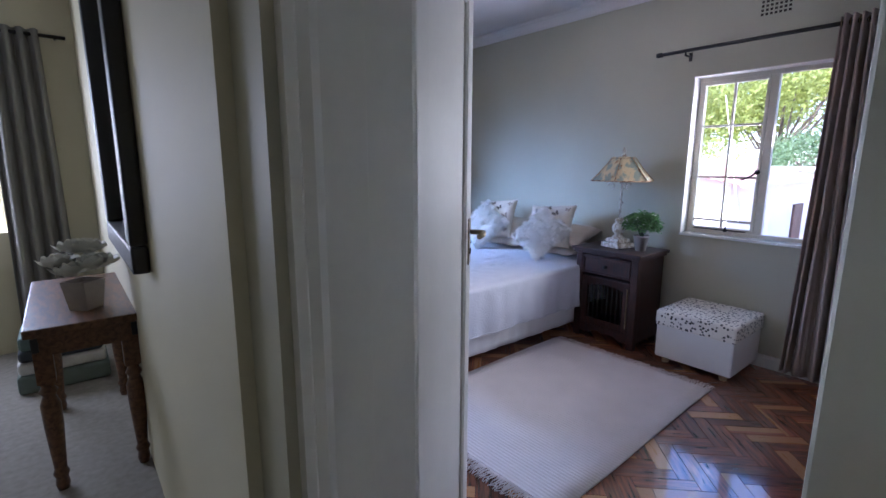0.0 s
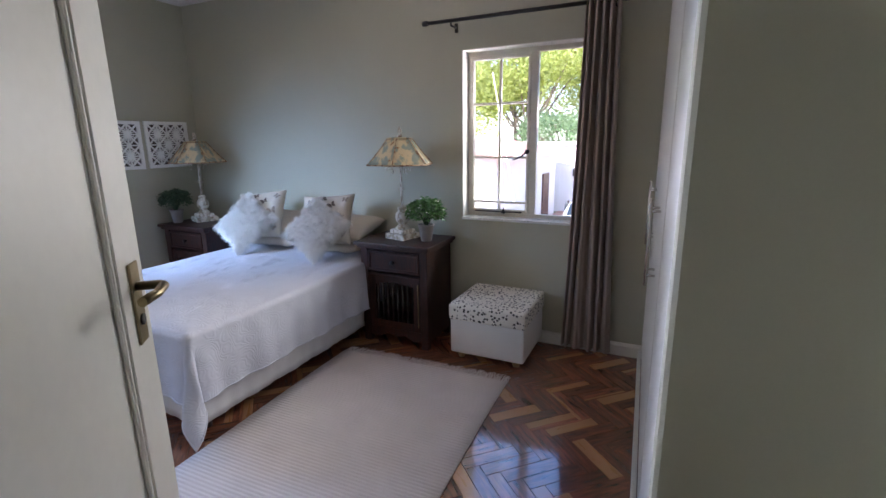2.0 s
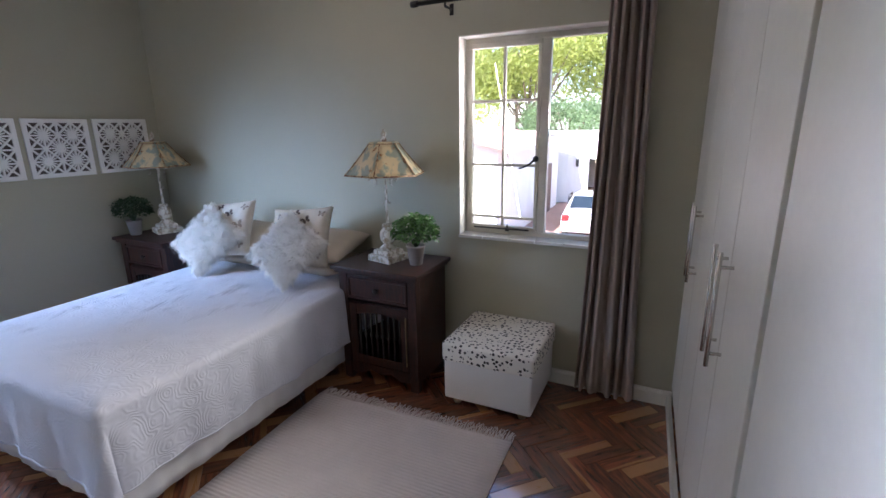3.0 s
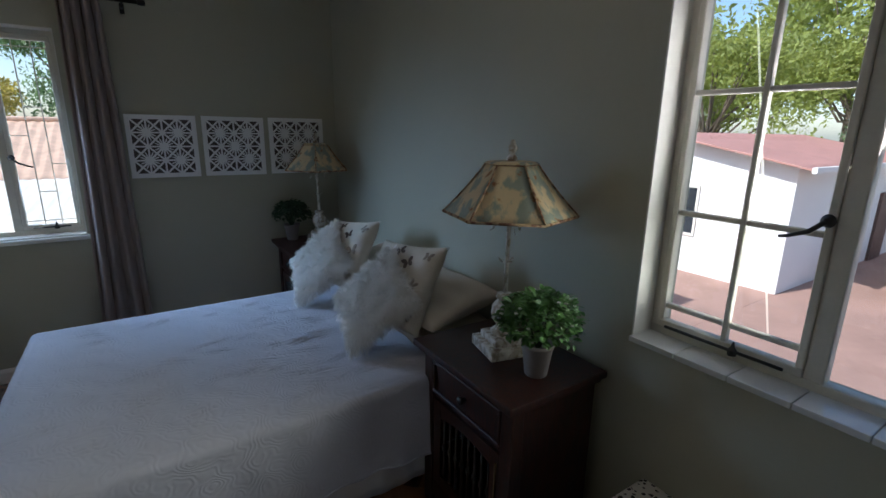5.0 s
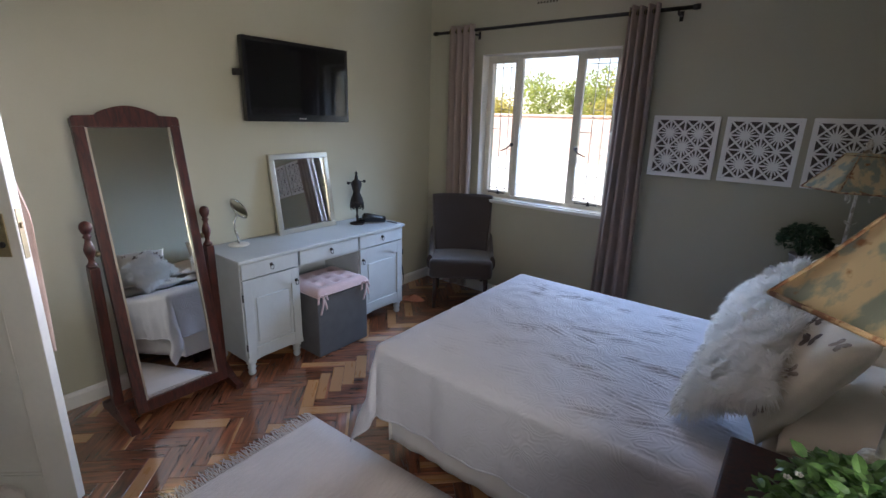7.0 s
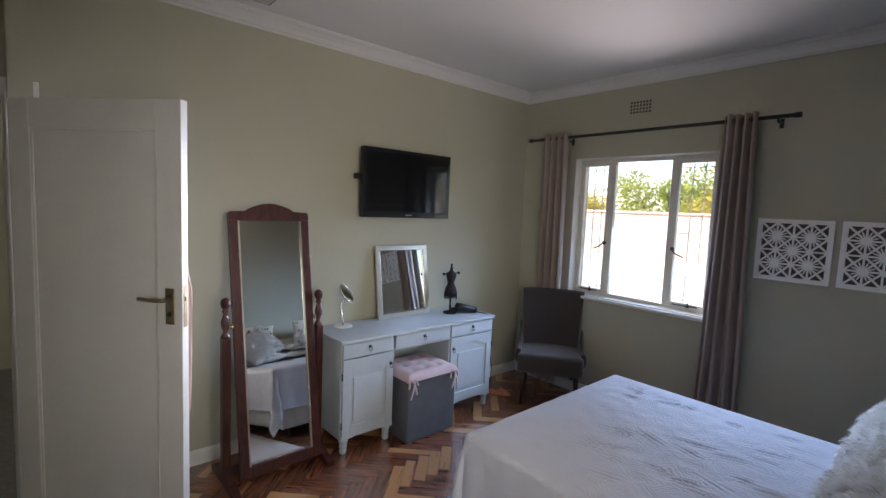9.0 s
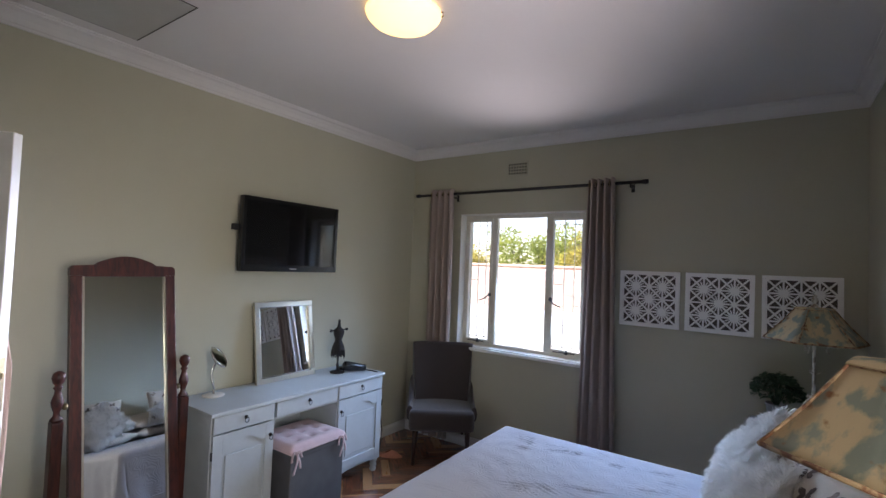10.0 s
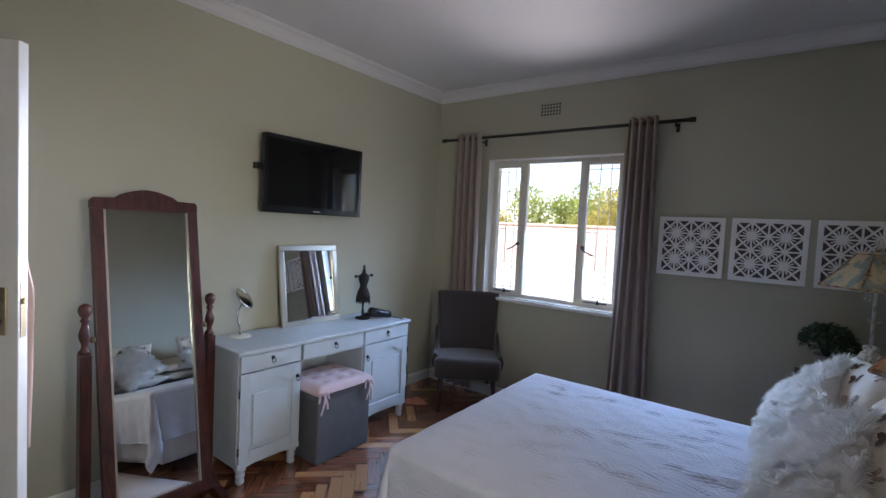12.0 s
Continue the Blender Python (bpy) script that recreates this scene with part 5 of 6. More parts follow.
for a, b in ((DYA, 3.40), (3.405, 3.91), (3.915, DYB)):
    bm = B()
    box(bm, DX1 - 0.02, DX1, a + 0.006, b - 0.006, 0.632, DH - 0.026, bev=0.004)
    d = part("drawer", bm, PAINTED, dt)
    ring_pull(DX1, (a + b) / 2, 0.69, d)
for k, (a, b) in enumerate(CABS):
    lo, hi = 0.128, 0.626
    bm = B()
    box(bm, DX1 - 0.02, DX1, a + 0.006, a + 0.062, lo, hi, bev=0.003)
    box(bm, DX1 - 0.02, DX1, b - 0.062, b - 0.006, lo, hi, bev=0.003)
    box(bm, DX1 - 0.02, DX1, a + 0.062, b - 0.062, lo, lo + 0.06, bev=0.003)
    ar = [(b - 0.062, hi - 0.002), (a + 0.062, hi - 0.002)]
    wd = b - a - 0.124
    for i in range(15):
        f = i / 14
        ar.append((a + 0.062 + wd * f, hi - 0.095 + 0.045 * max(0.0, math.sin(math.pi * (f - 0.12) / 0.76)) ** 0.6 if 0.12 < f < 0.88 else hi - 0.095))
    prism(bm, ar, 0.018, 'x', DX1 - 0.019)
    dd = part("door", bm, PAINTED, dt)
    bm = B()
    box(bm, DX1 - 0.019, DX1 - 0.010, a + 0.055, b - 0.055, lo + 0.05, hi - 0.03)
    part("door_panel", bm, PAINTED, dd)
    bm = B()
    box(bm, DX1 - 0.010, DX1 - 0.004, a + 0.085, b - 0.085, lo + 0.085, hi - 0.125, bev=0.005)
    part("raised_field", bm, PAINTED, dd)
    ring_pull(DX1, (b - 0.03) if k == 0 else (a + 0.03), 0.545, dd)
    for z in (0.20, 0.52):
        bm = B()
        yh = a + 0.002 if k == 0 else b - 0.002
        lathe(bm, [(0.005, -0.022), (0.005, 0.022)], 8, at=(DX1 - 0.002, yh, z))
        part("hinge", bm, IRON, dd)
    # scalloped apron
    ap = [(a, 0.128), (b, 0.128)]
    for i in range(15):
        f = 1 - i / 14
        ap.append((a + (b - a) * f, 0.098 + 0.022 * math.sin(math.pi * f) ** 2))
    bm = B()
    prism(bm, ap, 0.018, 'x', DX1 - 0.022)
    part("apron", bm, PAINTED, dt)
    for x in (DX0 + 0.04, DX1 - 0.035):
        for y in (a + 0.035, b - 0.035):
            bm = B()
            lathe(bm, [(0.016, 0), (0.024, 0.012), (0.025, 0.022), (0.018, 0.034), (0.026, 0.046), (0.026, 0.056), (0.02, 0.066), (0.03, 0.082), (0.03, 0.11)], 16, at=(x, y, 0))
            part("leg", bm, PAINTED, dt, "short turned leg")

# storage box with a tied seat cushion
sb = thing("storage_box", (2.42, 3.65, 0), 0, "charcoal fabric storage box pushed under the dressing table", "storage box")
bm = B()
box(bm, -0.18, 0.18, -0.215, 0.215, 0.0, 0.425, bev=0.012, seg=3)
part("box", bm, BOXF, sb)
bm = B()
box(bm, -0.186, 0.186, -0.221, 0.221, 0.395, 0.43, bev=0.008)
part("lid", bm, BOXF, sb)
sc = thing("seat_cushion", (2.42, 3.65, 0.43), 0, "dusty pink tufted seat cushion with tied ribbons", "cushion")
bm = B()


def tuft(u, v):
    x, y = (u - 0.5) * 0.39, (v - 0.5) * 0.45
    e = min(u, 1 - u, v, 1 - v)
    z = 0.045 * min(1, e / 0.08) ** 0.5
    for a in (0.25, 0.5, 0.75):
        for b in (0.25, 0.5, 0.75):
            r2 = ((u - a) * 0.39) ** 2 + ((v - b) * 0.45) ** 2
            z -= 0.02 * math.exp(-r2 / 0.0006)
    return (x, y, 0.004 + max(z, 0))


sheet(bm, tuft, 36, 40)
sheet(bm, lambda u, v: ((u - 0.5) * 0.39, (0.5 - v) * 0.45, 0.001), 2, 2)
part("pad", bm, PINK, sc)
for s in (-1, 1):
    bm = B()
    y = s * 0.185
    for q, dz, dy in ((0, -0.10, 0.03), (1, -0.13, -0.012), (2, -0.04, 0.045), (3, -0.045, -0.04)):
        def rib(u, v, dz=dz, dy=dy, y=y, q=q):
            bend = 0.05 * math.sin(math.pi * u) if q > 1 else 0
            return (0.196 + 0.012 * math.sin(3 * u + q) + 0.004 * q, y + dy * u + (v - 0.5) * 0.016, 0.008 + dz * u + bend * 0.6)
        sheet(bm, rib, 8, 1, 0.0012)
    part("ribbon", bm, PINK, sc, "tied pink ribbon bow")

# leaning mirror on the dressing table
tm = thing("table_mirror", (W + 0.115, 3.735, DH), 0, "champagne-framed mirror leaning on the wall", "mirror")
tilt = Matrix.Rotation(radians(-8.2), 4, 'Y')
w, h, f = 0.49, 0.555, 0.042
bm = B()
for r in ((-w / 2, w / 2, 0, f), (-w / 2, w / 2, h - f, h), (-w / 2, -w / 2 + f, f, h - f), (w / 2 - f, w / 2, f, h - f)):
    box(bm, -0.022, 0, *r, bev=0.006, m=tilt)
part("frame", bm, SILVER, tm)
for r in ((-w / 2 + f - 0.006, w / 2 - f + 0.006, f - 0.006, f), (-w / 2 + f - 0.006, w / 2 - f + 0.006, h - f, h - f + 0.006)):
    bm = B()
    box(bm, -0.016, 0.003, *r, bev=0.001, seg=1, m=tilt)
    part("inner_bead", bm, CHROME, tm)
bm = B()
box(bm, -0.018, -0.012, -w / 2 + f - 0.002, w / 2 - f + 0.002, f - 0.002, h - f + 0.002, m=tilt)
part("glass", bm, MIRROR, tm)

# round vanity mirror on a bent stem
vm = thing("vanity_mirror", (2.155, 3.185, DH), 0, "small round vanity mirror on a clear bent stem", "mirror")
bm = B()
lathe(bm, [(0.062, 0), (0.064, 0.004), (0.06, 0.008), (0.0, 0.012)], 28)
part("base", bm, TRIM, vm, "pale acrylic base")
bm = B()
tube(bm, [(0, 0, 0.008), (0.004, -0.004, 0.05), (-0.004, -0.014, 0.10), (-0.01, -0.012, 0.15), (0.0, 0.0, 0.19), (0.008, 0.01, 0.215)], 0.007, 10)
part("stem", bm, CHROME, vm)
head = Matrix.Translation((0.012, 0.015, 0.235)) @ Matrix.Rotation(radians(40), 4, 'Z') @ Matrix.Rotation(radians(55), 4, 'Y')
bm = B()
lathe(bm, [(0.070, -0.006), (0.075, 0.0), (0.070, 0.006), (0.066, 0.006), (0.066, -0.006)], 30, m=head)
part("rim", bm, CHROME, vm)
bm = B()
lathe(bm, [(0.067, -0.003), (0.067, 0.003)], 30, m=head)
part("glass", bm, MIRROR, vm)

# black dress form jewellery stand: one plain mesh
ds = thing("dress_form_stand", (2.23, 4.12, DH), 0, "small black dress-form jewellery stand with a fringed hem", "jewellery stand")
bm = B()
lathe(bm, [(0.055, 0), (0.057, 0.008), (0.04, 0.014), (0.012, 0.02), (0.008, 0.03), (0.011, 0.06), (0.006, 0.075), (0.008, 0.10), (0.012, 0.135), (0.036, 0.15), (0.05, 0.175), (0.046, 0.20), (0.03, 0.235), (0.026, 0.25), (0.036, 0.285), (0.042, 0.31), (0.036, 0.33), (0.016, 0.345), (0.012, 0.362), (0.013, 0.37), (0.007, 0.38), (0.011, 0.395), (0.0, 0.41)], 20)
tube(bm, [(0, -0.075, 0.325), (0, 0.075, 0.325)], 0.005, 8)
for s in (-1, 1):
    bmesh.ops.create_icosphere(bm, subdivisions=2, radius=0.012, matrix=Matrix.Translation((0, s * 0.08, 0.325)))
rng = random.Random(2)
for k in range(60):
    a = 2 * math.pi * k / 60
    r = 0.05
    tube(bm, [(r * math.cos(a), r * math.sin(a), 0.175), (r * 1.05 * math.cos(a), r * 1.05 * math.sin(a), 0.12 + rng.uniform(-0.01, 0.015))], 0.0022, 4)
part("form", bm, MANN, ds)

# hair dryer with its cord
hd = thing("hair_dryer", (2.30, 4.22, DH), -20, "black hair dryer lying on the dressing table", "hair dryer")
bm = B()
lathe(bm, [(0.026, -0.10), (0.028, -0.05), (0.034, 0.0), (0.038, 0.05), (0.036, 0.075), (0.022, 0.085), (0.0, 0.086)], 20, m=Matrix.Translation((0, 0.0, 0.04)) @ Matrix.Rotation(radians(80), 4, 'X'))
part("barrel", bm, TVB, hd)
bm = B()
tube(bm, [(0.0, -0.05, 0.035), (-0.05, -0.07, 0.026), (-0.10, -0.085, 0.018)], 0.017, 12, 0.013)
part("grip", bm, TVB, hd)
bm = B()
tube(bm, [(-0.10, -0.085, 0.012), (-0.12, 0.0, 0.006), (-0.03, 0.11, 0.005), (0.10, 0.16, 0.005)], 0.004, 8)
part("cord", bm, IRON, hd)
cord = thing("power_cord", (0, 0, 0), 0, "thin black cord hanging beside the dressing table", "cord")
bm = B()
tube(bm, [(2.38, 4.392, DH - 0.012), (2.41, 4.40, 0.55), (2.46, 4.405, 0.3), (2.45, 4.40, 0.1), (2.38, 4.405, 0.006), (2.22, 4.43, 0.006)], 0.0035, 8)
part("cable", bm, IRON, cord)

# ---- cheval mirror ----
cm = thing("cheval_mirror", (2.335, 2.633, 0), 0, "tall mahogany cheval mirror with turned posts", "mirror")
lean = Matrix.Translation((0, 0, 0.90)) @ Matrix.Rotation(radians(-9.2), 4, 'Y')
w, lo, hi, f = 0.472, -0.845, 0.595, 0.05
bm = B()
box(bm, -0.016, 0.014, -w / 2, -w / 2 + f, lo, hi, bev=0.005, m=lean)
box(bm, -0.016, 0.014, w / 2 - f, w / 2, lo, hi, bev=0.005, m=lean)
box(bm, -0.016, 0.014, -w / 2 + f, w / 2 - f, lo, lo + 0.06, bev=0.004, m=lean)
part("frame", bm, MAHOG, cm)
crest = [(-w / 2, hi), (-w / 2, hi + 0.035), (-w / 2 + 0.01, hi + 0.048), (-0.14, hi + 0.052)]
for i in range(11):
    t = i / 10
    crest.append((-0.12 + 0.24 * t, hi + 0.068 + 0.03 * math.sin(math.pi * t)))
crest += [(0.14, hi + 0.052), (w / 2 - 0.01, hi + 0.048), (w / 2, hi + 0.035), (w / 2, hi), (w / 2 - f, hi), (w / 2 - f, hi - 0.005), (-w / 2 + f, hi - 0.005), (-w / 2 + f, hi)]
bm = B()
prism(bm, crest, 0.032, 'x', -0.017, m=lean)
part("crest", bm, MAHOG, cm, "scalloped mahogany crest")
bm = B()
for s in (-1, 1):
    y = s * (w / 2 - f - 0.004)
    box(bm, 0.006, 0.012, y - 0.004, y + 0.004, lo + 0.06, hi - 0.005, m=lean)
part("inner_bead", bm, SILVER, cm)
bm = B()
box(bm, -0.010, 0.004, -w / 2 + f - 0.004, w / 2 - f + 0.004, lo + 0.056, hi + 0.002, m=lean)
part("glass", bm, MIRROR, cm)
for s in (-1, 1):
    y = s * 0.275
    bm = B()
    box(bm, -0.028, 0.028, y - 0.022, y + 0.022, 0.05, 0.84, bev=0.006)
    lathe(bm, [(0.022, 0.84), (0.026, 0.85), (0.014, 0.865), (0.012, 0.88), (0.022, 0.91), (0.024, 0.93), (0.014, 0.965), (0.012, 0.98), (0.02, 0.99), (0.012, 1.0), (0.022, 1.015), (0.027, 1.035), (0.022, 1.055), (0.008, 1.064), (0.0, 1.066)], 18, at=(0, y, 0))
    post = part("post", bm, MAHOG, cm, "turned mahogany post")
    bm = B()
    foot = [(-0.20, 0), (-0.20, 0.03), (-0.12, 0.05), (-0.045, 0.10), (0.045, 0.10), (0.12, 0.05), (0.20, 0.03), (0.20, 0)]
    prism(bm, foot, 0.04, 'y', y - 0.02)
    part("foot", bm, MAHOG, cm)
    bm = B()
    lathe(bm, [(0.014, 0), (0.016, 0.012), (0.008, 0.02)], 12, m=Matrix.Translation((0, s * 0.237, 0.90)) @ Matrix.Rotation(-s * math.pi / 2, 4, 'X'))
    part("pivot", bm, BRASS, cm)
bm = B()
box(bm, -0.02, 0.02, -0.255, 0.255, 0.04, 0.085, bev=0.005)
part("stretcher", bm, MAHOG, cm)

# ---- upholstered chair in the corner ----
ch = thing("upholstered_chair", (2.66, 4.93, 0), 36, "charcoal grey upholstered low-armed chair standing in the corner", "chair")
# local -y is the front
bm = B()
box(bm, -0.265, 0.265, -0.27, 0.22, 0.27, 0.43, bev=0.04, seg=4)
for v in bm.verts:
    if v.co.z > 0.40:
        v.co.z += 0.025 * (1 - (v.co.x / 0.27) ** 2)
for fc in bm.faces:
    fc.smooth = True
part("seat", bm, GREYF, ch)
bm = B()


def chair_back(u, v):
    x = (u - 0.5) * (0.50 + 0.05 * v)
    z = 0.36 + 0.55 * v - 0.012 * (abs(2 * u - 1) ** 4)
    y = 0.16 + 0.10 * v - 0.06 * abs(2 * u - 1) ** 2.2 * (1 - 0.6 * v)
    return (x, y, z)


sheet(bm, lambda u, v: chair_back(1 - u, v), 24, 18, 0.075)
part("backrest", bm, GREYF, ch)
for s in (-1, 1):
    bm = B()
    prof = []

    def arm(u, v, s=s):
        y = 0.20 - 0.40 * u
        t = 2 * math.pi * v
        top = 0.62 - 0.16 * min(1, u * 1.6) ** 0.6 if u > 0 else 0.62
        hgt = (top - 0.34) / 2
        return (s * (0.262 + 0.026 * math.cos(t)), y, 0.34 + hgt + hgt * math.sin(t))
    sheet(bm, arm, 14, 16)
    for u in (0.0, 1.0):
        vs = [bm.verts.new(arm(u, k / 16)) for k in range(16)]
        bm.faces.new(vs)
    part("arm", bm, GREYF, ch)
for x, y, dx, dy in ((-0.21, -0.22, -0.01, -0.02), (0.21, -0.22, 0.01, -0.02), (-0.2, 0.18, -0.01, 0.07), (0.2, 0.18, 0.01, 0.07)):
    bm = B()
    tube(bm, [(x, y, 0.28), (x + dx, y + dy, 0.0)], 0.022, 10, 0.013)
    part("leg", bm, DARKW, ch, "dark tapered wooden leg")

# slippers beside the dressing table
sl = thing("slipper", (2.36, 4.62, 0), 25, "peach fabric slipper on the parquet", "slipper")
bm = B()


def slip(u, v):
    t = 2 * math.pi * u
    r = 1 - v
    return (0.115 * math.cos(t) * (0.35 + 0.65 * r) - 0.02 * v, 0.045 * math.sin(t) * (0.5 + 0.5 * r), 0.004 + 0.045 * math.sin(v * 1.6) * (0.6 + 0.4 * math.cos(t)))


sheet(bm, slip, 24, 8)
part("upper", bm, ORANGE, sl)
bm = B()
prism(bm, [(0.118 * math.cos(2 * math.pi * k / 20), 0.047 * math.sin(2 * math.pi * k / 20)) for k in range(20)], 0.008, 'z', 0.0)
part("sole", bm, ORANGE, sl)

# flex of the bedside lamp behind the cabinet
fx = thing("lamp_flex", (0, 0, 0), 0, "thin white lamp flex on the floor behind the bed", "cord")
bm = B()
tube(bm, [(5.30, 3.06, 0.006), (5.15, 3.10, 0.006), (5.05, 3.055, 0.006), (4.99, 3.05, 0.006), (5.10, 3.03, 0.02), (5.38, 3.035, 0.12)], 0.0035, 8)
part("cable", bm, TRIM, fx)


# ---- the hall outside the bedroom ----
HX = W - T
bm = B()
box(bm, -0.6, HX, -0.6, 5.4, -0.2, 0.004)
structure("floor_hall", bm, CARPET, "grey-beige looped carpet", "floor")
bm = B()
box(bm, HX - 0.025, HX, 1.64, 5.4, 0.0, C)
box(bm, HX - 0.004, HX, -0.6, DY0, 0.0, C)
box(bm, HX - 0.004, HX, DY0, DY1, DZ + 0.02, C)
structure("wall_hall_east", bm, HALL, "cream painted hall wall beside the doorway", "wall")
bm = B()
box(bm, -0.7, -0.6, -0.7, 5.5, -0.2, C)
structure("wall_hall_west", bm, HALL, "cream painted hall wall", "wall")
bm = B()
box(bm, -0.6, HX, -0.7, -0.6, -0.2, C)
box(bm, HX, W, -0.7, 0.45, -0.2, C)
structure("wall_hall_south", bm, HALL, "cream painted hall wall", "wall")
bm = B()
box(bm, -0.6, 0.1, 5.4, 5.6, -0.2, C)
box(bm, 1.42, HX, 5.4, 5.6, -0.2, C)
box(bm, 0.1, 1.42, 5.4, 5.6, -0.2, 0.9)
box(bm, 0.1, 1.42, 5.4, 5.6, 2.1, C)
structure("wall_hall_north", bm, HALL, "cream painted hall wall with a window", "wall")
bm = B()
box(bm, -0.7, HX, -0.7, 5.6, C, C + 0.12)
structure("ceiling_hall", bm, CEIL, "white painted hall ceiling", "ceiling")
hw = thing("window_3", (0, 0, 0), 0, "white framed hall window behind a grey curtain", "window", kind="structure")
bm = B()
bars(bm, [(0.1, 1.42, 5.48, 5.52, 0.9, 0.94), (0.1, 1.42, 5.48, 5.52, 2.06, 2.1), (0.1, 0.14, 5.48, 5.52, 0.94, 2.06), (1.38, 1.42, 5.48, 5.52, 0.94, 2.06), (0.74, 0.78, 5.48, 5.52, 0.94, 2.06)])
part("window_frame", bm, CASEMENT, hw)
bm = B()
box(bm, 0.13, 1.39, 5.5, 5.504, 0.93, 2.07)
part("pane", bm, GLASS, hw).visible_shadow = False
bm = B()
box(bm, W - T, W, DY0 + 0.03, DY1 - 0.03, -0.012, 0.006)
structure("threshold", bm, PARQ, "dark wooden threshold board in the doorway", "threshold")

HALLC = surf("grey_hall_curtain_cloth", (0.22, 0.21, 0.19), rough=0.85, var=0.08, scale=6, bump=0.3, bscale=400)
hc = thing("hall_curtain", (1.58, 5.31, 2.30), 0, "grey eyelet curtain beside the hall window", "curtain")
bm = B()


def hall_fold(u, v):
    return ((u - 0.5) * (0.30 + 0.06 * v), 0.04 * math.sin(2 * math.pi * 4 * u + 0.5 * v), -2.27 * v)


sheet(bm, hall_fold, 48, 20, 0.003)
part("cloth", bm, HALLC, hc)
hr = thing("curtain_rod", (0.0, 5.31, 2.265), 0, "black metal curtain rod in the hall", "curtain rod", "black curtain rods")
bm = B()
lathe(bm, [(0.0125, 0), (0.0125, 1.88)], 12, m=Matrix.Rotation(math.pi / 2, 4, 'Y'))
part("pole", bm, IRON, hr)
for x in (0.15, 1.82):
    bm = B()
    tube(bm, [(x, 0, 0), (x, 0.09, 0)], 0.007, 8)
    part("bracket", bm, IRON, hr)

hm = thing("hall_mirror", (HX - 0.027, 3.02, 1.62), 0, "tall dark-framed mirror on the cream hall wall", "mirror")
bm = B()
for r in ((-0.45, 0.45, 0.48, 0.57), (-0.45, 0.45, -0.57, -0.48), (-0.45, -0.36, -0.48, 0.48), (0.36, 0.45, -0.48, 0.48)):
    box(bm, -0.05, 0, *r, bev=0.01)
part("frame", bm, IRON, hm, "wide black frame")
bm = B()
box(bm, -0.018, -0.010, -0.362, 0.362, -0.482, 0.482)
part("glass", bm, MIRROR, hm)

ct = thing("console_table", (1.75, 3.72, 0), 0, "honey-brown wooden console table with turned legs", "table")
bm = B()
box(bm, -0.20, 0.195, -0.50, 0.50, 0.715, 0.75, bev=0.006)
part("tabletop", bm, HONEY, ct)
bm = B()
box(bm, -0.16, 0.16, -0.45, -0.43, 0.62, 0.715)
box(bm, -0.16, 0.16, 0.43, 0.45, 0.62, 0.715)
box(bm, -0.17, -0.15, -0.45, 0.45, 0.62, 0.715)
box(bm, 0.15, 0.17, -0.45, 0.45, 0.62, 0.715)
part("apron", bm, HONEY, ct)
bm = B()
for s in (-1, 1):
    bm = B()
    box(bm, s * 0.17 - 0.012, s * 0.17 + 0.012, -0.458, -0.45, 0.64, 0.70, bev=0.002, seg=1)
    part("corner_strap", bm, IRON, ct, "black iron corner strap")
for x in (-0.15, 0.15):
    for y in (-0.42, 0.42):
        bm = B()
        box(bm, x - 0.032, x + 0.032, y - 0.032, y + 0.032, 0.50, 0.715, bev=0.004)
        lathe(bm, [(0.02, 0), (0.026, 0.03), (0.022, 0.06), (0.03, 0.08), (0.022, 0.1), (0.034, 0.30), (0.036, 0.40), (0.022, 0.44), (0.034, 0.46), (0.022, 0.48), (0.03, 0.50)], 16, at=(x, y, 0))
        part("leg", bm, HONEY, ct, "turned wooden leg")

fp = thing("flower_pot", (1.765, 3.45, 0.75), 0, "white artificial roses in a grey square pot", "flowers")
bm = B()
lathe(bm, [(0.062, 0), (0.082, 0.13), (0.078, 0.13), (0.07, 0.11), (0.0, 0.11)], 4)
part("pot", bm, POT, fp, "tapered grey pot")
rng = random.Random(9)
for k in range(9):
    a = 2 * math.pi * k / 6
    r = 0.078 if k < 6 else 0.035
    c = Vector((r * math.cos(a), r * math.sin(a), 0.20 + (0.07 if k >= 6 else rng.uniform(-0.015, 0.02))))
    bm = B()
    for ring in range(4):
        for q in range(5):
            t = 2 * math.pi * (q + 0.5 * ring) / 5
            m = Matrix.Translation(c) @ Matrix.Rotation(t, 4, 'Z') @ Matrix.Translation((0.008 + 0.010 * ring, 0, 0)) @ Matrix.Rotation(0.25 + 0.25 * ring, 4, 'Y')
            sheet(bm, lambda u, v, m=m: m @ Vector((0.006 * math.sin(3 * v), (u - 0.5) * 0.08 * math.sin(math.pi * (0.2 + 0.75 * v)), -0.02 + 0.065 * v)), 3, 3)
    part("rose", bm, FLOWER, fp, "white cloth rose")

pile = thing("blanket_bag", (1.62, 4.68, 0.004), 0, "green and white bag of folded blankets on the carpet", "bag")
for k, (c, h0, h1) in enumerate((((0.16, 0.20, 0.18), 0.0, 0.12), ((0.5, 0.5, 0.47), 0.12, 0.2), ((0.05, 0.06, 0.07), 0.2, 0.27), ((0.12, 0.17, 0.15), 0.27, 0.36))):
    bm = B()
    box(bm, -0.22 + 0.01 * k, 0.24 - 0.012 * k, -0.2, 0.2 - 0.02 * k, h0, h1, bev=0.03, seg=3)
    part("blanket", bm, surf("blanket_cloth_%s" % "abcd"[k], c, rough=0.9, var=0.2, scale=12, bump=0.4, bscale=200), pile)

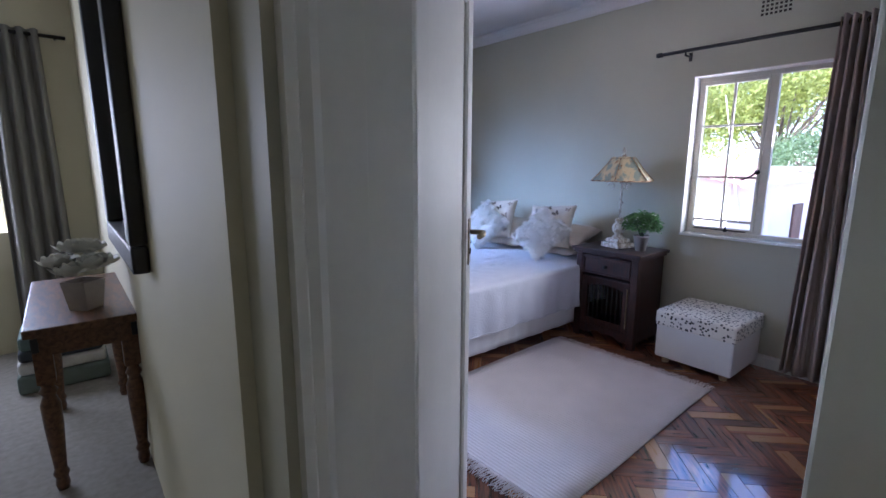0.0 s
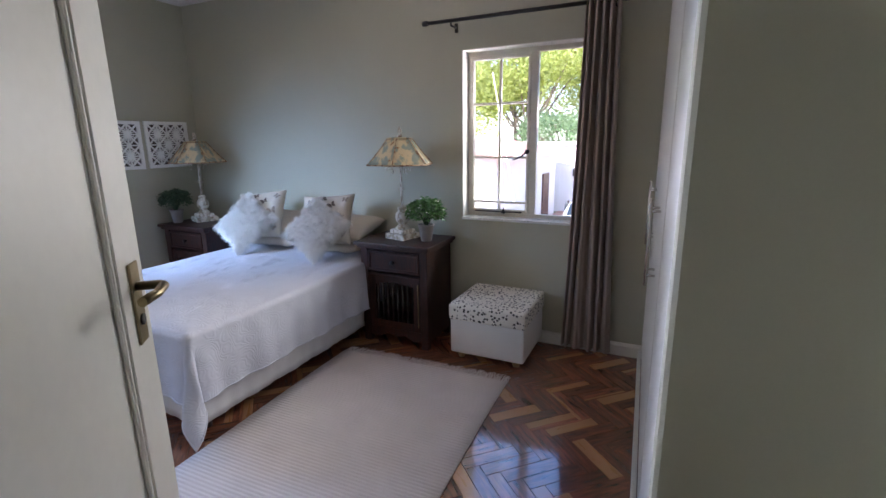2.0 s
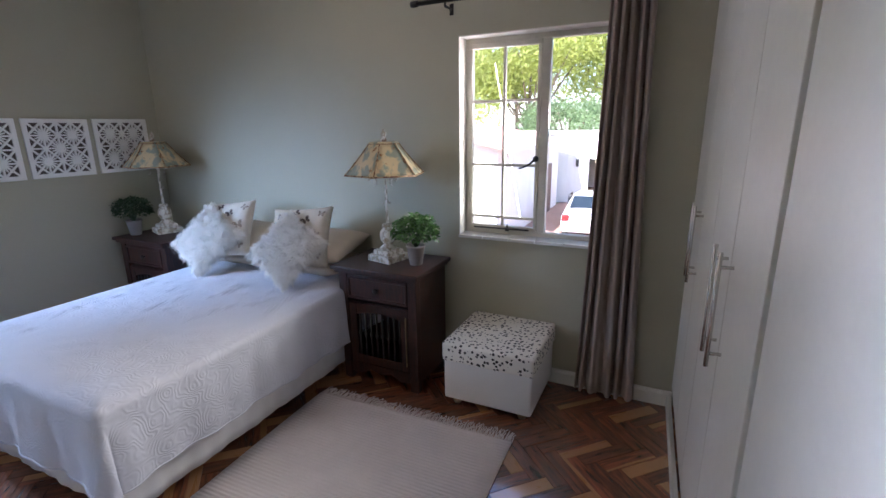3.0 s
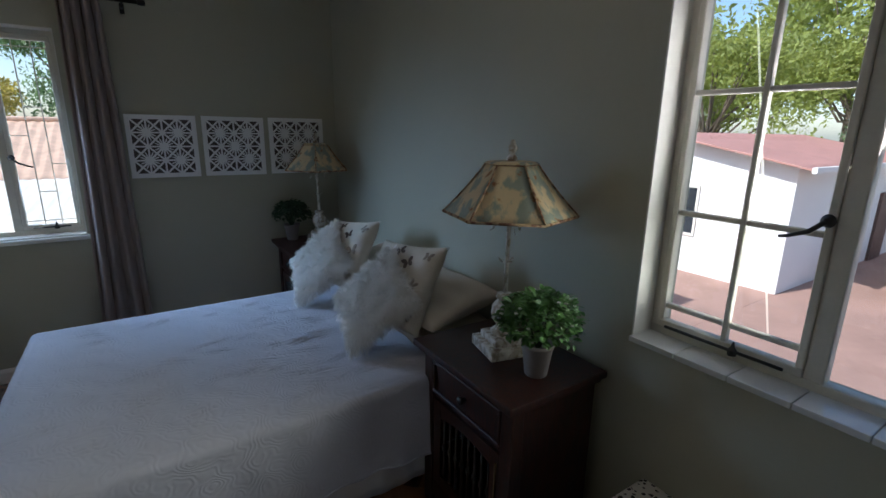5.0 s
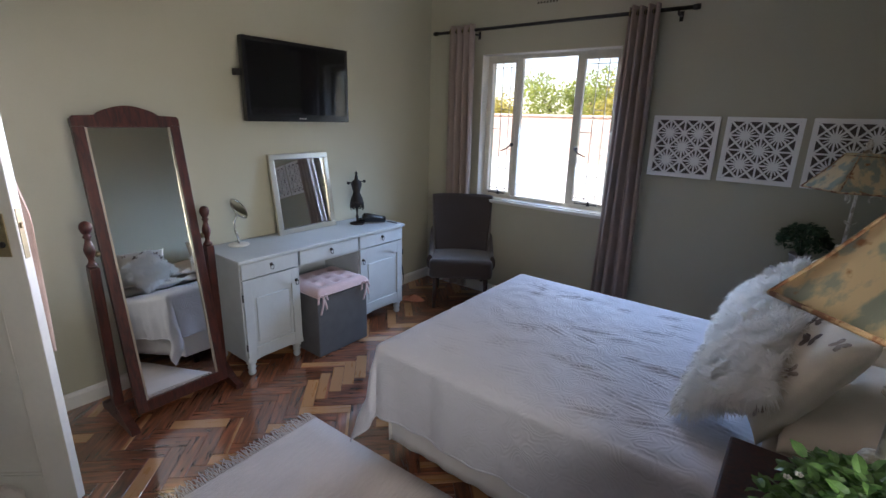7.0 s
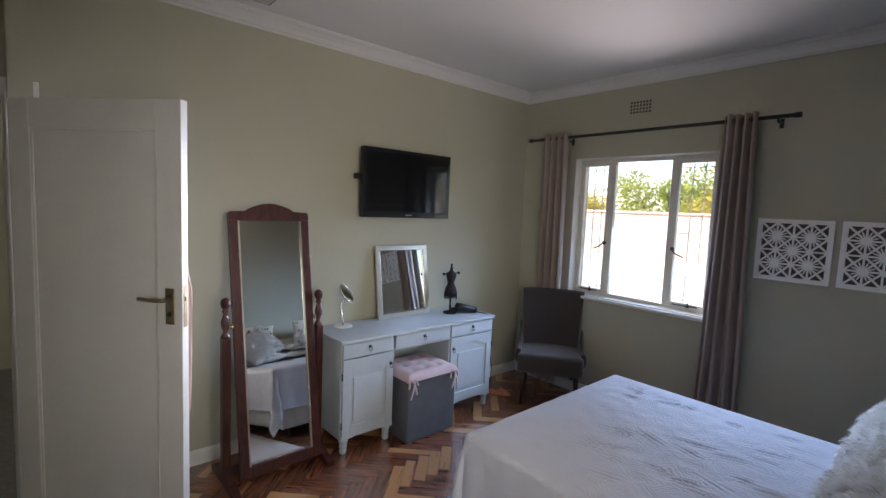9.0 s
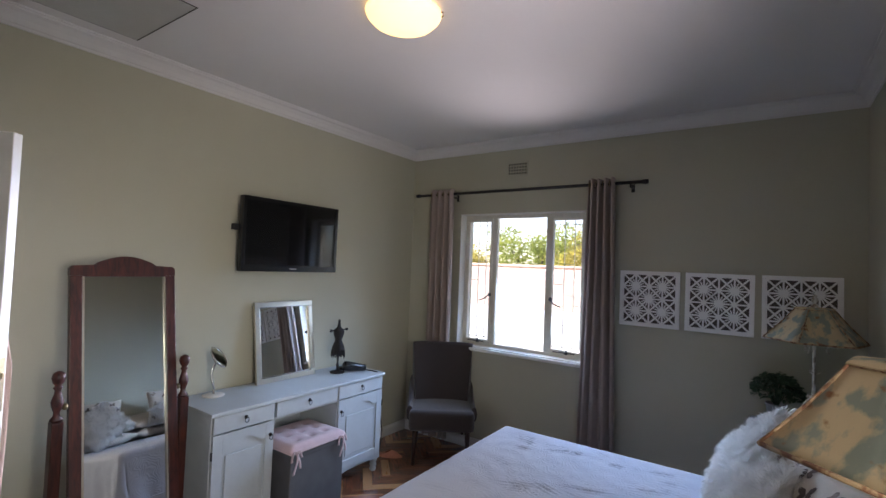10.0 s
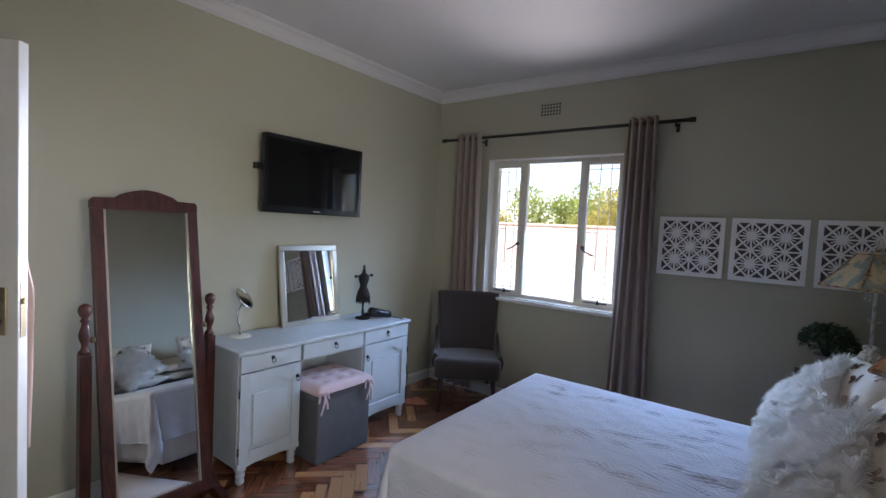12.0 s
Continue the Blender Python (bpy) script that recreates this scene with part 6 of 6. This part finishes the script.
# ---- outdoors: ground a storey below, drive, houses, cars, trees ----
G = -2.3
PAVE = surf("sunlit_brick_paving", (0.34, 0.21, 0.16), rough=0.85, var=0.18, scale=1.2, bump=0.4, bscale=9, dist=0.02)
GRASS = surf("dry_lawn", (0.14, 0.16, 0.06), rough=0.95, var=0.35, scale=2, bump=0.5, bscale=40, dist=0.03)
PLAST = surf("white_house_plaster", (0.74, 0.73, 0.70), rough=0.8, var=0.05, scale=1.5, bump=0.2, bscale=30)
ROOFT = surf("terracotta_roof_tile", (0.62, 0.42, 0.29), rough=0.8, var=0.2, scale=3, bump=0.3, bscale=20, random=0.2)
ROOFR = surf("faded_red_sheet_roof", (0.42, 0.22, 0.18), rough=0.6, var=0.15, scale=2, bump=0.2, bscale=14)
ROOFP = surf("pale_sheet_roof", (0.78, 0.74, 0.64), rough=0.6, var=0.1, scale=2, bump=0.2, bscale=14)
BROWN = surf("brown_garage_door", (0.10, 0.05, 0.035), rough=0.6, var=0.2, scale=3, bump=0.2)
BARK = surf("tree_bark", (0.16, 0.12, 0.09), rough=0.9, var=0.3, scale=8, bump=0.6, bscale=30, dist=0.02)
TLEAF = surf("tree_foliage", (0.16, 0.21, 0.05), rough=0.6, var=0.4, scale=0.9, bump=0, tint=(0.32, 0.36, 0.10))
TLEAF2 = surf("blue_green_foliage", (0.09, 0.15, 0.08), rough=0.6, var=0.4, scale=0.9, bump=0, tint=(0.17, 0.24, 0.12))
TLEAF3 = surf("yellow_foliage", (0.30, 0.27, 0.06), rough=0.6, var=0.3, scale=0.9, bump=0, tint=(0.45, 0.38, 0.10))
for _m, _c in ((TLEAF, (0.42, 0.46, 0.08)), (TLEAF2, (0.22, 0.34, 0.14)), (TLEAF3, (0.6, 0.5, 0.1))):
    # thin leaves pass part of the sun
    _t = _m.node_tree
    _tr = _t.nodes.new("ShaderNodeBsdfTranslucent")
    _tr.inputs[0].default_value = (*_c, 1)
    _mx = _t.nodes.new("ShaderNodeMixShader")
    _mx.inputs[0].default_value = 0.45
    _t.links.new(_t.nodes["Principled BSDF"].outputs[0], _mx.inputs[1])
    _t.links.new(_tr.outputs[0], _mx.inputs[2])
    _t.links.new(_mx.outputs[0], _t.nodes["Material Output"].inputs[0])

bm = B()
box(bm, -400, 400, -400, 400, G - 0.5, G)
tagged(part("ground", bm, GRASS), "dry lawn and earth spreading round the houses", "ground", kind="structure")
bm = B()
box(bm, 6.5, 40, -9, 6.2, G, G + 0.03)
tagged(part("driveway", bm, PAVE), "reddish brick-paved driveway between the houses", "driveway", kind="structure")
bm = B()
box(bm, 6.2, 17.0, 6.2, 14, G, G + 0.035)
tagged(part("patio", bm, PAVE), "brick-paved yard beside the driveway", "pavement", kind="structure")
bm = B()
box(bm, 5.65, 6.5, -8, 14, G, G + 0.02)
tagged(part("flower_bed", bm, GRASS), "narrow strip of lawn along the house wall", "ground", kind="structure")
bm = B()
box(bm, -6, E + 0.23, -9, N + 0.23, G - 0.3, -0.2)
tagged(part("ground_storey", bm, PLAST), "white plastered lower storey under the bedroom", "wall", kind="structure")


def roof_sheet(parent, name, x0, x1, y0, y1, zf, mat, pitch=0.22, along='x', thick=0.04):
    """A corrugated or tiled slope: zf(x, y) gives its height; ribs run down the slope."""
    bm = B()
    nu = int((x1 - x0) / pitch) * 4 if along == 'x' else 10
    nv = 10 if along == 'x' else int((y1 - y0) / pitch) * 4

    def fn(u, v):
        x, y = x0 + (x1 - x0) * u, y0 + (y1 - y0) * v
        r = (x if along == 'x' else y) / pitch
        return (x, y, zf(x, y) + 0.05 * pitch * math.sin(2 * math.pi * r))
    sheet(bm, fn, nu, nv, thick)
    return part(name, bm, mat, parent)


def house_window(parent, x0, x1, y0, y1, z0, z1, axis):
    """A dark pane in a white frame, proud of the wall."""
    bm = B()
    if axis == 'y':
        for r in ((x0, x1, z0, z0 + 0.06), (x0, x1, z1 - 0.06, z1), (x0, x0 + 0.06, z0 + 0.06, z1 - 0.06), (x1 - 0.06, x1, z0 + 0.06, z1 - 0.06), ((x0 + x1) / 2 - 0.03, (x0 + x1) / 2 + 0.03, z0 + 0.06, z1 - 0.06)):
            box(bm, r[0], r[1], y0 - 0.06, y0 + 0.04, r[2], r[3])
    else:
        for r in ((y0, y1, z0, z0 + 0.06), (y0, y1, z1 - 0.06, z1), (y0, y0 + 0.06, z0 + 0.06, z1 - 0.06), (y1 - 0.06, y1, z0 + 0.06, z1 - 0.06), ((y0 + y1) / 2 - 0.03, (y0 + y1) / 2 + 0.03, z0 + 0.06, z1 - 0.06)):
            box(bm, x0 - 0.06, x0 + 0.04, r[0], r[1], r[2], r[3])
    win = part("window", bm, CASEMENT, parent)
    bm = B()
    if axis == 'y':
        box(bm, x0 + 0.05, x1 - 0.05, y0 - 0.02, y0 + 0.01, z0 + 0.05, z1 - 0.05)
    else:
        box(bm, x0 - 0.02, x0 + 0.01, y0 + 0.05, y1 - 0.05, z0 + 0.05, z1 - 0.05)
    part("pane", bm, simple("dark_house_pane", (0.03, 0.035, 0.04), 0.08), win)


# white outbuilding seen from the east window
ob1 = thing("outbuilding", (0, 0, 0), 0, "low white plastered outbuilding with a faded red roof", "house")
bm = B()
box(bm, 17.0, 26.0, 6.2, 13.0, G, 0.85)
part("wall", bm, PLAST, ob1)
ze = 0.85
roof_sheet(ob1, "roof", 16.5, 26.2, 5.75, 9.6, lambda x, y: ze + (y - 5.75) * 0.2, ROOFR, 0.3)
roof_sheet(ob1, "roof", 16.5, 26.2, 9.6, 13.4, lambda x, y: ze + (13.45 - y) * 0.2, ROOFR, 0.3)
bm = B()
prism(bm, [(6.2, ze), (13.0, ze), (9.6, ze + 0.72)], 0.2, 'x', 17.0)
part("gable", bm, PLAST, ob1)
bm = B()
box(bm, 16.42, 26.25, 5.66, 5.76, ze - 0.08, ze + 0.05)
part("gutter", bm, PLAST, ob1)
house_window(ob1, 17.0, 17.0, 8.4, 9.6, -1.2, 0.2, 'x')
bm = B()
box(bm, 23.3, 24.4, 6.12, 6.2, G, -0.1)
part("door", bm, BROWN, ob1, "brown timber door")

# garage wall across the end of the drive
ga = thing("garage", (0, 0, 0), 0, "white garage building with an open bay", "house")
bm = B()
box(bm, 27.0, 27.3, 4.9, 12, G, 1.15)
box(bm, 27.0, 27.3, -9, -1.0, G, 1.15)
box(bm, 27.0, 27.3, -1.0, 4.9, -0.05, 1.15)
box(bm, 27.3, 34, -9.0, -8.7, G, 1.15)
box(bm, 27.3, 34, 11.7, 12.0, G, 1.15)
box(bm, 33.7, 34, -8.7, 11.7, G, 1.15)
part("wall", bm, PLAST, ga)
bm = B()
box(bm, 26.8, 34.2, -9.2, 12.2, 1.15, 1.3)
part("roof", bm, ROOFP, ga)
bm = B()
box(bm, 26.86, 27.0, 5.35, 5.5, -0.45, -0.05, bev=0.03)
part("wall_lamp", bm, IRON, ga)


def parked_car(at, rz, paint, label):
    """Local x runs from the boot to the bonnet."""
    c = thing("car", at, rz, label, "car", "cars in the drive")
    side = [(-2.2, 0.32), (-2.25, 0.62), (-2.18, 0.92), (-1.62, 1.0), (-1.05, 1.38), (-0.5, 1.45), (0.35, 1.42), (1.05, 1.0), (1.85, 0.9), (2.2, 0.7), (2.22, 0.35)]
    bm = B()
    n = len(side)
    rows = []
    for k in range(9):
        f = k / 8 * 2 - 1
        row = []
        for x, z in side:
            half = 0.87 - (0.20 * max(0, z - 0.95) / 0.5)
            zz = z - 0.10 * abs(f) ** 5 * (z > 0.9)
            row.append(bm.verts.new((x * (1 - 0.03 * abs(f) ** 4), half * f, zz)))
        rows.append(row)
    for a, b in zip(rows, rows[1:]):
        for k in range(n - 1):
            bm.faces.new((a[k], a[k + 1], b[k + 1], b[k])).smooth = True
        bm.faces.new((a[n - 1], a[0], b[0], b[n - 1]))
    bm.faces.new(rows[0])
    bm.faces.new(list(reversed(rows[-1])))
    body = part("body", bm, paint, c)
    DKG = simple("car_window_glass", (0.02, 0.03, 0.04), 0.04)
    bm = B()
    q = [(-1.58, -0.66, 1.03), (-1.58, 0.66, 1.03), (-1.1, 0.58, 1.37), (-1.1, -0.58, 1.37)]
    vs = [bm.verts.new(Vector(p) + Vector((-0.012, 0, 0.012))) for p in q]
    vb = [bm.verts.new(Vector(p) + Vector((0.02, 0, -0.02))) for p in q]
    bm.faces.new(vs)
    bm.faces.new(list(reversed(vb)))
    for k in range(4):
        bm.faces.new((vs[(k + 1) % 4], vs[k], vb[k], vb[(k + 1) % 4]))
    part("rear_window", bm, DKG, c)
    for s in (-1, 1):
        bm = B()
        prism(bm, [(-1.0, 1.02), (0.85, 1.02), (0.3, 1.34), (-0.75, 1.35)], 0.02, 'y', s * 0.79 - 0.01 + s * 0.015)
        part("side_window", bm, DKG, c)
        bm = B()
        box(bm, -2.26, -2.1, s * 0.72 - 0.12, s * 0.72 + 0.12, 0.68, 0.88, bev=0.02)
        part("tail_light", bm, simple("red_tail_lens", (0.5, 0.02, 0.02), 0.2), c, "red tail light")
    bm = B()
    box(bm, -2.285, -2.2, -0.26, 0.26, 0.5, 0.62, bev=0.005)
    part("number_plate", bm, FLOWER, c, "blank pale number plate")
    bm = B()
    box(bm, -2.29, -2.12, -0.82, 0.82, 0.3, 0.5, bev=0.03)
    part("bumper", bm, paint, c)
    for x in (-1.38, 1.4):
        for s in (-1, 1):
            m = Matrix.Translation((x, s * 0.80, 0.31)) @ Matrix.Rotation(math.pi / 2, 4, 'X')
            bm = B()
            lathe(bm, [(0.2, -0.1), (0.29, -0.1), (0.31, -0.06), (0.31, 0.06), (0.29, 0.1), (0.2, 0.1)], 20, m=m)
            wh = part("wheel", bm, IRON, c, "black tyre")
            bm = B()
            lathe(bm, [(0.2, -0.09), (0.2, 0.09), (0.05, 0.07)], 16, m=m)
            part("rim", bm, CHROME, wh)
    return c


CARP = simple("silver_car_paint", (0.62, 0.63, 0.64), 0.25, 0.3)
parked_car((20.9, 3.75, G + 0.03), 4, CARP, "silver saloon car parked on the brick drive")
parked_car((26.6, 3.2, G + 0.03), 4, simple("white_car_paint", (0.75, 0.75, 0.74), 0.25), "white car parked under the garage bay")


def tree(at, height, spread, mat, label, seed, leaves=5200, size=0.30, trunk=0.22):
    t = thing("tree", at, 0, label, "tree")
    rng = np.random.default_rng(seed)
    bm = B()
    top = height * 0.42
    tube(bm, [(0, 0, -0.1), (0.1, 0.05, top * 0.5), (0.0, 0.15, top), (0.1, 0.1, height * 0.75)], trunk, 10, trunk * 0.3)
    blobs = []
    for k in range(13):
        a = 2 * math.pi * k / 13 + rng.uniform(-0.3, 0.3)
        rr = spread * rng.uniform(0.25, 0.78)
        z = height * rng.uniform(0.45, 0.9)
        c = Vector((rr * math.cos(a), rr * math.sin(a), z))
        blobs.append((c, spread * rng.uniform(0.24, 0.42)))
        tube(bm, [(0, 0.1, top * rng.uniform(0.6, 1.0)), (c.x * 0.5, c.y * 0.5, z * 0.72), tuple(c)], trunk * 0.4, 6, 0.03)
    part("trunk", bm, BARK, t)
    verts, faces = [], []
    for k in range(leaves):
        c, r = blobs[int(rng.integers(len(blobs)))]
        d = Vector(rng.normal(0, 1, 3)).normalized()
        p = c + d * r * float(rng.uniform(0.35, 1.0)) * (1 + 0.35 * noise.noise(d * 2.3 + c))
        p.z = c.z + (p.z - c.z) * 0.8
        u = Vector(rng.normal(0, 1, 3)).normalized()
        w = (d * 0.6 + Vector(rng.normal(0, 1, 3)) * 0.6).cross(u).normalized()
        s = size * float(rng.uniform(0.5, 1.2))
        i = len(verts)
        verts += [p - u * s * 0.5, p + w * s * 0.22, p + u * s * 0.5, p - w * s * 0.22]
        faces.append((i, i + 1, i + 2, i + 3))
    me = bpy.data.meshes.new("crown")
    me.from_pydata([tuple(v) for v in verts], [], faces)
    me.materials.append(mat)
    cr = new("crown", me)
    cr.parent = t
    return t


tree((33, 9.5, G), 11, 5.5, TLEAF, "tall bright green tree behind the garage", 1, 14000, 0.28)
tree((36, 2.0, G), 12, 6, TLEAF, "tall spreading green tree behind the garage", 2, 14000, 0.30)
tree((30.5, 15.5, G), 10, 5, TLEAF, "leafy green tree beside the outbuilding", 3, 12000, 0.28)
tree((29.5, 6.3, G), 5.2, 3.0, TLEAF2, "blue-green round tree behind the outbuilding", 4, 8000, 0.2)
tree((40, 20, G), 13, 7, TLEAF, "large green tree in the distance", 5, 6000, 0.55)
tree((44, 5.5, G), 17, 8, TLEAF, "broad sunlit tree far behind the garage", 21, 16000, 0.42)
tree((43, -5, G), 16, 8, TLEAF, "tall sunlit tree far behind the drive", 22, 8000, 0.6)
tree((45, 14, G), 17, 8, TLEAF, "tall sunlit tree in the back row", 23, 8000, 0.6)
tree((35, -6, G), 10, 5.5, TLEAF, "green tree at the end of the drive", 6, 5000, 0.45)

# houses and trees beyond the north window
h2 = thing("neighbour_house", (0, 0, 0), 0, "white neighbouring house with a terracotta tiled roof", "house")
bm = B()
box(bm, -9, 12, 18.0, 27, G, 0.15)
part("wall", bm, PLAST, h2)
roof_sheet(h2, "roof", -9.6, 12.6, 17.3, 22.5, lambda x, y: 0.12 + (y - 17.3) * 0.30 , ROOFT, 0.28)
roof_sheet(h2, "roof", -9.6, 12.6, 22.5, 27.6, lambda x, y: 0.12 + (27.7 - y) * 0.30, ROOFT, 0.28)
bm = B()
tube(bm, [(-9.6, 22.5, 1.72), (12.6, 22.5, 1.72)], 0.09, 8)
part("ridge", bm, ROOFT, h2)
bm = B()
box(bm, -9.65, 12.65, 17.2, 17.32, 0.0, 0.16)
part("gutter", bm, PLAST, h2)
for k in range(6):
    x = -7.5 + 3.3 * k
    house_window(h2, x, x + 1.3, 18.0, 18.0, -1.4, -0.2, 'y')
h3 = thing("garden_cottage", (0, 0, 0), 0, "white cottage with a terracotta hipped roof", "house")
bm = B()
box(bm, -4.2, -1.5, 15.2, 16.6, G, 0.45)
part("wall", bm, PLAST, h3)
bm = B()
lo = [bm.verts.new((x, y, 0.35)) for x, y in ((-5.0, 14.4), (1.3, 14.4), (1.3, 17.15), (-5.0, 17.15))]
hi = [bm.verts.new((x, 15.8, 1.0)) for x in (-3.4, -0.6)]
bm.faces.new((lo[0], lo[1], hi[1], hi[0]))
bm.faces.new((lo[1], lo[2], hi[1]))
bm.faces.new((lo[2], lo[3], hi[0], hi[1]))
bm.faces.new((lo[3], lo[0], hi[0]))
bm.faces.new(list(reversed(lo)))
part("roof", bm, ROOFT, h3)
h4 = thing("carport", (0, 0, 0), 0, "long low carport with a pale corrugated roof", "carport")
roof_sheet(h4, "roof", -4.0, 12.0, 7.6, 13.8, lambda x, y: 0.34 + (y - 7.6) * 0.025, ROOFP, 0.18)
for x in (-2.6, 2.0, 6.6, 11.6):
    for y in (7.9, 13.5):
        bm = B()
        lathe(bm, [(0.05, G), (0.05, 0.30 + (y - 7.6) * 0.025)], 10, at=(x, y, 0))
        part("post", bm, STEEL, h4)
tree((-3.5, 33, G), 7.4, 4.8, TLEAF3, "yellow autumn tree behind the tiled roof", 11, 13000, 0.26)
tree((3.2, 36, G), 10.6, 5.8, TLEAF2, "tall dark green tree behind the tiled roof", 12, 16000, 0.30)
tree((9.5, 34, G), 6.2, 4.2, TLEAF, "green tree behind the tiled roof", 13, 12000, 0.24)
tree((-10, 37, G), 7, 5.0, TLEAF, "green tree in the distance", 14, 9000, 0.32)
tree((-16, 31, G), 6.5, 4.5, TLEAF3, "yellow-green tree in the distance", 15, 9000, 0.28)
tree((16, 38, G), 7, 5, TLEAF2, "dark green tree in the distance", 16, 4500, 0.5)


# ---- parquet blocks, laid herringbone at 45 degrees to the walls ----
BL, BW = 0.28, 0.07
FX0, FX1, FY0, FY1 = W, E, 0.5, N
floor = thing("floor", (0, 0, 0), 0, "glossy reddish-brown herringbone parquet floor", "floor", kind="structure")


def clip_poly(poly, x0, x1, y0, y1):
    for axis, lim, sign in ((0, x0, 1), (0, x1, -1), (1, y0, 1), (1, y1, -1)):
        out = []
        for p, q in zip(poly, poly[1:] + poly[:1]):
            dp, dq = sign * (p[axis] - lim), sign * (q[axis] - lim)
            if dp >= 0:
                out.append(p)
            if dp * dq < 0:
                f = dp / (dp - dq)
                out.append((p[0] + f * (q[0] - p[0]), p[1] + f * (q[1] - p[1])))
        poly = out
        if not poly:
            return []
    return poly


def block_mesh():
    me = bpy.data.meshes.new("parquet_block")
    bm = B()
    g = 0.0008
    e = 0.0012
    lo = [bm.verts.new((x, y, -0.012)) for x, y in ((-BL / 2 + g, -BW / 2 + g), (BL / 2 - g, -BW / 2 + g), (BL / 2 - g, BW / 2 - g), (-BL / 2 + g, BW / 2 - g))]
    md = [bm.verts.new((v.co.x, v.co.y, -e)) for v in lo]
    tp = [bm.verts.new((v.co.x - math.copysign(e, v.co.x), v.co.y - math.copysign(e, v.co.y), 0)) for v in lo]
    for a, b in ((lo, md), (md, tp)):
        for k in range(4):
            bm.faces.new((a[k], a[(k + 1) % 4], b[(k + 1) % 4], b[k]))
    bm.faces.new(tp)
    bm.to_mesh(me)
    bm.free()
    me.materials.append(PARQ)
    return me


whole = block_mesh()
rng = random.Random(21)
c45 = math.sqrt(0.5)
blocks = []
for i in range(-80, 130):
    for j in range(-14, 16):
        for kind in (0, 1):
            cx, cy = (BL / 2, BW / 2) if kind == 0 else (BL + BW / 2, -BW)
            px, py = cx + i * BW - j * BL, cy + i * BW + j * BL
            wx, wy = 3.4 + c45 * (px - py), 1.7 + c45 * (px + py) - 1.2
            if not (FX0 - 0.15 < wx < FX1 + 0.15 and FY0 - 0.15 < wy < FY1 + 0.15):
                continue
            if wx > 3.3 and wy < 1.0:
                continue
            blocks.append((wx, wy, 45 if kind == 0 else 135))
visible = []
for wx, wy, an in blocks:
    a = radians(an)
    corners = [(wx + sx * BL / 2 * math.cos(a) - sy * BW / 2 * math.sin(a), wy + sx * BL / 2 * math.sin(a) + sy * BW / 2 * math.cos(a)) for sx, sy in ((-1, -1), (1, -1), (1, 1), (-1, 1))]
    inside = all(FX0 <= x <= FX1 and FY0 <= y <= FY1 for x, y in corners)
    poly = corners if inside else clip_poly(corners, FX0, FX1, FY0, FY1)
    if len(poly) < 3:
        continue
    me = whole
    if not inside:
        loc = [((x - wx) * math.cos(a) + (y - wy) * math.sin(a), -(x - wx) * math.sin(a) + (y - wy) * math.cos(a)) for x, y in poly]
        bm = B()
        try:
            prism(bm, loc, 0.012, 'z', -0.012)
        except ValueError:
            bm.free()
            continue
        bmesh.ops.recalc_face_normals(bm, faces=bm.faces)
        me = bpy.data.meshes.new("parquet_block")
        bm.to_mesh(me)
        bm.free()
        me.materials.append(PARQ)
    # under the bed the blocks are out of sight but still laid
    visible.append((wx, wy, an, me, (3.6 < wx and 3.15 < wy < 4.25) or (3.25 < wx < 4.6 and 1.95 < wy < 2.95)))
count = 0
for wx, wy, an, me, hidden in visible:
    ob = new("parquet_block", me)
    ob.parent = floor
    flip = 180 if rng.random() < 0.5 else 0
    if me is not whole:
        flip = 0
    ob.matrix_world = pose(wx, wy, rng.uniform(-0.0004, 0.0004), rng.uniform(-0.12, 0.12), rng.uniform(-0.06, 0.06), an + flip)
    count += 1
